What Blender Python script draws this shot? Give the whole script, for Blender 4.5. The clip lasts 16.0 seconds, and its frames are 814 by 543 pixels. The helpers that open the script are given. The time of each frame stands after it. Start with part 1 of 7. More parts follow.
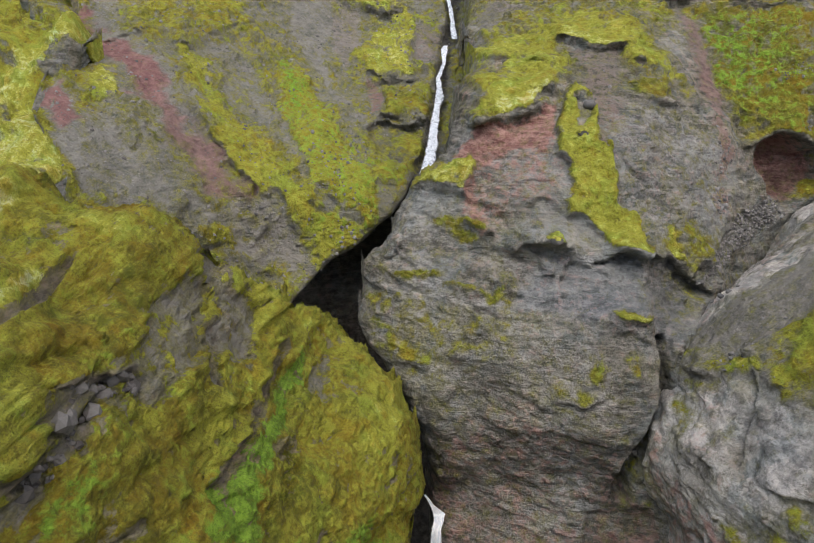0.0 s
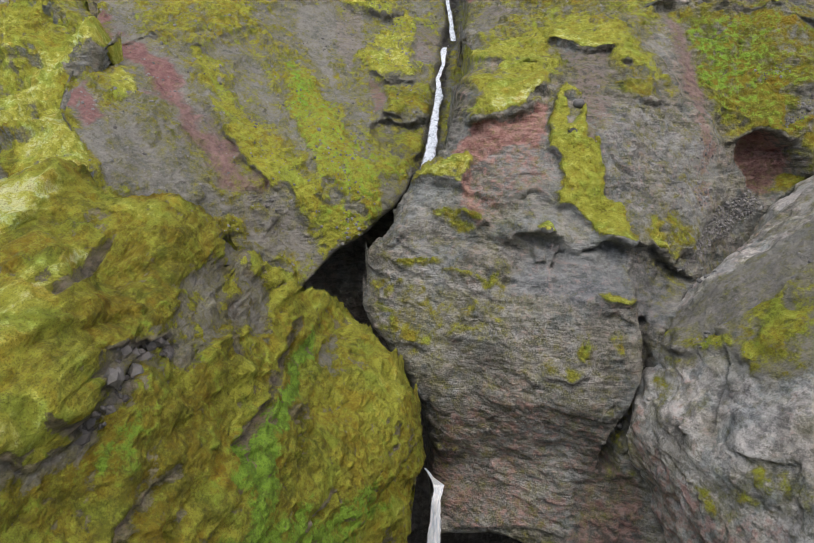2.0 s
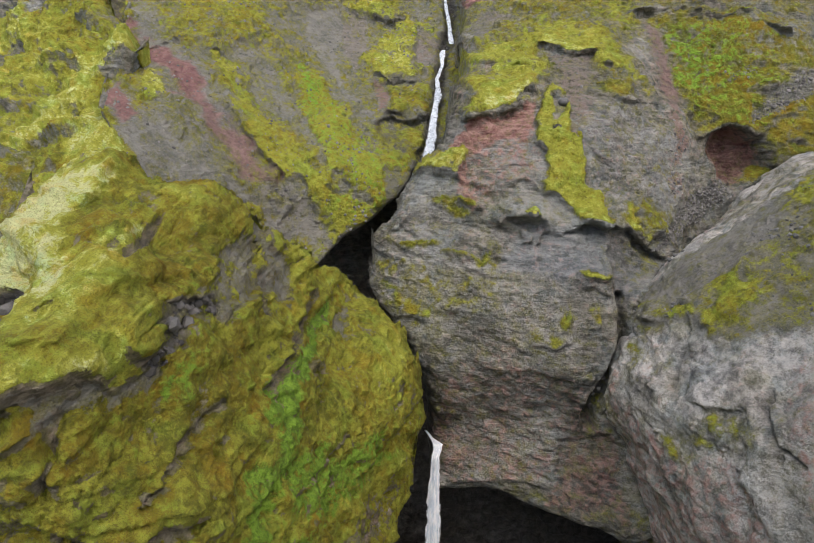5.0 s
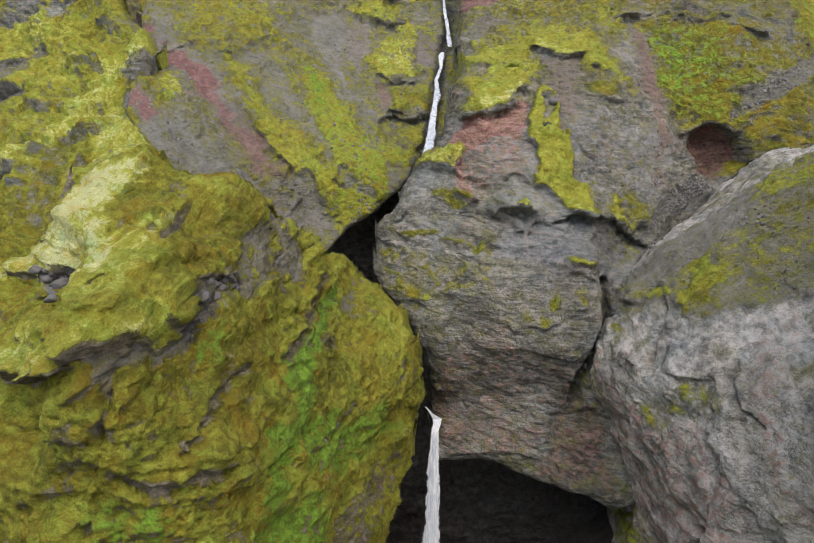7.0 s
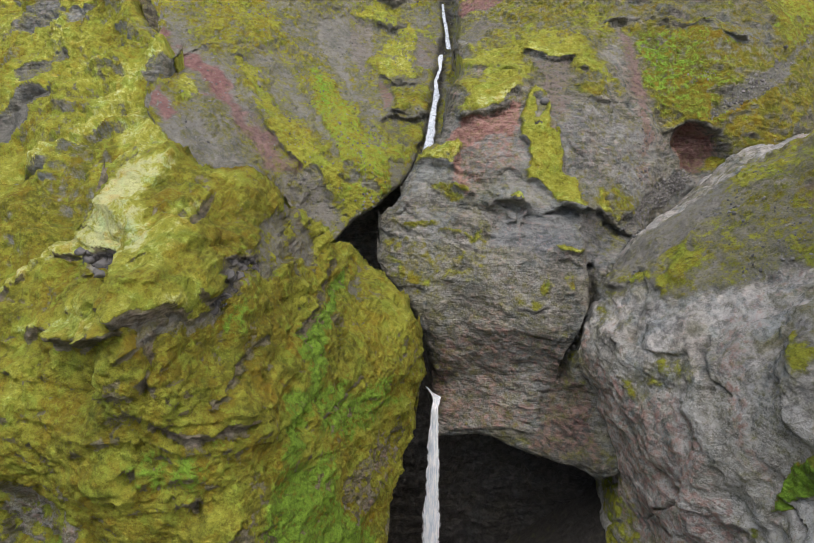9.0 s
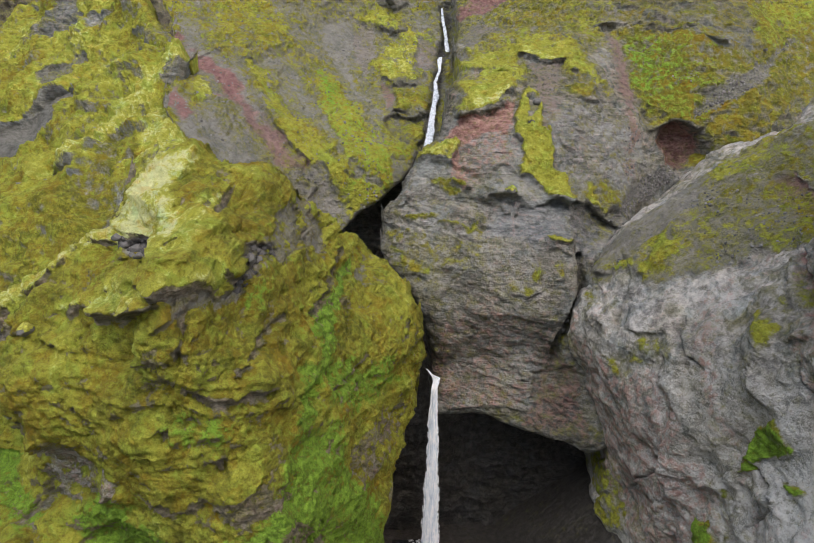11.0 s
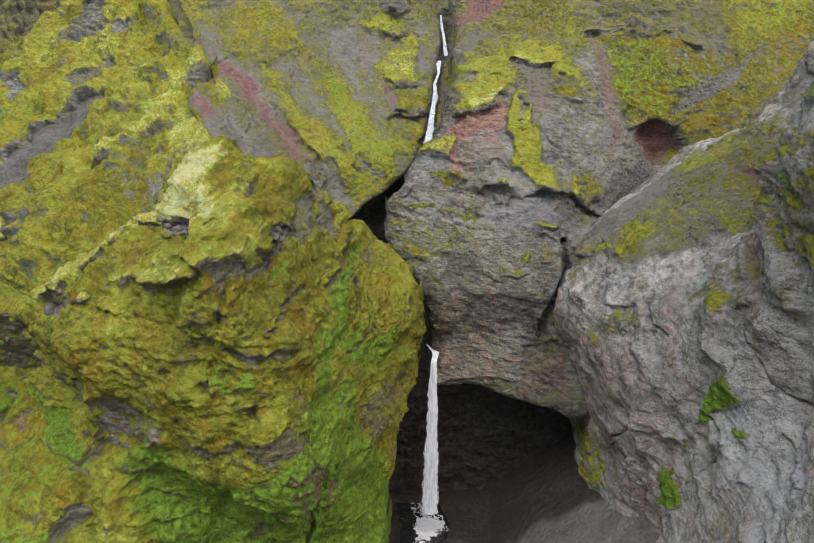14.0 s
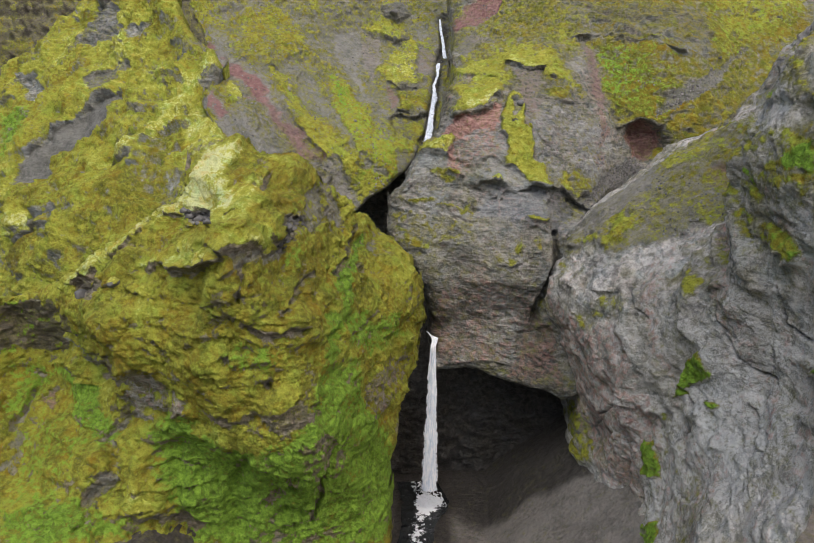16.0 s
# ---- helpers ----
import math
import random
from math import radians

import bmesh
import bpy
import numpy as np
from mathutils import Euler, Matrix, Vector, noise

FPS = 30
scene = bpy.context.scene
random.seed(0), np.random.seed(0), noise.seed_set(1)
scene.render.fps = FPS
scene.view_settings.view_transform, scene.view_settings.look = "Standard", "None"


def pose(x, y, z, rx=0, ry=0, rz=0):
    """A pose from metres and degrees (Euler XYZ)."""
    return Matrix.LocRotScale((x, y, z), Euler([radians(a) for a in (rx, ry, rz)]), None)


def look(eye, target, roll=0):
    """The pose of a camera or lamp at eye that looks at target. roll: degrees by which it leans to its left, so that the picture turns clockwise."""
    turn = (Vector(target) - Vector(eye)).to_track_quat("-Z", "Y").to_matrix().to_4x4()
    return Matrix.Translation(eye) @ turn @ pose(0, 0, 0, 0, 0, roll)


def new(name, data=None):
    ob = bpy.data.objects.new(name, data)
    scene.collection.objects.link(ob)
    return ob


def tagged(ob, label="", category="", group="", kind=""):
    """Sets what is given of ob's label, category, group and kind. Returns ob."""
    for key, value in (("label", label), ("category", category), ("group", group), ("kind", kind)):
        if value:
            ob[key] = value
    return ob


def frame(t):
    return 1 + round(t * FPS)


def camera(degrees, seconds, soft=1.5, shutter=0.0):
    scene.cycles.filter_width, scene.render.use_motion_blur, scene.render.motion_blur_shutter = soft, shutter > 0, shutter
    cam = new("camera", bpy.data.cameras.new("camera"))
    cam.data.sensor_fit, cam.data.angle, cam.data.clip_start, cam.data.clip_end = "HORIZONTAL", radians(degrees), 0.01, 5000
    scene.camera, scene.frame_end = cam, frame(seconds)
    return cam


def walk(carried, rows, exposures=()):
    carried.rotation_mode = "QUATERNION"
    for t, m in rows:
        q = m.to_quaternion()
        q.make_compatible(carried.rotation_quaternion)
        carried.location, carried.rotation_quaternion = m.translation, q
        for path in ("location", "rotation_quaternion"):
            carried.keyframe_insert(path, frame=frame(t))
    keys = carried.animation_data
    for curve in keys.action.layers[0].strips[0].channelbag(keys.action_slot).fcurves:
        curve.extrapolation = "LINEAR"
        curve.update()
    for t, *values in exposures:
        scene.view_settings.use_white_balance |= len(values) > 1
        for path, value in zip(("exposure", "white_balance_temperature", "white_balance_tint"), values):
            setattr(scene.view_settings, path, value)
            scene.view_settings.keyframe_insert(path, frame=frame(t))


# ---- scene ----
cam = camera(62.0, 16.0, soft=0.85)
METRES, EYE, TILT, LEAN, TURN = 60.0, 80.0, -13.2, 0.0, 0.0
EXPOSURE = 0.31
ROWS = [
    (0.0, 0.0, 0.0, 0.0, 0.0, 0.0, 0.0),
    (0.5, -0.0003, -0.0233, -0.0055, 0.02, -0.01, 0.01),
    (1.0, -0.0008, -0.0457, -0.0111, 0.02, -0.01, 0.02),
    (1.5, -0.0015, -0.0709, -0.0177, 0.03, -0.03, 0.04),
    (2.0, -0.0019, -0.0948, -0.0242, 0.05, -0.04, 0.05),
    (2.5, -0.0025, -0.1218, -0.0313, 0.06, -0.06, 0.07),
    (3.0, -0.0033, -0.1471, -0.0378, 0.06, -0.07, 0.08),
    (3.5, -0.004, -0.1754, -0.0449, 0.06, -0.09, 0.09),
    (4.0, -0.0046, -0.2019, -0.0514, 0.07, -0.11, 0.1),
    (6.5, -0.0082, -0.3465, -0.0853, 0.09, -0.19, 0.17),
    (7.0, -0.0091, -0.3787, -0.093, 0.09, -0.2, 0.2),
    (7.5, -0.0095, -0.4086, -0.0996, 0.11, -0.22, 0.21),
    (8.0, -0.0108, -0.4413, -0.1072, 0.09, -0.24, 0.22),
    (8.5, -0.0115, -0.4714, -0.1142, 0.1, -0.25, 0.25),
    (9.0, -0.0124, -0.5047, -0.1217, 0.11, -0.26, 0.27),
    (11.5, -0.017, -0.6655, -0.1575, 0.12, -0.32, 0.33),
    (12.0, -0.0178, -0.7006, -0.1656, 0.13, -0.32, 0.34),
    (12.5, -0.0187, -0.7325, -0.1729, 0.13, -0.33, 0.35),
    (13.0, -0.0198, -0.768, -0.1812, 0.13, -0.33, 0.36),
    (13.5, -0.0206, -0.8002, -0.1885, 0.13, -0.34, 0.36),
    (14.0, -0.0219, -0.8358, -0.1967, 0.13, -0.34, 0.36),
    (14.5, -0.0226, -0.8718, -0.205, 0.14, -0.34, 0.38),
    (15.0, -0.0235, -0.9044, -0.2123, 0.13, -0.34, 0.38),
    (15.5, -0.0245, -0.9405, -0.2202, 0.12, -0.35, 0.38),
    (16.0, -0.0256, -0.9734, -0.2275, 0.11, -0.34, 0.38),
]
walk(cam, [(t, pose(0, 0, EYE, TILT, LEAN, TURN) @ pose(METRES * x, METRES * y, METRES * z, 90 + pitch, roll, yaw)) for t, x, y, z, yaw, pitch, roll in ROWS], [(0.0, EXPOSURE), (16.0, EXPOSURE)])
# ---- daylight: an overcast sky, the brightest part high and to the left ----
SUN_HEIGHT, SUN_TURN = 54.0, -36.0
world = bpy.data.worlds.new("sky")
scene.world = world
world.use_nodes = True
sky = world.node_tree.nodes.new("ShaderNodeTexSky")
sky.sky_type, sky.sun_disc = "NISHITA", False
sky.sun_elevation, sky.sun_rotation = radians(SUN_HEIGHT), radians(180 + SUN_TURN)
sky.air_density, sky.dust_density, sky.ozone_density = 0.6, 4.0, 0.6
back_node = world.node_tree.nodes["Background"]
back_node.inputs["Strength"].default_value = 0.18
world.node_tree.links.new(sky.outputs["Color"], back_node.inputs["Color"])
sun = new("sun", bpy.data.lights.new("sun", "SUN"))
sun.data.energy, sun.data.angle, sun.data.color = 1.65, radians(42), (1.0, 0.985, 0.965)
away = Vector((math.sin(radians(SUN_TURN)) * math.cos(radians(SUN_HEIGHT)), -math.cos(radians(SUN_TURN)) * math.cos(radians(SUN_HEIGHT)), math.sin(radians(SUN_HEIGHT))))
sun.matrix_world = look(away * 300, (0, 0, 0))


# ---- materials ----
class Nodes:
    """Short ways for building a node material."""

    def __init__(self, name):
        self.material = bpy.data.materials.new(name)
        self.material.use_nodes = True
        self.tree = self.material.node_tree
        self.skin = self.tree.nodes["Principled BSDF"]
        self.place = self.tree.nodes.new("ShaderNodeTexCoord").outputs["Object"]

    def put(self, socket, value):
        if isinstance(value, bpy.types.NodeSocket):
            self.tree.links.new(value, socket)
        else:
            socket.default_value = value

    def noise(self, scale, detail=5.0, rough=0.6, stretch=None, warp=0.0):
        place = self.place
        if stretch:
            turn = self.tree.nodes.new("ShaderNodeMapping")
            self.put(turn.inputs["Vector"], place)
            turn.inputs["Scale"].default_value = stretch[:3]
            if len(stretch) > 3:
                turn.inputs["Rotation"].default_value = [radians(a) for a in stretch[3:]]
            place = turn.outputs["Vector"]
        n = self.tree.nodes.new("ShaderNodeTexNoise")
        self.put(n.inputs["Vector"], place)
        n.inputs["Scale"].default_value, n.inputs["Detail"].default_value = scale, detail
        n.inputs["Roughness"].default_value, n.inputs["Distortion"].default_value = rough, warp
        return n.outputs["Fac"]

    def cells(self, scale, feature="F1"):
        n = self.tree.nodes.new("ShaderNodeTexVoronoi")
        n.feature = feature
        self.put(n.inputs["Vector"], self.place)
        n.inputs["Scale"].default_value = scale
        return n

    def math(self, kind, a, b=0.0, c=0.0):
        n = self.tree.nodes.new("ShaderNodeMath")
        n.operation = kind
        for k, value in enumerate((a, b, c)):
            self.put(n.inputs[k], value)
        return n.outputs[0]

    def span(self, value, low, high, to_low=0.0, to_high=1.0):
        n = self.tree.nodes.new("ShaderNodeMapRange")
        n.interpolation_type = "SMOOTHSTEP"
        for k, v in enumerate((value, low, high, to_low, to_high)):
            self.put(n.inputs[k], v)
        return n.outputs[0]

    def mix(self, k, a, b, kind="MIX"):
        n = self.tree.nodes.new("ShaderNodeMix")
        n.data_type, n.blend_type = "RGBA", kind
        self.put(n.inputs["Factor"], k)
        for socket, value in ((n.inputs[6], a), (n.inputs[7], b)):
            self.put(socket, (*value, 1.0) if isinstance(value, tuple) and len(value) == 3 else value)
        return n.outputs[2]

    def masks(self, name):
        n = self.tree.nodes.new("ShaderNodeAttribute")
        n.attribute_name = name
        split = self.tree.nodes.new("ShaderNodeSeparateColor")
        self.put(split.inputs[0], n.outputs["Color"])
        return (*split.outputs[:3], n.outputs["Alpha"])

    def bump(self, height, strength, distance):
        n = self.tree.nodes.new("ShaderNodeBump")
        n.inputs["Strength"].default_value, n.inputs["Distance"].default_value = strength, distance
        self.put(n.inputs["Height"], height)
        self.put(self.skin.inputs["Normal"], n.outputs["Normal"])


def land(name, dark=(0.115, 0.122, 0.113), light=(0.37, 0.38, 0.37), layers=(1.0, 1.0, 2.5, 8.0, -6.0, 0.0), hues=1.0, relief=1.0, blend=0.08, shade=1.0, dust=1.0):
    """Bedrock with its layers, and what the masks lay over it: scree, near-black damp and shaded rock, red ash, moss
    and grass.
    """
    m = Nodes(name)
    moss, bright, green, red = m.masks("cover")
    wet, scree, pale, blue = m.masks("stone")
    broad = m.noise(0.22, 6.0, 0.62)
    mid, fine = (m.span(n, 0.28, 0.72) for n in (m.noise(1.1, 7.0, 0.65), m.noise(5.0, 6.0, 0.7)))
    bands = m.span(m.noise(0.55, 7.0, 0.62, layers, 0.6), 0.25, 0.75)
    lines = m.span(m.noise(0.8, 5.0, 0.55, (layers[0] * 0.3, layers[1] * 0.3, max(layers[2], 1.6), *layers[3:]), 1.0), 0.34, 0.66)
    bands = m.math("ADD", m.math("MULTIPLY", bands, 0.82), m.math("MULTIPLY", lines, 0.18))
    tone = m.math("ADD", m.math("MULTIPLY", bands, 0.5), m.math("ADD", m.math("MULTIPLY", mid, 0.26), m.math("MULTIPLY", fine, 0.16)))
    tone = m.span(tone, 0.18, 0.74)
    rock = m.mix(tone, dark, light)
    other, third = m.noise(0.16, 6.0, 0.6, (1.0, 1.0, 1.5, 20.0, 40.0, 10.0)), m.noise(0.3, 6.0, 0.65, (1.3, 1.0, 0.8, 70.0, 10.0, 30.0))
    rock = m.mix(m.span(broad, 0.47, 0.58, 0.0, 0.75 * hues), rock, m.mix(tone, (0.13, 0.125, 0.075), (0.39, 0.37, 0.285)))
    rock = m.mix(m.span(other, 0.5, 0.6, 0.0, 0.6 * hues), rock, m.mix(tone, (0.12, 0.114, 0.102), (0.40, 0.378, 0.34)))
    rock = m.mix(m.span(third, 0.5, 0.6, 0.0, 0.65 * hues), rock, m.mix(tone, (0.085, 0.10, 0.10), (0.29, 0.33, 0.325)))
    rock = m.mix(m.math("MULTIPLY", blue, 0.8), rock, m.mix(tone, (0.10, 0.11, 0.12), (0.28, 0.295, 0.31)))
    rock = m.mix(m.math("MULTIPLY", pale, m.span(m.math("ADD", bands, fine), 0.6, 1.3, 0.2, 0.9)), rock, (0.47, 0.46, 0.44))
    rock = m.mix(m.span(m.noise(1.6, 8.0, 0.75), 0.56, 0.68, 0.0, 0.45), rock, (0.10, 0.09, 0.08))
    tract = m.noise(0.075, 4.0, 0.6, (1.0, 1.0, 0.8, 40.0, 15.0, 70.0))
    rock = m.mix(m.span(tract, 0.40, 0.5, 0.55, 0.0), rock, (0.62, 0.60, 0.55), "MULTIPLY")
    rock = m.mix(m.span(tract, 0.52, 0.62, 0.0, 0.3 * hues), rock, (0.44, 0.46, 0.455))
    rock = m.mix(1.0, rock, (shade, shade, shade), "MULTIPLY")
    ash = m.mix(tone, (0.19, 0.082, 0.072), (0.43, 0.265, 0.225))
    rock = m.mix(m.span(m.math("ADD", red, m.math("MULTIPLY", m.math("SUBTRACT", mid, 0.5), 0.9)), 0.1, 1.0), rock, ash)
    stones = m.cells(3.2)
    soft_tone = m.math("ADD", m.math("MULTIPLY", broad, 0.9), m.math("ADD", m.math("MULTIPLY", mid, 0.2), m.math("MULTIPLY", fine, 0.2)))
    grit = m.mix(m.span(soft_tone, 0.3, 0.85), (0.098, 0.099, 0.082), (0.25, 0.246, 0.218))
    speck = m.math("MULTIPLY", m.span(stones.outputs["Distance"], 0.26, 0.14), m.span(m.noise(0.7, 5.0, 0.6), 0.46, 0.56, 0.0, 0.9))
    grit = m.mix(speck, grit, m.mix(fine, (0.11, 0.10, 0.10), (0.42, 0.40, 0.385)))
    grit = m.mix(1.0, grit, (dust, dust, dust), "MULTIPLY")
    grit = m.mix(m.span(red, 0.1, 0.9, 0.0, 0.9), grit, m.mix(mid, (0.15, 0.066, 0.066), (0.31, 0.165, 0.155)))
    rock = m.mix(m.span(m.math("ADD", scree, m.math("MULTIPLY", m.math("SUBTRACT", mid, 0.5), 0.9)), 0.35, 0.75, 0.0, 0.95), rock, grit)
    # near-black tone of damp and dark rock, also painted shade in cracks and hollows
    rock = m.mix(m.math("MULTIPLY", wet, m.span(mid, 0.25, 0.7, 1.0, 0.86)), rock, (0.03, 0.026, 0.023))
    # moss: dull olive, then yellow, then pale, partly for light, with fresh grass between
    hue = m.math("ADD", bright, m.math("ADD", m.math("MULTIPLY", m.math("SUBTRACT", mid, 0.5), 0.9), m.math("MULTIPLY", m.math("SUBTRACT", fine, 0.5), 0.45)))
    fur = m.mix(m.span(hue, -0.35, 0.7), m.mix(m.span(broad, 0.4, 0.6), (0.135, 0.135, 0.014), (0.225, 0.17, 0.014)), (0.325, 0.335, 0.04))
    fur = m.mix(m.span(hue, 0.65, 1.2), fur, (0.47, 0.48, 0.10))
    fur = m.mix(m.span(hue, 1.05, 1.5), fur, (0.60, 0.62, 0.30))
    fur = m.mix(m.span(m.noise(0.33, 6.0, 0.6), 0.48, 0.64, 0.0, 0.5), fur, (0.70, 0.98, 1.0), "MULTIPLY")
    fur = m.mix(m.span(m.noise(0.45, 6.0, 0.65, (1.0, 1.0, 0.8, 30.0, 50.0, 0.0)), 0.52, 0.64, 0.0, 0.7), fur, (1.0, 0.78, 0.6), "MULTIPLY")
    lush = m.mix(m.span(m.math("ADD", m.math("MULTIPLY", mid, 0.7), m.math("MULTIPLY", fine, 0.3)), 0.25, 0.75), (0.115, 0.21, 0.02), (0.21, 0.36, 0.035))
    fur = m.mix(m.span(m.math("ADD", green, m.math("MULTIPLY", m.math("SUBTRACT", mid, 0.5), 0.8)), 0.2, 0.75), fur, lush)
    pits = m.math("MULTIPLY", m.span(m.noise(1.5, 7.0, 0.72), 0.53, 0.63), m.span(hue, 0.95, 0.1, 0.06, 0.42))
    fur = m.mix(pits, fur, (0.075, 0.062, 0.02))
    fur = m.mix(m.span(m.noise(9.0, 4.0, 0.7), 0.50, 0.64, 0.0, 0.5), fur, (0.09, 0.08, 0.02))
    spread = m.math("ADD", moss, m.math("MULTIPLY", m.math("SUBTRACT", m.noise(0.8, 9.0, 0.7), 0.5), 2.4))
    over = m.span(spread, 0.5 - blend, 0.5 + blend)
    tuft_cells = m.cells(1.5)
    tufts = m.math("MULTIPLY", m.span(m.math("ADD", tuft_cells.outputs["Distance"], m.math("MULTIPLY", fine, 0.35)), 0.56, 0.42), m.span(m.noise(0.35, 6.0, 0.65, (1.0, 1.0, 1.0, 15.0, 25.0, 60.0)), 0.52, 0.60, 0.0, 0.4 * hues))
    rock = m.mix(m.span(spread, -0.1, 0.46, 0.0, 0.6), rock, m.mix(fine, (0.10, 0.098, 0.03), (0.26, 0.25, 0.085)))
    m.put(m.skin.inputs["Base Color"], m.mix(tufts, m.mix(over, rock, fur), m.mix(over, (0.085, 0.08, 0.05), (0.085, 0.075, 0.018))))
    m.put(m.skin.inputs["Roughness"], m.math("SUBTRACT", m.span(fine, 0.3, 0.7, 0.82, 0.98), m.math("MULTIPLY", wet, 0.45)))
    m.skin.inputs["Specular IOR Level"].default_value = 0.25
    clump = m.cells(2.6, "SMOOTH_F1").outputs["Distance"]
    rough = m.math("ADD", m.math("MULTIPLY", fine, 0.16), m.math("ADD", m.math("MULTIPLY", mid, 0.68), m.math("MULTIPLY", over, 0.25)))
    furred = m.math("MULTIPLY", over, m.math("SUBTRACT", 0.9, m.math("MULTIPLY", clump, 1.3)))
    layered = m.math("MULTIPLY", m.math("SUBTRACT", 1.0, over), m.math("MULTIPLY", lines, 0.2))
    m.bump(m.math("ADD", rough, m.math("ADD", m.math("MULTIPLY", m.math("SUBTRACT", furred, m.math("MULTIPLY", m.math("MULTIPLY", pits, over), 0.6)), 0.3), m.math("ADD", layered, m.math("MULTIPLY", tufts, 0.3)))), relief, 0.5)
    return m.material


def falling_water(name, cut=0.44, low=(0.64, 0.73, 0.82), high=(0.90, 0.95, 1.0)):
    """White water in strands, open between them."""
    m = Nodes(name)
    strand = m.noise(5.0, 6.0, 0.65, (1.0, 1.0, 0.07))
    froth = m.noise(1.6, 6.0, 0.65, (1.0, 1.0, 0.3))
    both = m.math("ADD", m.math("MULTIPLY", strand, 0.6), m.math("MULTIPLY", froth, 0.4))
    m.put(m.skin.inputs["Base Color"], m.mix(m.span(both, 0.36, 0.62), low, high))
    m.skin.inputs["Roughness"].default_value = 0.45
    m.put(m.skin.inputs["Alpha"], m.span(m.math("ADD", both, m.math("MULTIPLY", m.math("SUBTRACT", m.masks("cover")[0], 0.65), 0.5)), cut - 0.16, cut + 0.10, 0.0, 1.0))
    m.bump(both, 0.4, 0.15)
    return m.material


def pool_water(name):
    m = Nodes(name)
    foam = m.math("ADD", m.noise(0.9, 6.0, 0.7), m.math("MULTIPLY", m.masks("cover")[0], 0.45))
    k = m.span(foam, 0.66, 0.76)
    m.put(m.skin.inputs["Base Color"], m.mix(k, (0.02, 0.022, 0.022), (0.78, 0.80, 0.82)))
    m.put(m.skin.inputs["Roughness"], m.span(k, 0.0, 1.0, 0.12, 0.6))
    m.bump(m.noise(2.0, 4.0, 0.6), 0.5, 0.15)
    return m.material


BLUFF = land("layered_tuff", dark=(0.085, 0.082, 0.068), light=(0.33, 0.315, 0.272), shade=0.84, dust=0.82, relief=1.0, blend=0.24, layers=(0.9, 0.9, 2.4, 6.0, 14.0, 0.0))
MOSSY = land("mossy_tuff", dark=(0.115, 0.10, 0.075), light=(0.31, 0.265, 0.195), hues=0.25)
WALL = land("grey_tuff", dark=(0.20, 0.188, 0.172), light=(0.64, 0.60, 0.55), shade=1.12, dust=0.98, relief=0.95, blend=0.22, layers=(1.6, 0.9, 1.0, 25.0, 20.0, 0.0))
SLOPE = land("loose_slope", blend=0.24)
froth_nodes = Nodes("froth")
froth_nodes.put(froth_nodes.skin.inputs["Base Color"], froth_nodes.mix(froth_nodes.noise(2.0, 4.0, 0.6), (0.62, 0.66, 0.70), (0.9, 0.91, 0.92)))
froth_nodes.skin.inputs["Roughness"].default_value = 0.5
FROTH = froth_nodes.material
WATER, THIN, POOL = falling_water("white_water", 0.44, (0.62, 0.71, 0.80), (0.98, 0.99, 1.0)), falling_water("thin_white_water", 0.55, (0.36, 0.41, 0.46), (0.76, 0.80, 0.84)), pool_water("pool_water")

# ---- land forms: sheets of rock over a grid, pressed, broken and overgrown ----
def lattice(ix, iy, seed, iz=0):
    h = (ix * 374761393 + iy * 668265263 + seed * 1274126177 + iz * 2147483659) & 0xFFFFFFFF
    h = ((h ^ (h >> 13)) * 1274126177) & 0xFFFFFFFF
    return ((h ^ (h >> 16)) & 0xFFFF) / 65535.0


def grain(p, size, seed=0):
    """Smooth noise from 0 to 1 with lumps of that size, in space (or in a plane, where two places are given)."""
    cell = [np.floor(c / size).astype(np.int64) for c in p]
    near = [c / size - i for c, i in zip(p, cell)]
    near = [a * a * a * (a * (a * 6 - 15) + 10) for a in near]

    def corner(level):
        low = lattice(cell[0], cell[1], seed, level) * (1 - near[0]) + lattice(cell[0] + 1, cell[1], seed, level) * near[0]
        high = lattice(cell[0], cell[1] + 1, seed, level) * (1 - near[0]) + lattice(cell[0] + 1, cell[1] + 1, seed, level) * near[0]
        return low * (1 - near[1]) + high * near[1]

    if len(p) < 3:
        return corner(0)
    return corner(cell[2]) * (1 - near[2]) + corner(cell[2] + 1) * near[2]


def turned(p, k, angle):
    """The places turned about, so that the grids of two sizes do not line up."""
    c, s = math.cos(angle * k + 0.6), math.sin(angle * k + 0.6)
    a, b = c * p[0] - s * p[1] + 17.0 * k, s * p[0] + c * p[1]
    return (a, b) if len(p) < 3 else (a, c * b - s * p[2], s * b + c * p[2] + 5.0 * k)


def cloud(p, size, steps=4, seed=0, gain=0.5):
    """Broken noise about 0, from -1 to 1."""
    total, weight, top = 0.0, 1.0, 0.0
    for k in range(steps):
        total = total + weight * (2 * grain(turned(p, k, 1.0), size, seed + 31 * k) - 1)
        top, weight, size = top + weight, weight * gain, size * 0.5
    return total / top


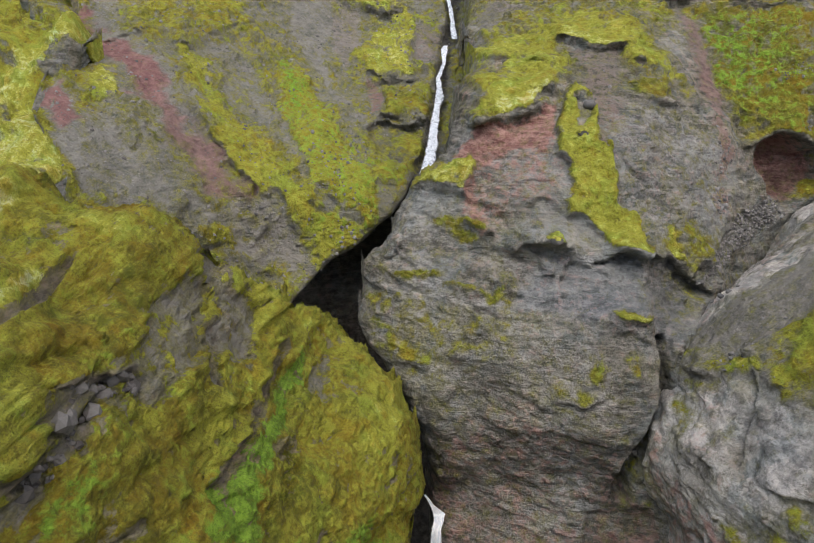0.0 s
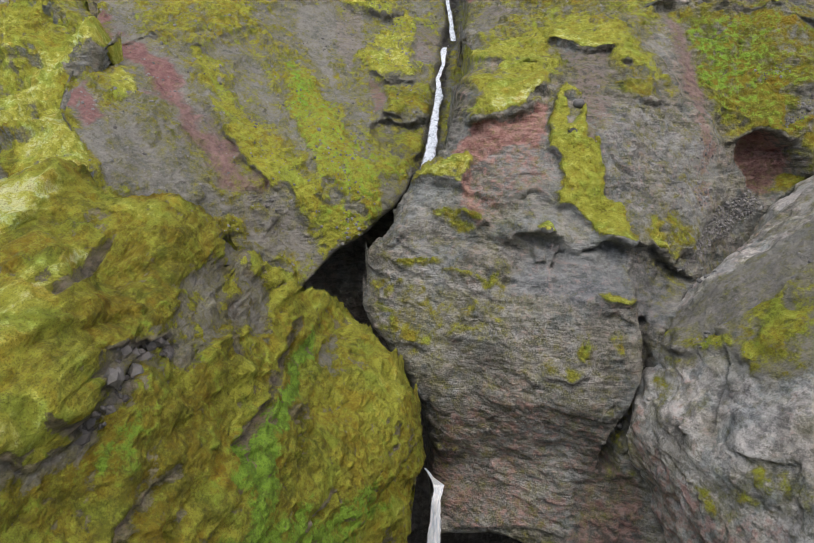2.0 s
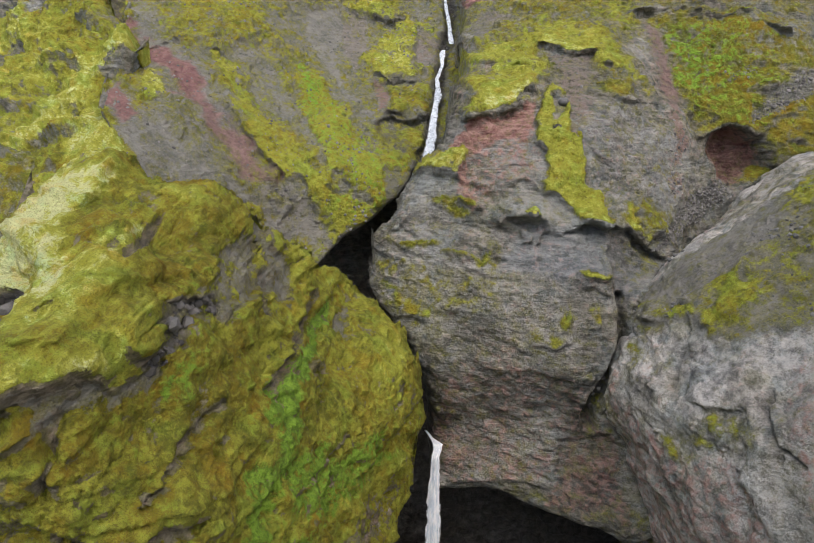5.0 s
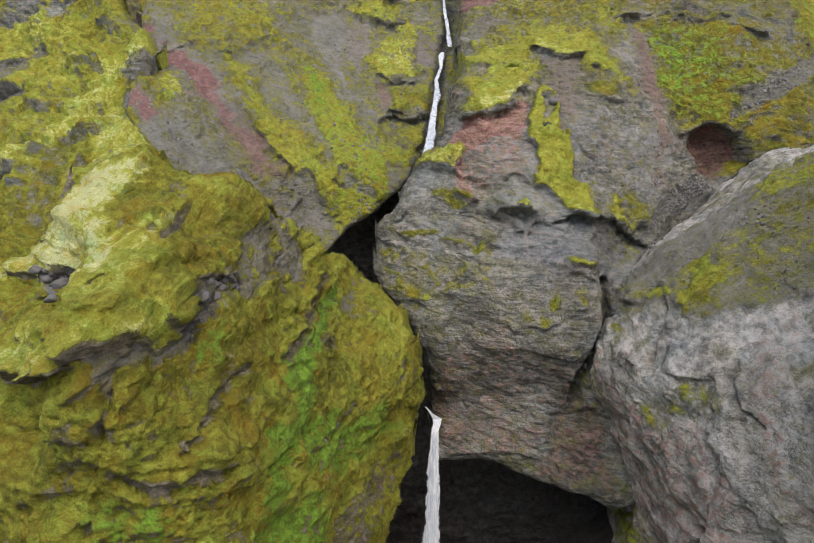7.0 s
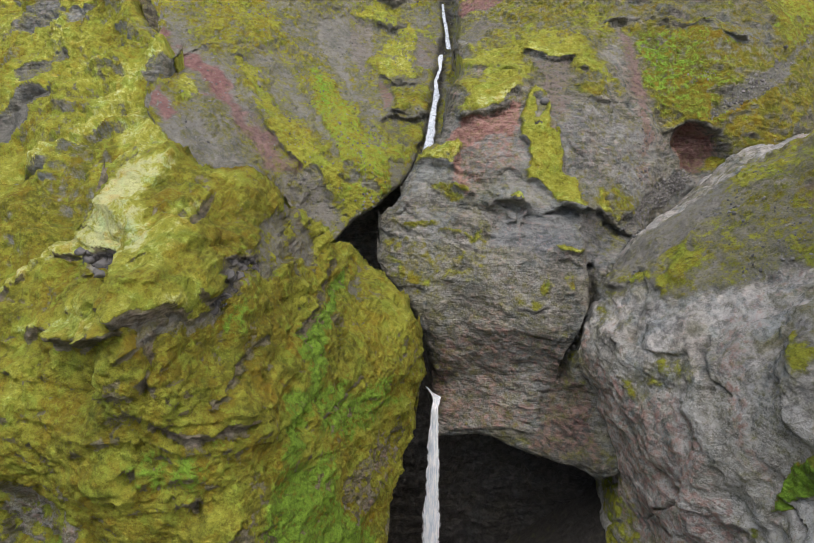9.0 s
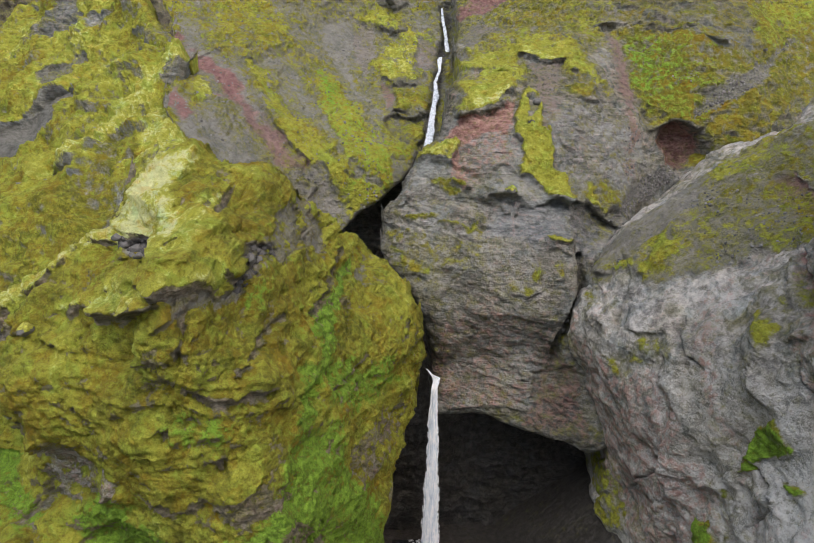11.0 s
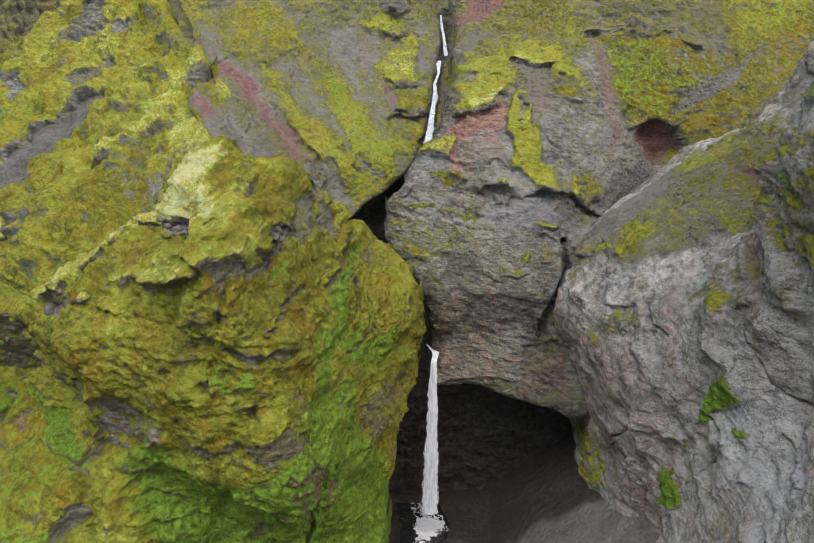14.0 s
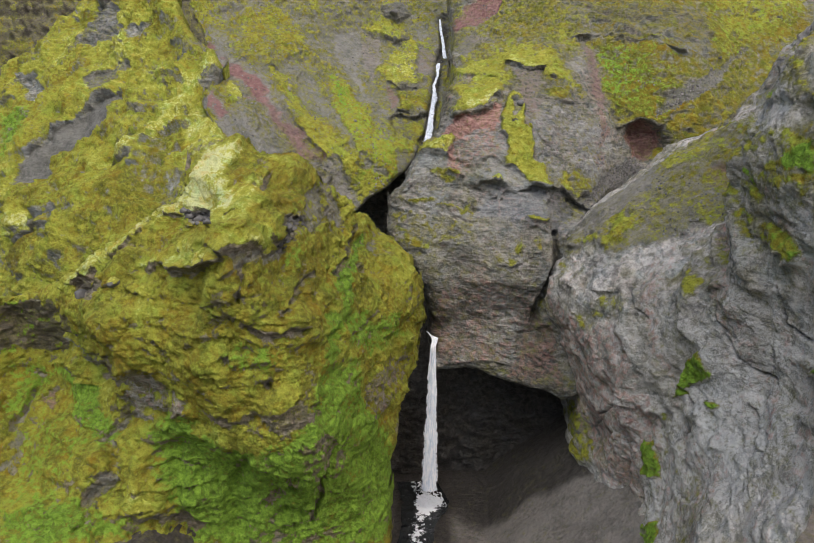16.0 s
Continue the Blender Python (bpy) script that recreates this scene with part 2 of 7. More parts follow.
def crag(p, size, steps=4, seed=0):
    """Sharp crests: 1 on the crest lines, towards 0 between them."""
    total, weight, top = 0.0, 1.0, 0.0
    for k in range(steps):
        n = 1 - np.abs(2 * grain(turned(p, k, 1.3), size, seed + 17 * k) - 1)
        total, top = total + weight * n * n, top + weight
        weight, size = weight * 0.5, size * 0.5
    return total / top


def cushion(p, size, steps=3, seed=0):
    """Round cushions: 1 on top, sharp seams at 0."""
    total, weight, top = 0.0, 1.0, 0.0
    for k in range(steps):
        n = np.abs(2 * grain(turned(p, k, 1.1), size, seed + 13 * k) - 1)
        total, top = total + weight * np.sqrt(n), top + weight
        weight, size = weight * 0.55, size * 0.5
    return total / top


def blocks(u, v, wide, high, seed=0):
    """Angular blocks, each with its own offset and lean, from -1 to 1."""
    u, v = u / wide, v / high
    row = np.floor(v).astype(np.int64)
    u = u + 0.5 * lattice(row, row * 0 + 3, seed)
    col = np.floor(u).astype(np.int64)
    lean = (lattice(col, row, seed + 1) - 0.5) * (u - col - 0.5) + (lattice(col, row, seed + 2) - 0.5) * (v - row - 0.5)
    return 1.4 * (lattice(col, row, seed) - 0.5) + 1.2 * lean


def treads(v, period, seed, u):
    """Ledges one above the other: 1 at the brow, dying away upwards."""
    p = v / period
    row = np.floor(p).astype(np.int64)
    return np.exp(-2.6 * (p - row)) * ease(1.6 * grain((u, row * 7.3), 6.0 * period, seed) - 0.3)


def smooth(a, n):
    """A box blur over n cells each way."""
    for axis in (0, 1):
        pad = [(n, n) if k == axis else (0, 0) for k in (0, 1)]
        c = np.cumsum(np.pad(a, pad, "edge"), axis)
        c = np.concatenate([np.zeros_like(np.take(c, [0], axis)), c], axis)
        m = 2 * n + 1
        hi, lo = (c[m:], c[:-m]) if axis == 0 else (c[:, m:], c[:, :-m])
        a = ((hi - lo) / m)[: a.shape[0], : a.shape[1]]
    return a


def ease(t):
    t = np.clip(t, 0.0, 1.0)
    return t * t * (3 - 2 * t)


def inside(u, v, ring):
    """Distance to a closed outline, positive inside."""
    best, odd = np.full(u.shape, 1e9), np.zeros(u.shape, bool)
    for (a, b), (c, d) in zip(ring, ring[1:] + ring[:1]):
        du, dv = c - a, d - b
        k = np.clip(((u - a) * du + (v - b) * dv) / (du * du + dv * dv + 1e-9), 0, 1)
        best = np.minimum(best, (u - a - k * du) ** 2 + (v - b - k * dv) ** 2)
        if d != b:
            odd ^= ((b > v) != (d > v)) & (u < a + (v - b) * du / dv)
    return np.where(odd, 1, -1) * np.sqrt(best)


def along(u, v, line):
    """Distance to an open line."""
    best = np.full(u.shape, 1e9)
    for (a, b), (c, d) in zip(line, line[1:]):
        du, dv = c - a, d - b
        k = np.clip(((u - a) * du + (v - b) * dv) / (du * du + dv * dv + 1e-9), 0, 1)
        best = np.minimum(best, (u - a - k * du) ** 2 + (v - b - k * dv) ** 2)
    return np.sqrt(best)


def shape(u, v, tilt, bulges):
    """A tilted sheet (depth = a + b u + c v) with round bulges and hollows (u, v, radius, depth)."""
    y = tilt[0] + tilt[1] * u + tilt[2] * v
    for a, b, r, h in bulges:
        y = y + h * np.exp(-((u - a) ** 2 + (v - b) ** 2) / (2 * r * r))
    return y


CHANNELS = ("moss", "bright", "green", "red", "wet", "scree", "pale", "blue")


class Form:
    """A cliff or slope. Its depth d grows into the rock; the masks say what covers it."""

    def __init__(self, us, vs, tilt, bulges, outline=None, roll=3.0):
        us, vs = (np.concatenate([np.arange(a, b, s) for a, b, s in runs]) for runs in (us, vs))
        self.step = vs[1] - vs[0]
        self.u, self.v = np.meshgrid(us, vs)
        self.d = shape(self.u, self.v, tilt, bulges)
        self.keep = np.ones(self.u.shape, bool)
        self.mask = {c: np.zeros(self.u.shape) for c in CHANNELS}
        gv, gu = np.gradient(self.d, vs, us)
        size = np.sqrt(1 + gu * gu + gv * gv)
        self.normal = (-gu / size, 1 / size, -gv / size)
        self.p = (self.u, self.v, self.d.copy())
        self.out, self.drop = np.zeros(self.u.shape), np.zeros(self.u.shape)
        self.wu, self.wv = 1.6 * cloud(self.p, 4.0, 5, 3, 0.62), 1.6 * cloud(self.p, 4.0, 5, 77, 0.62)
        if outline:
            s = inside(self.u + 0.6 * cloud(self.p, 5.0, 3, 9), self.v + 0.6 * cloud(self.p, 5.0, 3, 19), outline)
            t = np.clip((roll - s) / roll, 0, 1)
            self.d += roll * (1 - np.sqrt(1 - t * t * 0.98)) + 9.0 * np.clip(-s, 0, None)
            brink = np.clip(-np.gradient(s, vs, axis=0), -0.35, 1.0)
            self.drop = 16.0 * np.clip(-s, 0, None) * brink
            self.keep = s > -0.7

    def rills(self, channel, degrees, size, stretch, amount, seed):
        """Streaks of cover that run down the slope at an angle."""
        c, s = math.cos(radians(degrees)), math.sin(radians(degrees))
        n = cloud(((c * self.u + s * self.v) / stretch, c * self.v - s * self.u), size, 5, seed, 0.6)
        for k in channel.split():
            self.mask[k] += amount * n

    def warped(self, w):
        return self.u + w * self.wu, self.v + w * self.wv

    def cover(self, channel, ring, amount=1.0, soft=1.0, warp=1.5, push=0.0):
        """A patch of moss, scree and so on within an outline; push sinks (+) or raises (-) it."""
        k = ease(0.5 + inside(*self.warped(warp), ring) / soft)
        for c in channel.split():
            self.mask[c] += (amount - self.mask[c]) * k
        self.d += push * k

    def streak(self, channel, line, width, amount=1.0, warp=1.0, push=0.0):
        """A streak of cover along a line, or, with push, a gully (+) or rib (-)."""
        k = ease(1.25 - along(*self.warped(warp), line) / width)
        for c in channel.split():
            self.mask[c] += (amount - self.mask[c]) * k
        self.d += push * k

    def ledge(self, line, depth, reach, warp=1.6, upright=False):
        """A ledge that juts out over a line and dies away above it (or, upright, beside it)."""
        a, b = self.warped(warp)
        a, b = (b, a) if upright else (a, b)
        us, vs = zip(*sorted((q, p) if upright else (p, q) for p, q in line))
        s = b - np.interp(a, us, vs)
        s = -s if reach < 0 else s
        ends = ease((a - us[0]) / 2 + 0.5) * ease((us[-1] - a) / 2 + 0.5)
        self.d -= 0.8 * depth * ends * np.clip(2.4 * grain(self.p, 2.8, 57) - 0.45, 0, 1.6) * np.where(s > 0, np.exp(-s / abs(reach)), ease(1 + s / 1.0))

    def places(self):
        """The grid pushed out along its normal: across, depth, height."""
        a, b, c = self.normal
        return self.u - self.out * a, self.d - self.out * b, self.v - self.out * c - self.drop

    def dent(self, ring, depth, soft):
        """A hollow (+) or boss (-) within an outline."""
        self.d += depth * ease(0.5 + inside(*self.warped(0.8), ring) / soft)



def weave(form, rock=0.6, moss=0.5, tilt=0.12, step=2.6, seed=5, grow=0.5, brow=0.5, swell=1.0, block=1.0, craggy=1.5, patchy=0.35):
    """Breaks the rock into layers, blocks and ledges, swells the moss into cushions and lets it keep to what faces up."""
    p, over = form.p, form.mask["moss"]
    over += patchy * cloud(p, 3.2, 5, seed + 41, 0.68) * ease(over * 3 + 0.3)
    form.mask["bright"] += 0.45 * cloud(p, 2.4, 5, seed + 43, 0.68)
    u, v = p[0] + 0.6 * p[2], p[1]
    rise = v + tilt * p[0] + 2.2 * cloud(p, 11.0, 4, seed)
    hard = ease(0.5 + 1.1 * cloud(p, 9.0, 3, seed + 21))
    wu, wv = u + 0.5 * form.wu, rise + 0.3 * form.wv
    ledges = treads(wv, step, seed + 1, u) * 0.9 + treads(wv + 0.7, step * 0.37, seed + 5, u) * 0.35
    broken = 0.55 * blocks(wu, wv, 2.6 * block, 1.5 * block, seed + 2) + 0.3 * blocks(wu + 0.4 * rise, wv, 1.1 * block, 0.6 * block, seed + 3)
    crags = crag(p, 7.0 * block, 6, seed + 4) - 0.45
    bare = 1 - ease((over + 0.9 * cloud(p, 2.2, 5, seed + 9, 0.6) - 0.25) / 0.4)
    loose = form.mask["scree"]
    firm = 1 - 0.85 * np.clip(loose, 0, 1)
    form.out += rock * firm * (brow * ledges * (0.5 + hard) + (0.35 + 0.65 * bare) * broken * (0.4 + hard) + craggy * block * crags * hard + 0.35 * cloud(p, 1.0, 3, seed + 7, 0.65))
    vein = 1 - np.abs(2 * grain((p[0] + 1.2 * form.wu, p[1] * 0.8 + 1.2 * form.wv, p[2]), 6.0 * block, seed + 31) - 1)
    twig = 1 - np.abs(2 * grain((p[0] + 0.6 * form.wv, p[1] + 0.6 * form.wu, p[2]), 2.4 * block, seed + 32) - 1)
    form.out -= bare * firm * (0.2 * ease((vein - 0.94) / 0.05) + 0.08 * ease((twig - 0.93) / 0.06) * hard)
    form.out += swell * (1.6 * cloud(p, 13.0, 3, seed + 8) + 1.1 * cloud(p, 5.5, 3, seed + 10) * firm)
    pads = cushion((p[0] + 0.6 * form.wu, p[1] + 0.6 * form.wv, p[2]), 3.0, 3, seed + 11)
    cushions = 1.5 * pads + 0.65 * cushion(p, 0.9, 2, seed + 12)
    over -= 1.2 * patchy * ease((0.42 - pads) / 0.2)
    form.out += moss * (1 - bare) * cushions
    form.out += loose * (0.22 * cloud(p, 1.0, 3, seed + 13) + 0.2 * np.clip(cloud(p, 0.7, 2, seed + 14) - 0.35, 0, 1))
    form.out -= form.out[form.keep].mean()
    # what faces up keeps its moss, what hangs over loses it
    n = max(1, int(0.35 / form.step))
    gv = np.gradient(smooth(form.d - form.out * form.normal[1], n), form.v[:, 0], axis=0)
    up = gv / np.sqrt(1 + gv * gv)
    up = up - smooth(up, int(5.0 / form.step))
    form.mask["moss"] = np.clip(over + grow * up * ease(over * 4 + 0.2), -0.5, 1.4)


def sheet(name, x, y, z, keep, masks, material, flip=False):
    """A grid of places as one mesh, with its masks as two attributes."""
    nv, nu = x.shape
    whole = keep[:-1, :-1] & keep[1:, :-1] & keep[:-1, 1:] & keep[1:, 1:]
    first = (np.arange(nv - 1)[:, None] * nu + np.arange(nu - 1)[None, :])[whole]
    quads = np.stack([first, first + 1, first + nu + 1, first + nu], 1)
    if flip:
        quads = quads[:, ::-1]
    used = np.unique(quads)
    place = np.zeros(nv * nu, np.int64)
    place[used] = np.arange(len(used))
    quads = place[quads]
    mesh = bpy.data.meshes.new(name)
    mesh.vertices.add(len(used))
    mesh.vertices.foreach_set("co", np.stack([x.ravel()[used], y.ravel()[used], z.ravel()[used]], 1).astype(np.float32).ravel())
    mesh.loops.add(quads.size)
    mesh.loops.foreach_set("vertex_index", quads.astype(np.int32).ravel())
    mesh.polygons.add(len(quads))
    mesh.polygons.foreach_set("loop_start", np.arange(0, quads.size, 4, dtype=np.int32))
    mesh.polygons.foreach_set("use_smooth", np.ones(len(quads), bool))
    mesh.update(calc_edges=True)
    for label, four in (("cover", CHANNELS[:4]), ("stone", CHANNELS[4:])):
        layer = mesh.attributes.new(label, "FLOAT_COLOR", "POINT")
        layer.data.foreach_set("color", np.stack([masks[c].ravel()[used] for c in four], 1).astype(np.float32).ravel())
    mesh.materials.append(material)
    return new(name, mesh)


def base(form, moss, bright, spots=0.25, **more):
    """What covers a form before its patches are laid on."""
    form.mask["moss"] += moss + spots * cloud(form.p, 9.0, 5, 41, 0.6)
    form.mask["bright"] += bright + 0.55 * cloud(form.p, 8.0, 5, 43, 0.6)
    for c, value in more.items():
        form.mask[c] += value


# ---- the mossy outcrop and its grassy foot ----
outcrop_bulges = [(-64, 20, 8.5, 0.17), (-64, 29.3, 8.5, 7.36), (-64, 38.7, 8.5, 14.55), (-64, 48, 8.5, 0.09), (-64, 57.3, 8.5, 0.88), (-64, 66.7, 8.5, 6.84), (-64, 76, 8.5, 2.25), (-53.3, 20, 8.5, -2.48), (-53.3, 29.3, 8.5, -4.36), (-53.3, 38.7, 8.5, 1.39), (-53.3, 48, 8.5, -2.23), (-53.3, 57.3, 8.5, -2.02), (-53.3, 66.7, 8.5, 4.05), (-53.3, 76, 8.5, 1.93), (-42.7, 20, 8.5, 2), (-42.7, 29.3, 8.5, -2.09), (-42.7, 38.7, 8.5, 1.84), (-42.7, 48, 8.5, -5.74), (-42.7, 57.3, 8.5, -14.74), (-42.7, 66.7, 8.5, -6.33), (-42.7, 76, 8.5, -2.99), (-32, 20, 8.5, 1.91), (-32, 29.3, 8.5, -4.66), (-32, 38.7, 8.5, -2.99)]
outcrop_bulges += [(-32, 48, 8.5, -11.88), (-32, 57.3, 8.5, 3.57), (-32, 66.7, 8.5, -1.5), (-32, 76, 8.5, -13.52), (-21.3, 20, 8.5, 2.1), (-21.3, 29.3, 8.5, -2.83), (-21.3, 38.7, 8.5, -4.32), (-21.3, 48, 8.5, -8.18), (-21.3, 57.3, 8.5, -18.74), (-21.3, 66.7, 8.5, -29.45), (-21.3, 76, 8.5, -1.46), (-10.7, 29.3, 8.5, -10.56), (-10.7, 38.7, 8.5, -16.08), (-10.7, 48, 8.5, -0.89), (-10.7, 57.3, 8.5, -3.88), (-10.7, 66.7, 8.5, 5.27), (-10.7, 76, 8.5, 11.95), (0, 20, 8.5, 4.24), (0, 29.3, 8.5, 6.82), (0, 38.7, 8.5, 12.94), (0, 48, 8.5, -5.42), (0, 57.3, 8.5, -7.82), (0, 66.7, 8.5, 19.24)]
outcrop_outline = [(-90, 0), (-90, 52), (-67.9, 50.6), (-62.4, 51.1), (-56.7, 53.6), (-47.5, 60.0), (-38.1, 65.4), (-34.4, 67.1), (-35.6, 70.2), (-32.4, 74.2), (-30.1, 76), (-27, 75.6), (-21, 72.3), (-16.4, 68), (-10.8, 62.4), (-3.6, 56.5), (-1.2, 50), (1, 39.6), (0.3, 33.6), (-1.8, 28.3), (-5, 24.9), (-5.7, 17.2), (-5.2, 11), (-4.8, 0)]
outcrop = Form([(-75, -22, 0.17), (-22, 4, 0.075)], [(8, 80, 0.15)], (30.694, 0.461, 0.781), outcrop_bulges, outcrop_outline, 1.6)
base(outcrop, 0.9, 0.3)
# moss tone also carries light: cap and crests pale, steep faces dull
outcrop.cover("bright", [(-57.6, 52.2), (-39.9, 61.4), (-25.3, 66), (-16.6, 66.6), (-9, 60.1), (-3.2, 48.6), (-4.8, 42.7), (-16.4, 50.6), (-25.7, 55.5), (-39.2, 51.2)], 0.18, 4, 1.5, 0)
outcrop.cover("bright", [(-52.8, 50.7), (-25.7, 55.5), (-15.3, 49.8), (-8.2, 36.2), (-15.1, 38.6), (-30.6, 40.1), (-45.7, 44.6)], 0.1, 3, 1.5, 0)
outcrop.cover("moss", [(-49.3, 52.8), (-25.9, 54.6), (-15.1, 48), (-12.7, 40.3), (-17.6, 38.9), (-30.6, 40.1), (-45.7, 44.6)], 0.88, 3, 1.5, 0)
outcrop.cover("bright moss", [(-32.4, 74.1), (-27.6, 75.1), (-26.3, 74.7), (-27.9, 72.1), (-26.9, 70.4), (-25.4, 69.2), (-24.5, 67.9), (-27, 67.9), (-27.3, 66.6), (-31.7, 66.6), (-34.3, 67), (-35.2, 69.4), (-33, 71.9)], 1.35, 0.9, 0.8, -0.7)
outcrop.cover("bright", [(-25.4, 69.2), (-22.3, 70.5), (-21.4, 68.8), (-22.3, 66.4), (-23, 65.7), (-27.2, 66.5), (-27, 67.9), (-24.5, 67.9)], 0.8, 0.9, 0.9, -0.3)
outcrop.cover("moss", [(-33.8, 66.7), (-28.7, 67.5), (-26.6, 66.3), (-31.8, 65.2)], 0, 0.7, 0.7, 0.4)
outcrop.cover("blue", [(-33.8, 66.7), (-28.7, 67.5), (-26.6, 66.3), (-31.8, 65.2)], 0.8, 0.7, 0.7, 0)
outcrop.cover("bright", [(-27.5, 71.6), (-26.7, 73.6), (-22, 72.6), (-20, 70.1), (-20.2, 69.2), (-22.3, 70.4), (-25.1, 69.1)], -0.05, 0.9, 0.8, 0.5)
outcrop.cover("bright", [(-21.8, 68.2), (-20, 70.1), (-16.7, 67.2), (-15.4, 63.3), (-16.8, 62.3), (-19.4, 66.4)], 0.05, 1.2, 1, 0)
outcrop.cover("moss", [(-19.5, 64.8), (-17, 64.6), (-17.3, 62.7), (-19, 63.7)], 0, 0.8, 0.5, 1.5)
# the hole's shade is darkened into its colour
outcrop.cover("wet", [(-19.5, 64.8), (-17, 64.6), (-17.3, 62.7), (-19, 63.7)], 0.4, 0.8, 0.5, 0)
outcrop.streak("bright", [(-53.6, 55.3), (-45.9, 61), (-40.5, 63.7), (-34.3, 66.4)], 1.6, 1, 1.2, -0.6)
outcrop.cover("bright", [(-33.9, 60.5), (-32.2, 63.5), (-22.2, 64.7), (-19.4, 64.4), (-18, 62.8), (-19.4, 62.3), (-23.3, 63.6), (-25, 63.4), (-25.8, 62.3), (-31.3, 59.7), (-40.8, 59.2)], 0.95, 1, 1, -0.5)
outcrop.cover("moss", [(-25.3, 63.2), (-23.2, 63.5), (-19.4, 62), (-18.2, 61.8), (-18.1, 60.4), (-23.6, 62.3)], 0.3, 0.8, 0.8, 0.5)
outcrop.cover("scree", [(-25.3, 63.2), (-23.2, 63.5), (-19.4, 62), (-18.2, 61.8), (-18.1, 60.4), (-23.6, 62.3)], 0.7, 0.8, 0.8, 0)
outcrop.cover("moss", [(-52.8, 55.2), (-48.1, 59), (-46.5, 58.5), (-51.4, 53.5)], 0.25, 1, 1, 0.8)
outcrop.cover("bright", [(-43.2, 57.7), (-35.5, 56.5), (-25.7, 62.3), (-21.6, 59.4), (-27.1, 56.2), (-33.8, 54.6)], 0.55, 1.5, 1.2, 0)
outcrop.ledge([(-50.8, 55.4), (-41.1, 58.1), (-33.7, 54.8), (-27.1, 56.2), (-20.9, 58)], 0.99, 2.5, 0.9)
outcrop.ledge([(-40.5, 59.1), (-31.3, 59.6), (-26.1, 62.2), (-23, 63.5), (-19.4, 62)], 1.21, 2, 0.9)
outcrop.ledge([(-33.2, 64.9), (-27.3, 66.3), (-22.8, 65.6), (-21.9, 66.4)], 0.99, 2, 0.9)
outcrop.ledge([(-25.7, 55.5), (-20.4, 52.1), (-17.3, 50.1), (-15.3, 49.8)], 0.88, 2.5, 0.9)
outcrop.ledge([(-30.6, 40.1), (-25.2, 38.1), (-17.6, 37.9), (-13.8, 38.4)], 0.77, 3, 0.9)
outcrop.ledge([(-57.3, 40.3), (-41.9, 45), (-38.8, 39), (-31.3, 40)], 1.32, 2.5, 0.9)
outcrop.streak("moss", [(-22.2, 52.2), (-19.7, 50.7), (-16.9, 50.3)], 0.7, 0.15, 0.8, 0.4)
outcrop.streak("moss", [(-35.5, 50), (-34.1, 46.6), (-32.3, 44.1)], 0.5, 0.35, 0.8, 0)
outcrop.cover("moss", [(-26.4, 48.6), (-25, 48.7), (-24.8, 47.1), (-26.2, 47.3)], 0.1, 0.6, 0.6, 0.5)
outcrop.cover("moss", [(-20.9, 45.2), (-19.7, 45), (-20, 43.6), (-21, 43.8)], 0.1, 0.6, 0.6, 0.5)
outcrop.cover("moss", [(-30.7, 39.6), (-23.7, 40.1), (-15.7, 42.5), (-13.2, 38.7), (-17.1, 37.7), (-26.8, 37.6)], 0.28, 1.5, 1.2, 0)
outcrop.cover("moss", [(-41.9, 44), (-39.9, 44.1), (-32.9, 41), (-33.1, 39.7), (-39.9, 36.5), (-40.9, 34.6), (-44.2, 37)], 0.22, 1.2, 1.4, 0.3)
outcrop.cover("pale", [(-41.9, 44), (-39.9, 44.1), (-32.9, 41), (-33.1, 39.7), (-39.9, 36.5), (-40.9, 34.6), (-44.2, 37)], 0.8, 0.8, 0.9, 0)
outcrop.cover("red", [(-41.9, 44), (-39.9, 44.1), (-32.9, 41), (-33.1, 39.7), (-39.9, 36.5), (-44.2, 37)], 0.25, 0.8, 0.9, 0)
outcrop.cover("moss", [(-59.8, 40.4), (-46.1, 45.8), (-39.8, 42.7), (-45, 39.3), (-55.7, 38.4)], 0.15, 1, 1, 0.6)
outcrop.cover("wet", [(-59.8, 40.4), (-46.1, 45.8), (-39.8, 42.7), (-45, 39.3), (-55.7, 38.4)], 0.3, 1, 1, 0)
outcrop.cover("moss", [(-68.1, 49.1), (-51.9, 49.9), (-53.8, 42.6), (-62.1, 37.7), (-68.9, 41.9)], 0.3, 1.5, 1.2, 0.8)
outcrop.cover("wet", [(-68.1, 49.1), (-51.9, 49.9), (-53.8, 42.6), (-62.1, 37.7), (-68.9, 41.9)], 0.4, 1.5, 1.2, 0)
outcrop.cover("green", [(-67.8, 50.4), (-63.1, 50.3), (-57.2, 43.6), (-58.5, 39.7), (-68.8, 41.2)], 0.6, 2, 1.5, 0)
outcrop.cover("green", [(-62.6, 38.7), (-52.4, 38.5), (-49.5, 36.2), (-44.4, 34), (-46.4, 32.2), (-57.1, 35.6)], 0.7, 1.5, 1.5, 0)
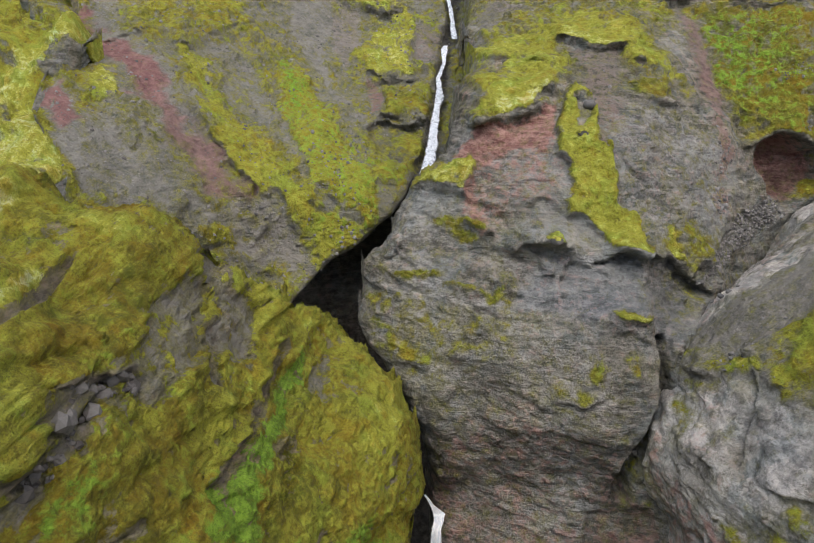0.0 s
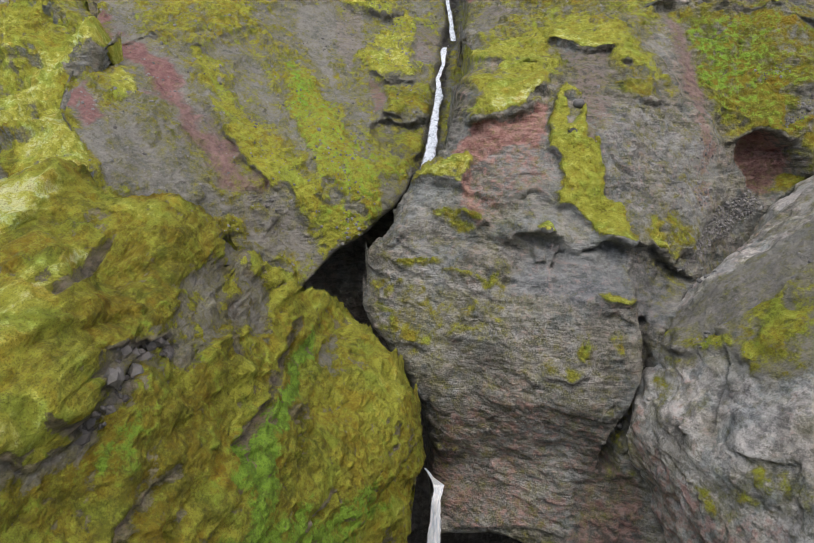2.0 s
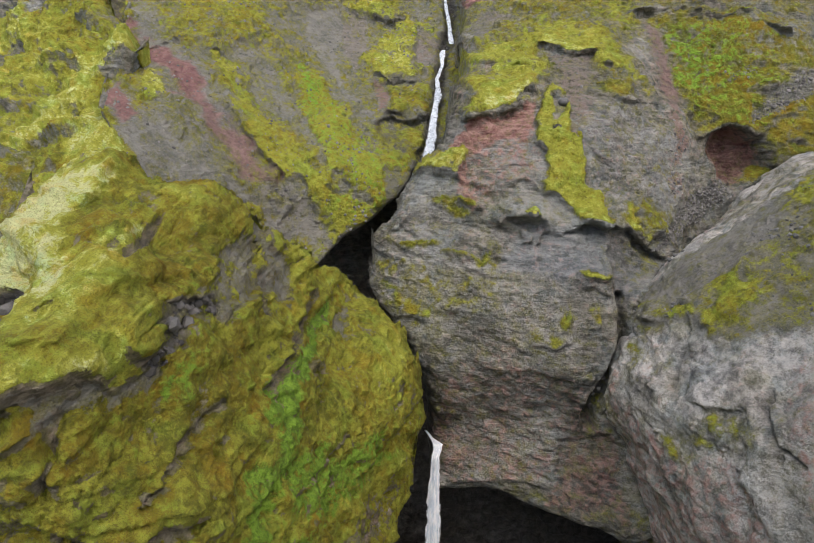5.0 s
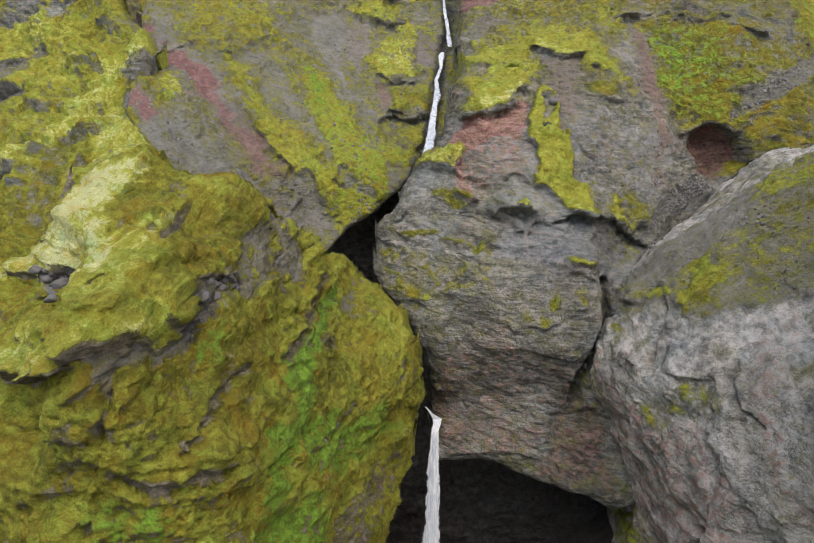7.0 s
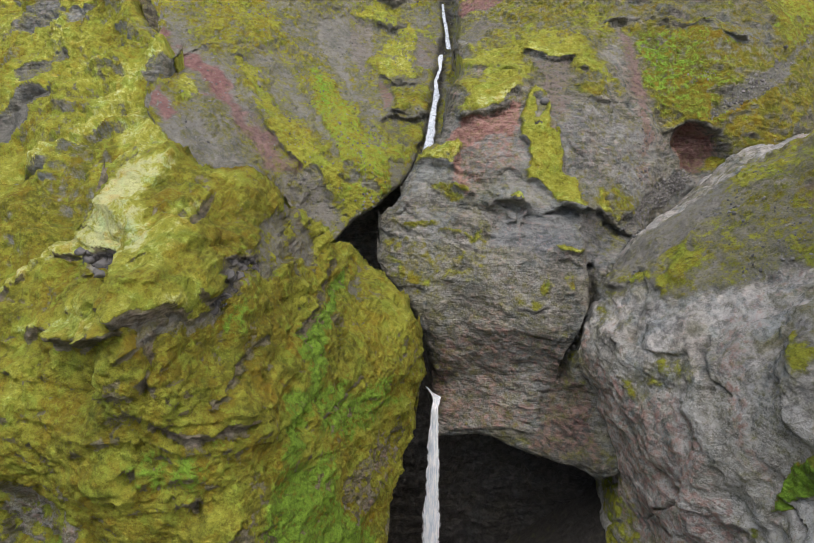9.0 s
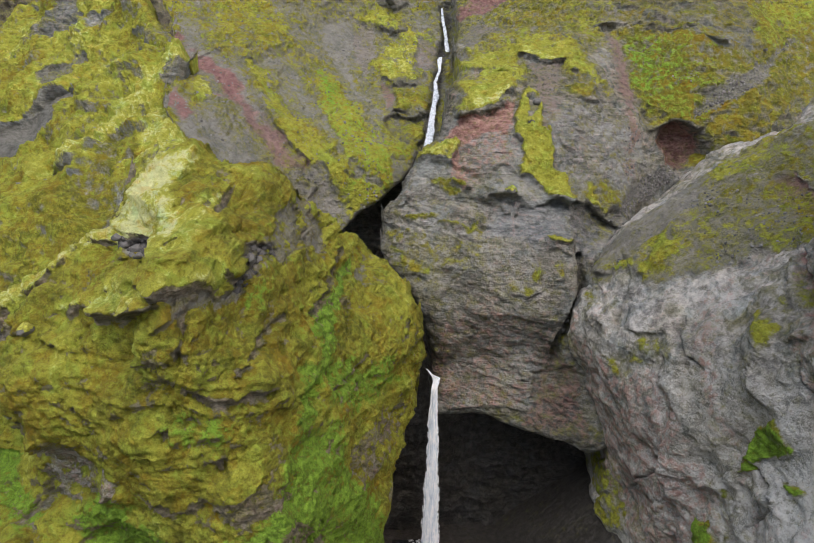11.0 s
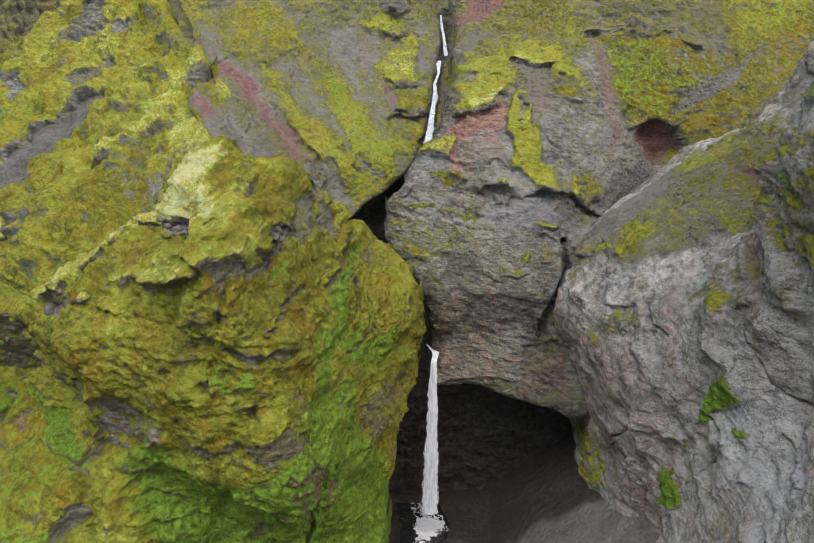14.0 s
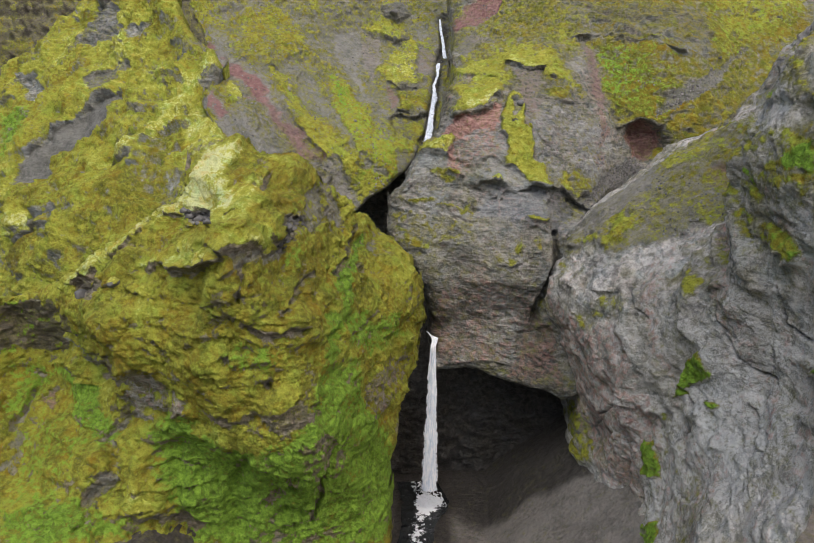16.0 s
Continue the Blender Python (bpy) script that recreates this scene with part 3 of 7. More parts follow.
outcrop.cover("green", [(-40.9, 34.6), (-34.8, 39.4), (-28, 34.7), (-21.7, 35.1), (-15.1, 38.6), (-9.6, 37.8), (-5.6, 27.3), (-3.4, 9.6), (-34.8, 16.7), (-38.6, 29.4)], 0.85, 2.5, 1.5, 0)
outcrop.cover("green", [(-62, 25.2), (-48.7, 26.8), (-41.1, 20.9), (-58.6, 21.9)], 0.7, 2, 1.5, 0)
outcrop.cover("bright", [(-68.8, 39.7), (-55.2, 37.4), (-48.2, 34.1), (-36.8, 30.3), (-30.3, 23.4), (-38.9, 22.2), (-54.4, 27), (-62, 25.2)], 0.45, 3, 1.5, 0)
outcrop.cover("bright", [(-64.8, 29.3), (-57.5, 32.7), (-53.5, 33.4), (-52.9, 29.3), (-60, 25.7)], 0.8, 2, 1.5, 0)
outcrop.cover("bright", [(-43.8, 29.7), (-36.7, 28.7), (-37, 23.3), (-42.3, 24.5)], 0.7, 2, 1.5, 0)
outcrop.streak("scree", [(-43.7, 36.1), (-46.5, 32.9), (-44.9, 29.6), (-48, 27), (-47.2, 23.7)], 1.2, 0.7, 2, 0.8)
outcrop.streak("moss", [(-43.7, 36.1), (-46.5, 32.9), (-44.9, 29.6), (-48, 27), (-47.2, 23.7)], 1.2, 0.35, 2, 0)
outcrop.streak("scree", [(-64.1, 36.5), (-64.4, 31.5), (-64.3, 28.5), (-64.9, 27.6)], 0.9, 0.9, 1, 0.7)
outcrop.streak("moss", [(-64.1, 36.5), (-64.4, 31.5), (-64.3, 28.5), (-64.9, 27.6)], 0.9, 0.35, 2, 0)
outcrop.cover("red", [(-62.7, 33.6), (-59.9, 35.3), (-59.3, 33.3), (-62.5, 32.2)], 0.7, 1, 1, 0)
outcrop.cover("moss", [(-62.7, 33.6), (-59.9, 35.3), (-59.3, 33.3), (-62.5, 32.2)], 0.3, 1, 1.4, 0)
outcrop.cover("moss", [(-37.4, 30.5), (-32.5, 28.3), (-31.4, 26.7), (-36.1, 28.5)], 0.55, 1, 1, 0.3)
outcrop.cover("moss", [(-24.4, 22.5), (-17.6, 30.3), (-16, 29.7), (-19.7, 22.6), (-23.8, 21.2)], 0.3, 1, 1.4, 0.5)
outcrop.cover("red", [(-24.4, 22.5), (-17.6, 30.3), (-16, 29.7), (-19.7, 22.6), (-23.8, 21.2)], 0.35, 1, 1, 0)
outcrop.cover("moss", [(-43.2, 23), (-37.1, 21), (-32, 18.8), (-33.3, 16.7), (-41.7, 20.6)], 0.4, 1.5, 1.5, 0.5)
outcrop.cover("moss", [(-17.8, 35.7), (-13, 36.5), (-11.5, 29.3), (-15.1, 27.9)], 0.45, 1.2, 1, 0)
outcrop.streak("moss", [(-11.6, 32.9), (-15.1, 27.9), (-17.2, 17)], 0.5, 0.1, 0.9, 0.8)
outcrop.streak("", [(-24.5, 33), (-28.5, 22.1), (-26.4, 14.9)], 1.5, 1, 1.2, 1)
outcrop.streak("", [(-35.5, 31.5), (-36.9, 24.9), (-35.6, 16.9)], 1.5, 1, 1.2, 1)
outcrop.streak("", [(-58.6, 32), (-60.1, 28.4), (-59.7, 24.8)], 1.5, 1, 1.2, -0.9)
outcrop.streak("", [(-40.7, 31.4), (-41.7, 25.9), (-41.1, 20.9)], 1.5, 1, 1.2, -0.9)
outcrop.streak("green", [(-12.1, 55.6), (-11.5, 52.4), (-13.2, 49.4), (-13.5, 45.1)], 1.2, 0.75, 1.2, 0)
outcrop.cover("green", [(-10.3, 46.3), (-5.3, 46.4), (-2.5, 40.6), (-8.2, 41.5)], 0.65, 1.5, 1.2, 0)
outcrop.cover("bright", [(-15.3, 49.8), (-12.2, 47.6), (-11.8, 43.4), (-14.6, 45.2)], 0.6, 1.2, 1.2, 0)
outcrop.cover("green", [(-13.4, 44.4), (-9.7, 43.3), (-9.4, 35.2), (-15.4, 37.8), (-17.6, 37.9)], 0.7, 2, 1.5, 0)
outcrop.cover("moss", [(-6.3, 38.9), (-1.1, 35.7), (-2.5, 29), (-7.5, 31.5), (-8.5, 34.5)], 0.32, 1.2, 1.4, 0)
outcrop.cover("pale", [(-6.3, 38.9), (-1.1, 35.7), (-2.5, 29), (-7.5, 31.5), (-8.5, 34.5)], 0.35, 1.2, 1, 0)
outcrop.cover("red", [(-6.3, 38.9), (-1.1, 35.7), (-2.5, 29), (-7.5, 31.5), (-8.5, 34.5)], 0.2, 1.2, 1, 0)
outcrop.streak("wet", [(-6.8, 47.1), (-10.3, 46.3), (-11.8, 43.4)], 0.4, 0.4, 0.8, 0.9)
outcrop.cover("bright", [(-16, 68), (-13.4, 64.7), (-9.5, 61.3), (-4.5, 57), (-3.2, 55.5), (-4, 53.5), (-4.7, 55.4), (-6.3, 57.4), (-10.8, 62.3), (-14.3, 65.9)], 0.75, 1.2, 1, 0)
outcrop.cover("bright", [(-27.4, 74.3), (-22.7, 73), (-19.8, 71.3), (-19.2, 70), (-16.9, 67.3), (-18, 66.4), (-19.8, 66.3), (-21.2, 66.9)], 0.12, 2, 1.2, 0)
outcrop.cover("bright", [(-22.9, 73.1), (-20.5, 72.1), (-19.5, 71), (-19.8, 70.4), (-21.3, 71.6)], 0.65, 0.9, 0.9, 0)
outcrop.cover("bright", [(-21.2, 66.9), (-18, 65.8), (-19.5, 64.7), (-20.3, 65.4)], 0.4, 1.2, 1, 0)
outcrop.cover("bright", [(-17.8, 66.3), (-16.9, 67.3), (-14.7, 64.2), (-12.5, 61.8), (-11.7, 59.3), (-13.2, 56.8), (-16.7, 61.3), (-16.5, 63)], 0.3, 2, 1.2, 0)
outcrop.cover("bright", [(-19.4, 64.1), (-17.1, 61.1), (-13.8, 57.4), (-13.5, 53.8), (-18.5, 60.2)], 0.15, 2.5, 1.2, 0)
outcrop.cover("bright", [(-11.8, 61.3), (-4.1, 56.4), (-4.1, 52.5), (-6.7, 51.2), (-11.4, 53.5), (-11, 56.9)], 0.35, 2.5, 1.2, 0)
outcrop.cover("moss", [(-17.1, 67.4), (-16.4, 67.4), (-15.3, 65.1), (-16.2, 65.1), (-16.8, 65.8)], 0.15, 0.6, 0.6, 0.25)
outcrop.cover("scree", [(-17.1, 67.4), (-16.4, 67.4), (-15.3, 65.1), (-16.2, 65.1), (-16.8, 65.8)], 0.95, 0.6, 0.6, 0)
outcrop.cover("moss", [(-17.1, 68.7), (-16.1, 68.1), (-14.7, 65.7), (-13, 63.6), (-12.7, 61.7), (-13.3, 62.2), (-14.7, 64.6), (-15.9, 67)], 0.1, 0.6, 0.6, 0.25)
outcrop.cover("scree", [(-17.1, 68.7), (-16.1, 68.1), (-14.7, 65.7), (-13, 63.6), (-12.7, 61.7), (-13.3, 62.2), (-14.7, 64.6), (-15.9, 67)], 0.95, 0.6, 0.6, 0)
outcrop.cover("moss", [(-14.7, 63.7), (-14.3, 63.4), (-13.8, 60.5), (-14.2, 60.9)], 0.1, 0.6, 0.6, 0.25)
outcrop.cover("scree", [(-14.7, 63.7), (-14.3, 63.4), (-13.8, 60.5), (-14.2, 60.9)], 0.95, 0.6, 0.6, 0)
outcrop.cover("moss", [(-16.8, 65.3), (-15.3, 64), (-14.7, 62.5), (-16.2, 63.5)], 0.42, 0.6, 0.6, 0.25)
outcrop.cover("scree", [(-16.8, 65.3), (-15.3, 64), (-14.7, 62.5), (-16.2, 63.5)], 0.95, 0.6, 0.6, 0)
outcrop.cover("moss", [(-8.2, 58.2), (-6.6, 57.2), (-7.2, 55), (-8.5, 56.1)], 0.2, 0.6, 0.6, 0.25)
outcrop.cover("scree", [(-8.2, 58.2), (-6.6, 57.2), (-7.2, 55), (-8.5, 56.1)], 0.95, 0.6, 0.6, 0)
outcrop.cover("moss", [(-13.9, 63.2), (-12.9, 62.1), (-12, 58.6), (-13.4, 59.8)], 0.45, 0.6, 0.6, 0.25)
outcrop.cover("scree", [(-13.9, 63.2), (-12.9, 62.1), (-12, 58.6), (-13.4, 59.8)], 0.95, 0.6, 0.6, 0)
# grooves cut in, with the shade inside them painted dark
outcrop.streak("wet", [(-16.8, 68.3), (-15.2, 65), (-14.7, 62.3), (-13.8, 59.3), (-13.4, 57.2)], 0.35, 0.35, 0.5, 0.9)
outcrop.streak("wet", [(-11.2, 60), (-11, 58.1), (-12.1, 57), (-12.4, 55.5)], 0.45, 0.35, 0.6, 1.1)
outcrop.streak("moss", [(-11.2, 60), (-11, 58.1), (-12.1, 57), (-12.4, 55.5)], 0.4, 0.25, 0.6, 0)
outcrop.streak("", [(-19.2, 71.1), (-16.9, 67.8), (-16, 66.4)], 0.6, 1, 0.6, 0.7)
outcrop.streak("moss", [(-14.7, 64.2), (-12.7, 61.1)], 0.35, 0.2, 0.6, 0.5)
outcrop.streak("green", [(-9.6, 58.6), (-9.7, 56.9), (-11.6, 55.9), (-12, 54.1), (-12, 52.1)], 0.9, 0.95, 0.9, 0)
outcrop.cover("green", [(-12.6, 55.2), (-11.6, 55.6), (-11.1, 54.5), (-11.1, 51.1), (-13.5, 53.8)], 0.9, 1, 0.9, 0)
outcrop.cover("green", [(-17.7, 61.1), (-17.3, 61.2), (-16.5, 58.7), (-17.5, 59.4)], 0.6, 1, 0.9, 0)
outcrop.cover("moss", [(-11.4, 56.2), (-8.2, 53.8), (-8.5, 53.2), (-11, 54.6)], 0.55, 0.8, 0.7, 0)
outcrop.cover("moss", [(-10.3, 52.6), (-8.7, 51), (-9.3, 51)], 0.3, 0.8, 0.7, 0)
outcrop.cover("moss", [(-19.4, 64.7), (-18.6, 65.1), (-16.9, 64.3), (-16.4, 63.1), (-17.1, 62.9), (-17.8, 63.1), (-18, 62.4), (-18, 61.7), (-18.4, 61), (-18.9, 61.1), (-19.1, 62.4), (-18.8, 63), (-19.1, 64)], 0.1, 0.8, 0.7, 1.5)
outcrop.cover("blue", [(-19.4, 64.7), (-18.6, 65.1), (-16.9, 64.3), (-16.4, 63.1), (-17.1, 62.9), (-17.8, 63.1), (-18, 62.4), (-18, 61.7), (-18.4, 61), (-18.9, 61.1), (-19.1, 62.4), (-18.8, 63), (-19.1, 64)], 0.6, 0.8, 0.7, 0)
outcrop.cover("wet", [(-19.4, 64.7), (-18.6, 65.1), (-16.9, 64.3), (-16.4, 63.1), (-17.1, 62.9), (-17.8, 63.1), (-18, 62.4), (-18, 61.7), (-18.4, 61), (-18.9, 61.1), (-19.1, 62.4), (-18.8, 63), (-19.1, 64)], 0.25, 0.8, 0.7, 0)
outcrop.cover("moss", [(-17.9, 63.2), (-16.5, 63.2), (-15.6, 62.2), (-16.3, 61.5), (-17.4, 62.1)], 0.45, 1.2, 1, 0)
outcrop.cover("scree", [(-17.9, 63.2), (-16.5, 63.2), (-15.6, 62.2), (-16.3, 61.5), (-17.4, 62.1)], 0.6, 1.2, 1, 0)
outcrop.ledge([(-19.3, 64.5), (-19.1, 63.9), (-18.6, 65.1), (-17.6, 65.2), (-16.8, 64.2)], 1.76, 1.8, 0.6)
outcrop.ledge([(-18.4, 66), (-17.9, 65.6), (-17.7, 66), (-17.4, 65.3), (-16.7, 66.8)], 0.88, 1.8, 0.6)
outcrop.cover("bright moss", [(-20.3, 65.4), (-19.4, 64.4), (-19.1, 63.8), (-19.2, 63.8), (-19.4, 64.1)], 1.05, 0.8, 0.8, -0.6)
outcrop.cover("bright moss", [(-22.6, 69.1), (-22.6, 70), (-22.4, 70.6), (-23.5, 70.9), (-23.1, 70), (-23.3, 69.9)], 1.25, 0.8, 0.7, -0.5)
outcrop.streak("moss", [(-22.4, 70.7), (-21.8, 68.9), (-22.1, 68.5)], 0.5, 0, 0.5, 0.8)
outcrop.streak("wet", [(-22.4, 70.7), (-21.8, 68.9), (-22.1, 68.5)], 0.5, 0.4, 0.5, 0)
outcrop.ledge([(-20.4, 72), (-19.5, 69.7), (-19.2, 70)], 0.99, 1.5, 0.6)
outcrop.cover("bright moss", [(-23.1, 73.3), (-20.5, 72.1), (-20.7, 72.1), (-23.1, 73.5)], 0.9, 0.6, 0.6, 0)
outcrop.cover("moss", [(-19.6, 65.3), (-17.4, 65.2), (-16.7, 63.5), (-18.7, 63.6)], 0.2, 0.8, 0.7, 0.5)
outcrop.streak("moss", [(-18.3, 53.1), (-16.9, 55.6), (-15.8, 56.9)], 0.4, 0.4, 0.8, 0.5)
outcrop.cover("bright", [(-20.9, 65), (-19.9, 65.1), (-18.6, 63.1), (-19.6, 64.1)], 0.95, 0.9, 0.8, -0.5)
outcrop.cover("green", [(-12.9, 51.2), (-9.3, 49.2), (-6.2, 44.1), (-9, 43.7), (-11.1, 45.4)], 0.75, 1.5, 1.2, 0)
outcrop.cover("green", [(-26.6, 49.6), (-19.5, 50.3), (-19.4, 46.4), (-26.3, 47.6)], 0.5, 1.5, 1.5, 0)
outcrop.streak("green", [(-11.9, 53.1), (-12.3, 51), (-12.8, 49.1)], 0.6, 0.8, 1, 0)
outcrop.ledge([(-33.3, 59.8), (-31.1, 60.1), (-25.4, 62.3), (-24.3, 63.7)], 1.76, 2.2, 0.5)
outcrop.ledge([(-32.7, 61.8), (-26.5, 64.5), (-23.9, 63.5), (-21.9, 63.8), (-19.2, 63.3)], 1.98, 2.2, 0.5)
outcrop.ledge([(-28.2, 66), (-23.1, 65.6), (-22.1, 65.9), (-21.8, 67)], 1.76, 2, 0.5)
outcrop.ledge([(-24.5, 60.1), (-22.8, 62), (-21.9, 62.3)], 1.32, 1.8, 0.5)
outcrop.dent([(-27.5, 74.3), (-26.4, 75.2), (-20.7, 71.5), (-20.9, 70.5), (-21.3, 68.8), (-22.5, 68.7), (-27.4, 71.2), (-27.6, 73.1)], 0.9, 0.8)
outcrop.dent([(-36, 69.6), (-31.6, 74.6), (-27.4, 74.9), (-27.4, 73.8), (-28.4, 72.3), (-25.9, 69.3), (-28.1, 69.5), (-34.5, 68.3), (-32.3, 70.7)], -0.9, 0.8)
outcrop.cover("moss", [(-45.6, 61.1), (-41.7, 62.5), (-40.5, 61.1), (-48, 59.1)], 0.3, 0.8, 0.8, 0.6)
outcrop.streak("bright moss", [(-53, 55.7), (-47, 60), (-41.2, 62.8), (-37.8, 65.4), (-32.2, 67.2)], 1, 0.95, 0.8, -0.9)
outcrop.cover("moss", [(-52.3, 54.2), (-44.4, 57.8), (-46.2, 54.7), (-49.9, 53.3)], 0.1, 0.8, 0.7, 0.8)
outcrop.cover("scree", [(-18.1, 67.2), (-17.1, 67.8), (-14.5, 63.6), (-15.5, 62), (-16.8, 63.3)], 0.8, 0.8, 0.8, 0)
outcrop.cover("moss", [(-18.1, 67.2), (-17.1, 67.8), (-14.5, 63.6), (-15.5, 62), (-16.8, 63.3)], 0.25, 0.8, 0.8, 0)
outcrop.cover("scree", [(-15, 65.4), (-13, 63.5), (-13, 62.4), (-14.5, 63.6)], 0.8, 0.6, 0.8, 0)
outcrop.cover("moss", [(-15, 65.4), (-13, 63.5), (-13, 62.4), (-14.5, 63.6)], 0.15, 0.6, 0.8, 0)
outcrop.streak("moss", [(-21.7, 62), (-21.9, 58.7), (-22.9, 56.3)], 0.5, 0.15, 0.7, 0.5)
outcrop.cover("bright", [(-68.8, 39.7), (-55.2, 37.4), (-46.5, 33.4), (-38.6, 29.4), (-45.6, 26), (-61.7, 24.7)], 0.25, 3, 1.5, 0)
outcrop.cover("green", [(-68.8, 39.7), (-61.1, 36.9), (-63.8, 32), (-66.7, 31.1)], 0.55, 2, 1.5, 0)
outcrop.cover("green", [(-65.3, 30.6), (-56, 33.5), (-48.4, 32.1), (-54.2, 26.6), (-60.9, 25.7)], 0.35, 2, 1.5, 0)
outcrop.cover("bright", [(-44.9, 56.2), (-25.7, 55.5), (-16.5, 50.1), (-15.7, 41.9), (-23, 40.9), (-37.4, 43.9)], 0.35, 3, 1.5, 0)
outcrop.rills("bright", 84, 2.2, 5.0, 0.6, 70)
outcrop.rills("green", 86, 3.0, 4.0, 0.25, 73)
outcrop.rills("moss", 84, 1.4, 5.0, 0.2, 71)
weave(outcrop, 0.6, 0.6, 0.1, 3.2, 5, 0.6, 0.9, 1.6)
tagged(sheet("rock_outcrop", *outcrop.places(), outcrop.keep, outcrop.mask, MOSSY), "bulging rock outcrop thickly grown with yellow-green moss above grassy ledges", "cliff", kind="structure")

# ---- the mossy ridge behind it ----
ridge_bulges = [(-90, 45, 16, -0.07), (-90, 65, 16, -6.61), (-90, 85, 16, -3), (-90, 105, 16, 6.41), (-70, 45, 16, -4.93), (-70, 65, 16, -7.39), (-70, 85, 16, 1.74), (-70, 105, 16, -3.52), (-50, 45, 16, -9.79), (-50, 65, 16, -8.92), (-50, 85, 16, 2.16), (-50, 105, 16, -1), (-30, 45, 16, -1.34), (-30, 65, 16, -0.13), (-30, 85, 16, 1.2), (-30, 105, 16, 3.5)]
ridge_outline = [(-140, 20), (-140, 70), (-122, 91.6), (-111.1, 98), (-103.8, 104.9), (-96.1, 113), (-62, 135), (-47, 135), (-58.7, 108.5), (-54.9, 101.6), (-49.3, 95.6), (-43.3, 91.6), (-40.7, 87.6), (-42.1, 83.3), (-42.8, 80.7), (-40.8, 78.4), (-36.4, 75.2), (-36, 70), (-36, 20)]
ridge = Form([(-130, -70, 0.35), (-70, -33, 0.2)], [(38, 125, 0.22)], (-12.085, -0.711, 0.809), ridge_bulges, ridge_outline, 3)
base(ridge, 0.92, 0.5, 0.35)
ridge.cover("moss", [(-68.9, 83.4), (-63.7, 84), (-64.4, 77.4), (-80.5, 71.3), (-78, 65.4), (-90, 64.3), (-88.1, 71), (-81.3, 77.1)], -0.4, 1.2, 0.9, 1.6)
ridge.cover("scree", [(-68.9, 83.4), (-63.7, 84), (-64.4, 77.4), (-80.5, 71.3), (-78, 65.4), (-90, 64.3), (-88.1, 71), (-81.3, 77.1)], 1, 1.2, 0.9, 0)
ridge.cover("wet", [(-68.9, 83.4), (-63.7, 84), (-64.4, 77.4), (-80.5, 71.3), (-78, 65.4), (-90, 64.3), (-88.1, 71), (-81.3, 77.1)], 0.3, 1.2, 0.9, 0)
ridge.cover("moss", [(-84.7, 96.7), (-73.4, 97.8), (-79.5, 107.8), (-83.8, 108), (-86.1, 102), (-89.8, 95.6)], 0.1, 1.5, 1.2, 0.6)
ridge.cover("wet", [(-84.7, 96.7), (-73.4, 97.8), (-79.5, 107.8), (-83.8, 108), (-86.1, 102), (-89.8, 95.6)], 0.35, 1.5, 1.2, 0)
ridge.cover("moss", [(-81.9, 87.8), (-70.2, 93.6), (-67.5, 91.9), (-74, 82.7)], 0.15, 1.5, 1.2, 0.5)
ridge.cover("scree", [(-81.9, 87.8), (-70.2, 93.6), (-67.5, 91.9), (-74, 82.7)], 0.8, 1.5, 1.2, 0)
ridge.cover("moss", [(-109.4, 88.8), (-100.2, 88.1), (-91.5, 82.4), (-101.3, 82.9)], 0, 1.2, 1, 0.4)
ridge.cover("moss", [(-72.6, 100.6), (-65.1, 102.1), (-65.9, 99.4), (-70.2, 97.2)], 0.1, 1.2, 1, 0.4)
ridge.cover("green", [(-107.1, 78.4), (-99.5, 81.1), (-88.8, 73.2), (-98, 68.9)], 0.75, 4.4, 1.5, 0)
# pale crests and dull facets put the ridge's light into the moss
ridge.cover("bright", [(-42.9, 89.6), (-40.9, 88.1), (-45.7, 84), (-48.7, 80), (-51.8, 75.2), (-50.8, 82.6), (-46.8, 87.1)], 1.25, 3.3, 1, -0.6)
ridge.cover("bright", [(-36.1, 74.3), (-39.9, 77.4), (-44.4, 81), (-48, 77.4), (-48.2, 71.2), (-42.2, 71.5)], 1, 3.3, 1, 0)
ridge.cover("bright", [(-51.1, 76), (-44.6, 77.2), (-44.8, 72.7), (-49, 69.7)], 0.15, 1.5, 1.2, 0)
ridge.ledge([(-64.9, 68.9), (-60.6, 71.8), (-49.4, 71.1)], 1.6, 2.5, 0.9)
ridge.ledge([(-48.3, 71.3), (-44.2, 74.2), (-43.3, 79.1)], 0.8, 2.5, 0.9)
ridge.cover("bright", [(-90.5, 54.9), (-66.4, 61.7), (-51.5, 66), (-36.1, 62.1), (-47.9, 61.2), (-55.1, 58), (-61.5, 53.4), (-79.6, 48)], 0.22, 3, 1.5, 0)
ridge.streak("bright", [(-91.9, 55.1), (-74.2, 60.5), (-64.1, 63.5), (-55.4, 66.3)], 1.8, 1, 1.2, -0.8)
ridge.cover("bright", [(-78.2, 100.6), (-44.6, 90.5), (-43.1, 89.4), (-54.5, 77.9), (-69.8, 68), (-66.9, 78.9)], 0.75, 8.8, 1.5, 0)
ridge.cover("moss", [(-44.7, 88.2), (-40.5, 86.7), (-40.8, 88.7), (-42.8, 83.9), (-44.8, 84.3)], 0.05, 1, 0.7, -0.8)
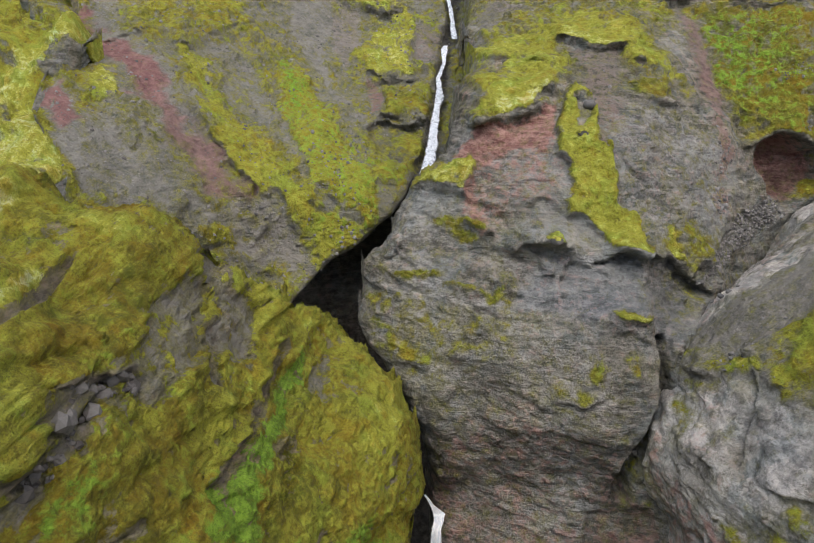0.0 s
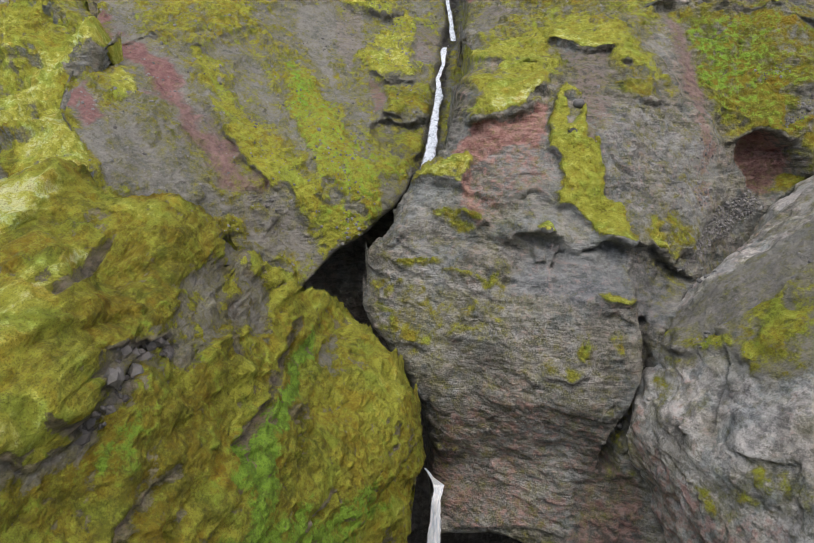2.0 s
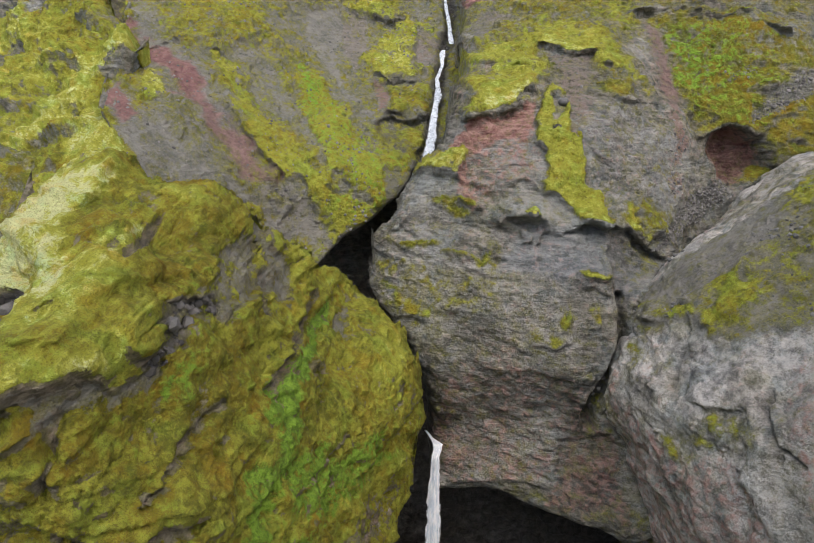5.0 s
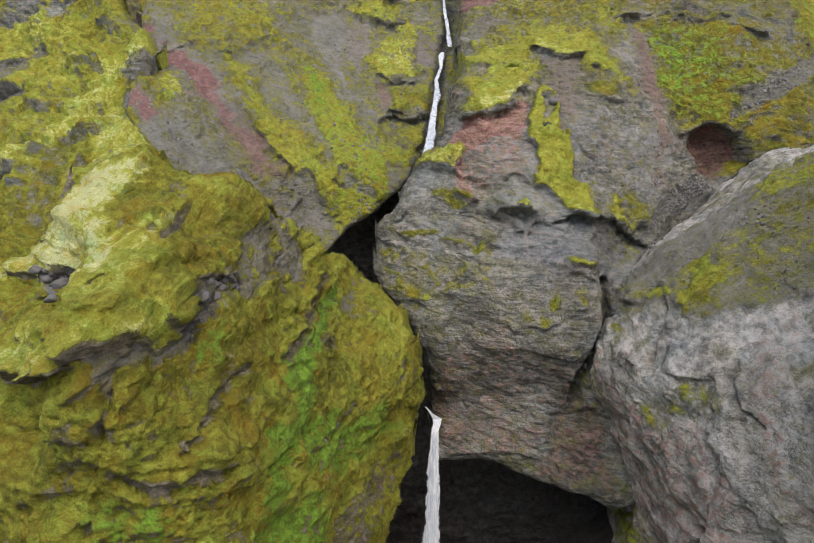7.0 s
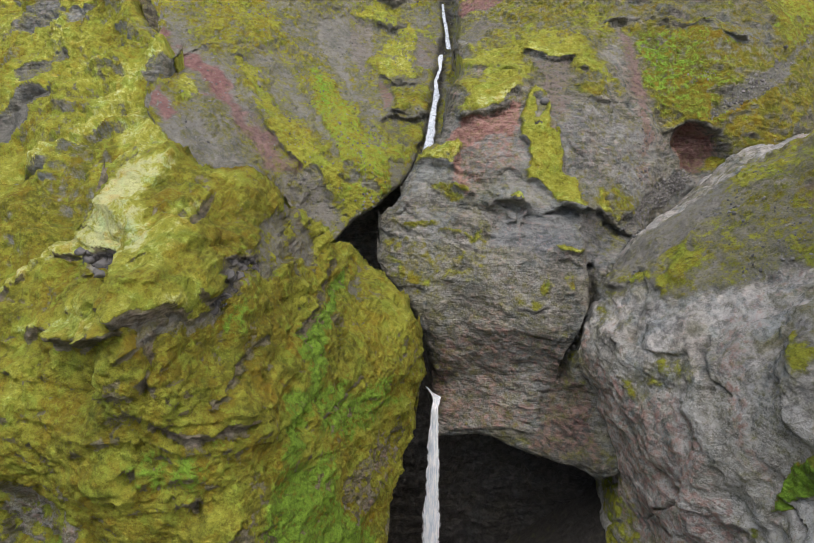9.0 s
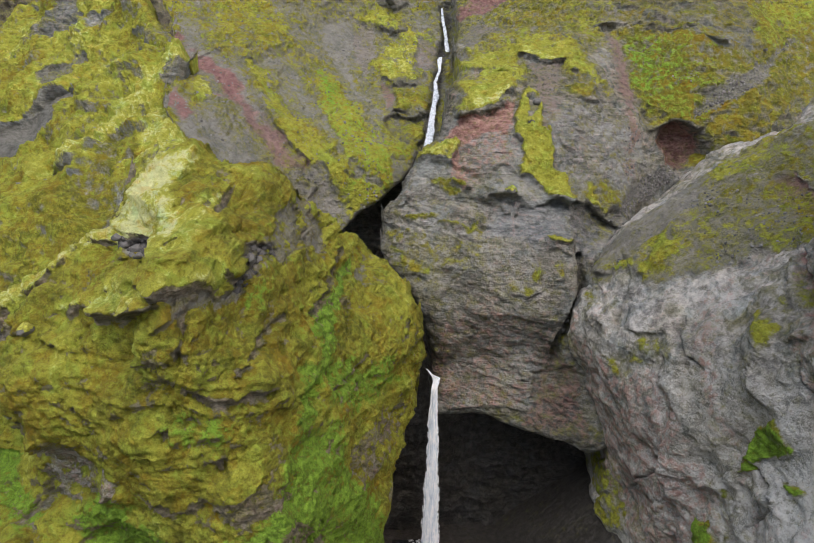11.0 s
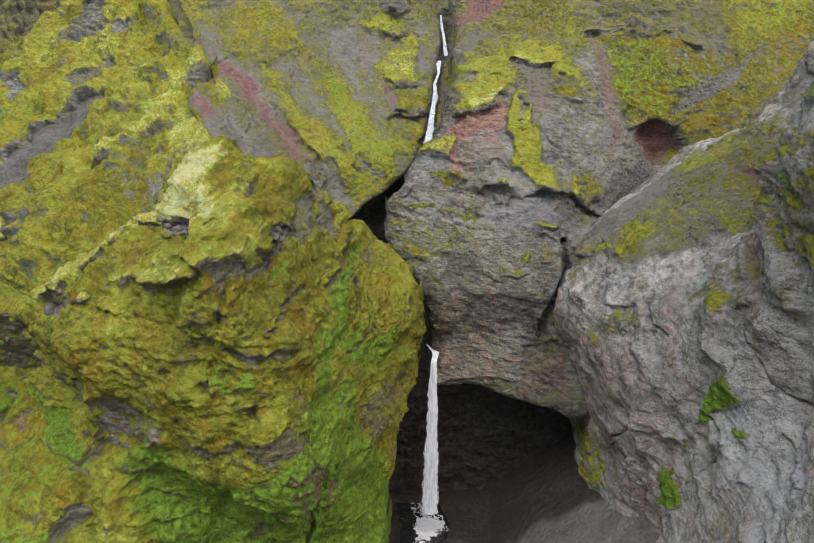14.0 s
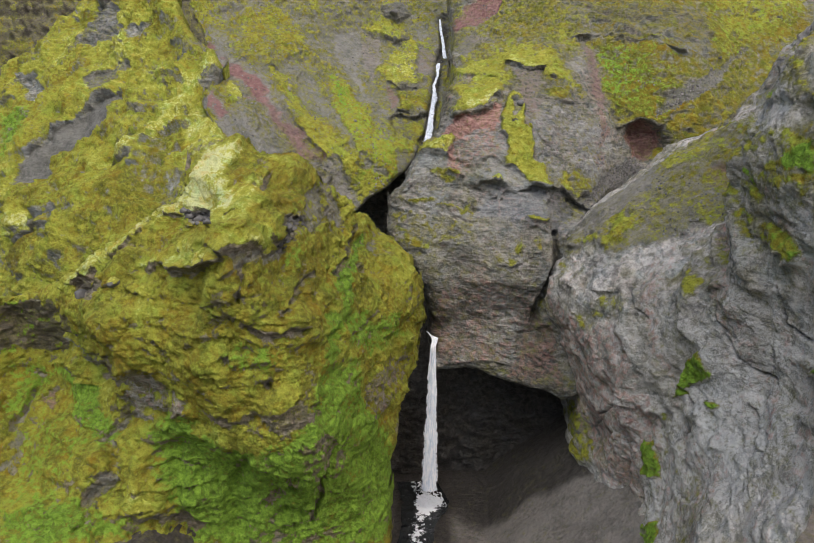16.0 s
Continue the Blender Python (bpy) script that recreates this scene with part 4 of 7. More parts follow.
ridge.cover("wet", [(-44.7, 88.2), (-40.5, 86.7), (-40.8, 88.7), (-42.8, 83.9), (-44.8, 84.3)], 0.4, 1, 0.7, 0)
ridge.cover("moss", [(-51, 97.2), (-43.9, 90.8), (-43.1, 90.9), (-45.7, 91.1)], 0.05, 1, 0.8, 0)
ridge.cover("wet", [(-51, 97.2), (-43.9, 90.8), (-43.1, 90.9), (-45.7, 91.1)], 0.45, 1, 0.8, 0)
ridge.ledge([(-61.9, 96.4), (-55.4, 96.4), (-47.1, 93.9)], 1, 2.5, 0.9)
ridge.ledge([(-82.2, 53.5), (-80.6, 57.2), (-67.3, 60.2)], 1, 2.5, 0.9)
ridge.streak("moss", [(-66.5, 61.9), (-76.6, 58.2), (-82.2, 53.5)], 1, 0.4, 1.2, 0.8)
ridge.cover("moss", [(-45.7, 68.5), (-41.8, 69.2), (-40.6, 64), (-45, 64.5)], 0.5, 2.64, 1, 0)
ridge.cover("bright moss", [(-50.4, 85.1), (-48.1, 88.7), (-43.5, 90.6), (-42.8, 91.5), (-44.1, 87.3), (-46.5, 83.3), (-46.8, 81.1)], 1.1, 2.64, 0.9, 0)
ridge.cover("moss", [(-44.9, 87.7), (-41.2, 88.4), (-40.6, 86.9), (-41.4, 85.5), (-44, 84), (-44.8, 84.8)], 0.05, 1, 0.8, 0)
ridge.cover("wet", [(-44.9, 87.7), (-41.2, 88.4), (-40.6, 86.9), (-41.4, 85.5), (-44, 84), (-44.8, 84.8)], 0.35, 1, 0.8, 0)
ridge.cover("bright moss", [(-46.8, 78.5), (-43.9, 80.4), (-38.6, 76.8), (-37.3, 75.9), (-36, 74.1), (-36.7, 72.4), (-39.4, 72.3)], 1, 2.64, 0.9, 0)
ridge.cover("bright", [(-63.1, 97.7), (-50.2, 96.8), (-43.7, 89.9), (-50.4, 85.3)], 0.55, 4.4, 1.2, 0)
ridge.ledge([(-64.4, 68.1), (-63.3, 71.4), (-57.7, 71.1)], 2.4, 2.5, 0.5)
ridge.ledge([(-53.2, 70.2), (-51.3, 70.9), (-48.5, 71.3)], 1.6, 2, 0.5)
ridge.ledge([(-51.8, 65.4), (-49.9, 66.2)], 1.4, 2, 0.5)
ridge.streak("bright", [(-64.8, 70.5), (-55.9, 71.9), (-51.5, 75.1), (-47.3, 80.4)], 1.4, 1, 1, -1.6)
ridge.cover("bright", [(-51.5, 75.1), (-44.7, 77.1), (-42.8, 73.1), (-49.4, 71.2)], 0.1, 1.2, 1, 0)
ridge.cover("moss", [(-51.2, 75.1), (-48, 76.4), (-47.9, 73.8), (-49.5, 72.6)], 0.4, 2.64, 1, 0)
ridge.cover("bright", [(-84.4, 67.7), (-64, 70.8), (-47.9, 70.7), (-42.5, 65.8), (-50.1, 60.2), (-66.5, 52.7)], 0.2, 3, 1.5, 0)
ridge.rills("bright", 48, 4.0, 3.0, 0.6, 72)
ridge.rills("moss", 48, 3.0, 4.0, 0.3, 74)
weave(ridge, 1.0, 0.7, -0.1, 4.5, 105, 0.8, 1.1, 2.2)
tagged(sheet("mossy_ridge", *ridge.places(), ridge.keep, ridge.mask, SLOPE), "steep ridge covered in bright yellow moss with grey gullies", "hillside", kind="structure")

# ---- the scree and moss slope beside the upper fall ----
backslope_bulges = [(-48, 58, 11, -3.2), (-48, 72.7, 11, -12.71), (-48, 87.3, 11, -0.4), (-48, 102, 11, 8.42), (-34, 58, 11, 0.56), (-34, 72.7, 11, -5.81), (-34, 87.3, 11, 0.55), (-34, 102, 11, 1.28), (-20, 58, 11, 7.78), (-20, 72.7, 11, -2.03), (-20, 87.3, 11, 3.26), (-20, 102, 11, 3.66), (-6, 58, 11, 3.32), (-6, 72.7, 11, -8.93), (-6, 87.3, 11, 5.32), (-6, 102, 11, 4.09), (8, 58, 11, -0.62), (8, 72.7, 11, -4.7), (8, 87.3, 11, -0.31), (8, 102, 11, -5.15)]
backslope_outline = [(-60, 140), (60, 140), (60, 62), (3.6, 64.8), (1.1, 70.8), (-2.2, 66.7), (-5.7, 63.4), (-9.8, 61.1), (-12.3, 58.6), (-18, 52), (-34, 56), (-38, 76), (-42, 80), (-44, 84), (-47, 90), (-50, 97), (-56, 108)]
backslope = Form([(-62, 24, 0.19)], [(46, 122, 0.19)], (22.806, 0.551, 1.102), backslope_bulges, backslope_outline, 1.5)
base(backslope, 0.4, 0.3, 0.25, scree=0.8)
backslope.cover("red", [(-47, 89.3), (-48.2, 95.3), (-43.2, 91.4), (-40.1, 90.1), (-37.2, 88.3), (-33.7, 84.7), (-31.4, 82.2), (-26.8, 77.5), (-23.7, 74.4), (-25, 74.2), (-29, 78.3), (-32.6, 81.2), (-37.9, 85.8), (-43.7, 90.3)], 1.05, 1.5, 1.2, 0)
backslope.cover("moss", [(-47, 89.3), (-48.2, 95.3), (-43.2, 91.4), (-40.1, 90.1), (-37.2, 88.3), (-33.7, 84.7), (-31.4, 82.2), (-26.8, 77.5), (-23.7, 74.4), (-25, 74.2), (-29, 78.3), (-32.6, 81.2), (-37.9, 85.8), (-43.7, 90.3)], 0, 1.5, 1.5, 0)
backslope.cover("scree", [(-47, 89.3), (-48.2, 95.3), (-43.2, 91.4), (-40.1, 90.1), (-37.2, 88.3), (-33.7, 84.7), (-31.4, 82.2), (-26.8, 77.5), (-23.7, 74.4), (-25, 74.2), (-29, 78.3), (-32.6, 81.2), (-37.9, 85.8), (-43.7, 90.3)], 1, 1.2, 1, 0)
backslope.cover("red", [(-34, 84.1), (-29.3, 81.3), (-23.9, 75.3), (-22.3, 71.9), (-17.8, 69.1), (-20.2, 68.1), (-24.7, 70.3), (-28.9, 76.1)], 0.65, 2, 1.2, 0)
backslope.cover("moss", [(-34, 84.1), (-29.3, 81.3), (-23.9, 75.3), (-22.3, 71.9), (-17.8, 69.1), (-20.2, 68.1), (-24.7, 70.3), (-28.9, 76.1)], 0.08, 1.5, 1.2, 0)
backslope.cover("scree", [(-34, 84.1), (-29.3, 81.3), (-23.9, 75.3), (-22.3, 71.9), (-17.8, 69.1), (-20.2, 68.1), (-24.7, 70.3), (-28.9, 76.1)], 0.95, 1.5, 1.2, 0)
backslope.cover("red", [(-42.7, 81.3), (-42.4, 84), (-38.8, 80.7), (-36.2, 78.9), (-38.2, 78.6), (-40.2, 79.9), (-41.4, 79.8)], 0.85, 1, 1, 0)
backslope.cover("moss", [(-42.7, 81.3), (-42.4, 84), (-38.8, 80.7), (-36.2, 78.9), (-38.2, 78.6), (-40.2, 79.9), (-41.4, 79.8)], 0, 1, 1, 0)
backslope.cover("scree", [(-39.1, 77.3), (-35.6, 79.1), (-31.3, 76.6), (-27.1, 72.4), (-23.3, 67.3), (-20.5, 63.7), (-24.7, 66.1), (-27.4, 68.8), (-29.4, 70.4), (-33.4, 72.2), (-35.3, 73.8)], 1, 1.5, 1, 0)
backslope.cover("moss", [(-39.1, 77.3), (-35.6, 79.1), (-31.3, 76.6), (-27.1, 72.4), (-23.3, 67.3), (-20.5, 63.7), (-24.7, 66.1), (-27.4, 68.8), (-29.4, 70.4), (-33.4, 72.2), (-35.3, 73.8)], 0.12, 1.5, 1, 0)
backslope.cover("blue", [(-39.1, 77.3), (-35.6, 79.1), (-31.3, 76.6), (-27.1, 72.4), (-23.3, 67.3), (-20.5, 63.7), (-24.7, 66.1), (-27.4, 68.8), (-29.4, 70.4), (-33.4, 72.2), (-35.3, 73.8)], 0.6, 1.5, 1, 0)
backslope.cover("scree", [(-24.6, 68.6), (-17.8, 68.1), (-15, 65.9), (-11.6, 61.2), (-12.8, 58.2), (-17.7, 60.3), (-21.7, 64)], 1, 1.2, 1, 0)
backslope.cover("moss", [(-24.6, 68.6), (-17.8, 68.1), (-15, 65.9), (-11.6, 61.2), (-12.8, 58.2), (-17.7, 60.3), (-21.7, 64)], 0.12, 1.2, 1, 0)
backslope.cover("red", [(-24.6, 68.6), (-17.8, 68.1), (-15, 65.9), (-11.6, 61.2), (-12.8, 58.2), (-17.7, 60.3), (-21.7, 64)], 0.2, 1.2, 1, 0)
backslope.cover("blue", [(-24.6, 68.6), (-17.8, 68.1), (-15, 65.9), (-11.6, 61.2), (-12.8, 58.2), (-17.7, 60.3), (-21.7, 64)], 0.4, 1.2, 1, 0)
backslope.cover("moss", [(-25.5, 67.3), (-22.8, 66.6), (-21.6, 63.9), (-24.5, 64.9)], 0.75, 0.8, 0.9, 0)
backslope.cover("moss bright", [(-40.2, 84.8), (-40, 86.6), (-35.5, 82.9), (-36.8, 82.2)], 0.85, 0.9, 0.9, 0)
backslope.cover("moss", [(-40.9, 83.8), (-39.2, 84.7), (-36.9, 81.8), (-39.2, 81.8)], 0.6, 0.9, 1, 0)
backslope.cover("moss", [(-36.9, 81.8), (-33, 81.1), (-30.7, 77.1), (-34.8, 79)], 0.35, 3.3, 1.2, 0)
backslope.cover("moss", [(-43.7, 96.4), (-27, 98.6), (-28.1, 93), (-30.7, 90.8), (-35.6, 92.2), (-39.6, 92.1)], 0.75, 3.3, 1.2, 0)
backslope.ledge([(-42.3, 90.2), (-40.2, 91.7), (-38, 93.2)], 1.4, 2, 0.9)
backslope.ledge([(-35.4, 90.4), (-31.2, 90.6), (-29.8, 91.9), (-27.6, 94)], 1.2, 2, 0.9)
backslope.cover("moss", [(-34.6, 90.3), (-29.7, 88.2), (-25.9, 84.8), (-22.3, 78.5), (-15.6, 73.8), (-13.1, 68.8), (-12.3, 64), (-16.6, 69), (-20.5, 69.7), (-21.9, 72.3), (-24, 76.4), (-27.4, 82.2), (-31.7, 85.7)], 0.92, 3.3, 1.2, 0)
backslope.cover("bright", [(-34.6, 90.3), (-29.7, 88.2), (-25.9, 84.8), (-22.3, 78.5), (-15.6, 73.8), (-13.1, 68.8), (-12.3, 64), (-16.6, 69), (-20.5, 69.7), (-21.9, 72.3), (-24, 76.4), (-27.4, 82.2), (-31.7, 85.7)], 0.5, 3.3, 1.2, 0)
# step below the moss band, with a shade line in its colour
backslope.streak("wet", [(-28.2, 80.7), (-26, 77.6), (-23, 73.3), (-19.7, 69.3)], 0.4, 0.3, 0.6, 0.8)
backslope.cover("moss", [(-27.3, 86.5), (-18.3, 80.1), (-15.7, 74.6), (-19, 77.8), (-25.4, 83.3)], 0.35, 2.64, 1, 0)
backslope.cover("moss", [(-20.8, 89.7), (-17, 86.4), (-11.1, 79.7), (-6, 75.6), (0.5, 72), (-3.1, 66.1), (-8.4, 63.8), (-11.8, 65.8), (-13.5, 72), (-18.9, 79.9)], 0.84, 3.3, 1.2, 0)
backslope.cover("green", [(-20.8, 89.7), (-17, 86.4), (-11.1, 79.7), (-6, 75.6), (0.5, 72), (-3.1, 66.1), (-8.4, 63.8), (-11.8, 65.8), (-13.5, 72), (-18.9, 79.9)], 0.28, 1.5, 1.2, 0)
backslope.cover("bright", [(-20.8, 89.7), (-17, 86.4), (-11.1, 79.7), (-6, 75.6), (0.5, 72), (-3.1, 66.1), (-8.4, 63.8), (-11.8, 65.8), (-13.5, 72), (-18.9, 79.9)], 0.45, 3.3, 1.2, 0)
backslope.cover("green", [(-20.4, 88.1), (-17.2, 84.4), (-15.6, 80.3), (-18.4, 83.7)], 0.7, 2.2, 1, 0)
backslope.streak("moss", [(-14.7, 71.7), (-9.8, 67.8), (-5.7, 65.9)], 0.8, 0.3, 1, 0)
backslope.streak("moss", [(-20.5, 83.9), (-16.1, 76.2), (-13.5, 72.1)], 0.7, 0.25, 1, 0)
backslope.streak("moss", [(-24.2, 87), (-19.6, 80.1)], 0.7, 0.25, 1, 0)
backslope.cover("scree", [(-20.9, 99.4), (-13.8, 101.2), (-13.4, 94.5), (-15, 89.3), (-11.7, 84.4), (-6.1, 78.8), (-7.8, 78.6), (-13.7, 85.6), (-16.8, 89), (-19.6, 93.9)], 1, 1, 0.8, 0)
backslope.cover("moss", [(-20.9, 99.4), (-13.8, 101.2), (-13.4, 94.5), (-15, 89.3), (-11.7, 84.4), (-6.1, 78.8), (-7.8, 78.6), (-13.7, 85.6), (-16.8, 89), (-19.6, 93.9)], 0, 1, 0.8, 0)
backslope.cover("pale", [(-20.9, 99.4), (-13.8, 101.2), (-13.4, 94.5), (-15, 89.3), (-11.7, 84.4), (-6.1, 78.8), (-7.8, 78.6), (-13.7, 85.6), (-16.8, 89), (-19.6, 93.9)], 0.5, 1, 0.8, 0)
backslope.cover("blue", [(-20.9, 99.4), (-13.8, 101.2), (-13.4, 94.5), (-15, 89.3), (-11.7, 84.4), (-6.1, 78.8), (-7.8, 78.6), (-13.7, 85.6), (-16.8, 89), (-19.6, 93.9)], 0.5, 1, 0.8, 0)
backslope.cover("red", [(-13.8, 101.2), (-9.1, 99.6), (-8.4, 91.1), (-10.7, 86.5), (-13.2, 91.9)], 0.28, 1, 1, 0)
backslope.cover("moss", [(-13.8, 101.2), (-9.1, 99.6), (-8.4, 91.1), (-10.7, 86.5), (-13.2, 91.9)], 0.05, 1, 1, 0)
backslope.cover("scree", [(-13.8, 101.2), (-9.1, 99.6), (-8.4, 91.1), (-10.7, 86.5), (-13.2, 91.9)], 1, 1, 1, 0)
backslope.streak("pale", [(-14.8, 87.4), (-11, 84.3), (-7.3, 79.8)], 0.7, 1, 0.6, -0.5)
backslope.cover("red", [(-6.8, 86), (-4, 85.5), (-3.7, 80.5), (-5.4, 79.6)], 0.6, 0.8, 0.8, 0)
backslope.cover("moss", [(-6.8, 86), (-4, 85.5), (-3.7, 80.5), (-5.4, 79.6)], 0.05, 0.8, 0.8, 0)
backslope.cover("moss bright", [(-7.7, 89.7), (-5.7, 93.1), (-2.3, 95.2), (1.5, 94), (1.4, 89.4), (-0.4, 86.4), (-4.6, 86.4), (-7.7, 88)], 0.85, 4.84, 1.8, -1.6)
backslope.ledge([(-7.3, 87.7), (-3.7, 86), (1.4, 85.9)], 1.8, 2, 0.5)
backslope.cover("moss", [(-4.7, 86.4), (1.4, 86.6), (0.9, 83.6), (-2.8, 85.1)], 0, 0.8, 0.6, 0)
backslope.cover("wet", [(-4.7, 86.4), (1.4, 86.6), (0.9, 83.6), (-2.8, 85.1)], 0.4, 0.8, 0.6, 0)
backslope.cover("moss", [(-3.7, 83.8), (1.2, 82.5), (3, 80), (-2.7, 80.3)], 0.85, 0.9, 0.8, -0.6)
backslope.ledge([(-6.3, 78.1), (-3.4, 80.2), (3.1, 79.6)], 1.8, 2, 0.5)
backslope.cover("moss", [(-5.9, 77.5), (-4.9, 78.4), (2.5, 78.5), (2.4, 71.7), (-0.4, 73), (-3.9, 75)], 0.4, 0.9, 0.7, 1.8)
# the hollow under the ledge has its shade as dark colour
backslope.cover("wet", [(-5.9, 77.5), (-4.9, 78.4), (2.5, 78.5), (2.4, 71.7), (-0.4, 73), (-3.9, 75)], 0.5, 0.9, 0.7, 0)
backslope.cover("moss", [(-2.1, 77), (1.7, 76.9), (1.7, 73.3)], 0.75, 0.8, 0.7, 0)
backslope.cover("moss", [(-8.2, 102.1), (-1.4, 101.9), (-0.9, 98.9), (-4.8, 98.2), (-8.1, 99.2)], 0.05, 0.8, 0.6, -1.2)
backslope.cover("wet", [(-8.2, 102.1), (-1.4, 101.9), (-0.9, 98.9), (-4.8, 98.2), (-8.1, 99.2)], 0.4, 0.8, 0.6, 0)
backslope.cover("moss bright", [(-3.3, 98.3), (1.5, 97.5), (1.5, 95.4), (-2.3, 95.5)], 0.7, 0.8, 0.7, 0)
backslope.cover("moss", [(-3.9, 71), (1.6, 71.1), (-1.4, 67.5), (-2.9, 66.1), (-4.4, 68.1)], 0.2, 1, 0.8, 0)
backslope.cover("wet", [(-3.9, 71), (1.6, 71.1), (-1.4, 67.5), (-2.9, 66.1), (-4.4, 68.1)], 0.25, 1, 0.8, 0)
backslope.streak("wet", [(8.9, 104.2), (8.3, 95), (6.4, 88.3), (5.3, 82.5), (3.8, 77.2), (2, 68.5)], 1.6, 0.9, 0.6, 1.6)
backslope.streak("moss", [(8.9, 104.2), (8.3, 95), (6.4, 88.3), (5.3, 82.5), (3.8, 77.2), (2, 68.5)], 1.4, 0.05, 0.6, 0)
backslope.cover("red", [(1.5, 96.4), (6.2, 93.5), (5.9, 87.6), (1.4, 89.4)], 0.35, 0.9, 0.8, 0)
backslope.cover("moss", [(1.5, 96.4), (6.2, 93.5), (5.9, 87.6), (1.4, 89.4)], 0.05, 0.9, 0.8, 0)
backslope.cover("moss bright", [(-13.1, 101.4), (-7.8, 103.8), (-2.1, 99.8), (-3.5, 98.2), (-10.4, 100)], 0.7, 2.64, 0.8, -1)
backslope.cover("moss", [(-8.6, 108), (-2.7, 108.4), (-0.6, 105.5), (-3.5, 103.7), (-7.8, 105)], 0, 1, 0.5, -1.4)
backslope.cover("wet", [(-8.6, 108), (-2.7, 108.4), (-0.6, 105.5), (-3.5, 103.7), (-7.8, 105)], 0.35, 1, 0.5, 0)
backslope.cover("moss", [(-46.1, 103.3), (-31.7, 105.5), (-28.5, 95.7), (-31.9, 91.6), (-40.7, 95.6)], 0.72, 4.4, 1.2, 0)
backslope.ledge([(-41.5, 92.6), (-36.4, 92.2), (-31.3, 91.2)], 1.2, 2.5, 0.9)
backslope.rills("moss", -52, 1.8, 8.0, 0.4, 61)
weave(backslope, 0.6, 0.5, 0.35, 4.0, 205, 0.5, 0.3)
tagged(sheet("scree_slope", *backslope.places(), backslope.keep, backslope.mask, SLOPE), "steep slope of red and grey scree streaked with moss", "hillside", kind="structure")

# ---- the layered bluff between the two streams ----
bluff_bulges = [(2, 30, 11, 6.77), (2, 43.6, 11, 0.84), (2, 57.2, 11, -6.1), (2, 70.8, 11, -3.54), (2, 84.4, 11, -6.05), (2, 98, 11, 6.1), (16, 30, 11, 4.27), (16, 43.6, 11, -2.2), (16, 57.2, 11, -6.59), (16, 70.8, 11, 1.15), (16, 84.4, 11, -12.48), (16, 98, 11, 11.04), (30, 30, 11, -0.3), (30, 43.6, 11, -1.92), (30, 57.2, 11, -8.65), (30, 70.8, 11, -6.36), (30, 84.4, 11, -6.39), (30, 98, 11, -4.82), (44, 30, 11, -0.73), (44, 43.6, 11, 0.96), (44, 57.2, 11, 4.65), (44, 70.8, 11, -0.9), (44, 84.4, 11, 2.03), (44, 98, 11, -1.55)]
bluff_bulges += [(58, 43.6, 11, 1.57), (58, 57.2, 11, 6.34), (58, 70.8, 11, -3.17), (58, 84.4, 11, -8.39), (58, 98, 11, -5.95), (72, 43.6, 11, 0.3), (72, 57.2, 11, 0.99), (72, 70.8, 11, -1.43), (72, 84.4, 11, -0.7), (72, 98, 11, 0.96)]
bluff_outline = [(10, 140), (10, 108), (10.8, 97.7), (9.2, 92), (9.7, 87.4), (7.1, 83.4), (6.4, 78.9), (4.1, 75), (1, 71.4), (-1.7, 68.5), (-2.4, 66.1), (-5.6, 63.1), (-5.7, 59.9), (-6.2, 56.7), (-3.1, 52.6), (0.2, 47.1), (2.4, 42.6), (3.2, 36.8), (3.5, 28.3), (10.1, 29.2), (15.9, 27.9), (23.4, 27), (28.1, 25.9), (40, 30), (140, 30), (140, 140)]
bluff = Form([(-6, 50, 0.16), (50, 102, 0.3)], [(20, 122, 0.17)], (35.431, 0.014, 0.806), bluff_bulges, bluff_outline, 3)
base(bluff, 0.0, 0.2)
bluff.cover("moss", [(39, 107.8), (100.7, 106.7), (100, 90.2), (68.2, 75.1), (55.7, 68.5), (45.1, 78.1), (41, 89)], 0.6, 8.8, 1.5, 0)
bluff.cover("moss", [(10.5, 110.6), (39, 107.8), (40.3, 92.3), (28.9, 85.8), (11.5, 84.8)], 0.5, 8.8, 1.5, 0)
bluff.cover("moss", [(8.5, 86.5), (11.8, 91), (18.8, 90.9), (22.7, 94.2), (30, 92.5), (33.8, 86.4), (35.9, 83.4), (29.2, 86.2), (25.1, 89.3), (20.3, 89.9), (20.6, 86.3), (18.1, 82.4), (13.6, 81.3), (12.2, 79.3), (7.9, 78.7), (9.7, 82)], 0.85, 3.3, 1.2, 0)
bluff.cover("bright", [(8.5, 86.5), (11.8, 91), (18.8, 90.9), (22.7, 94.2), (30, 92.5), (33.8, 86.4), (35.9, 83.4), (29.2, 86.2), (25.1, 89.3), (20.3, 89.9), (20.6, 86.3), (18.1, 82.4), (13.6, 81.3), (12.2, 79.3), (7.9, 78.7), (9.7, 82)], 0.6, 3.3, 1.2, 0)
bluff.cover("bright moss", [(10, 80.7), (17.2, 83.1), (16.8, 82.2), (11, 79.3)], 1.2, 0.8, 0.9, -0.5)
bluff.cover("bright moss", [(21.3, 91.1), (27.1, 89.3), (29.5, 87), (25, 88.5), (20.8, 90)], 1, 0.8, 0.9, -0.5)
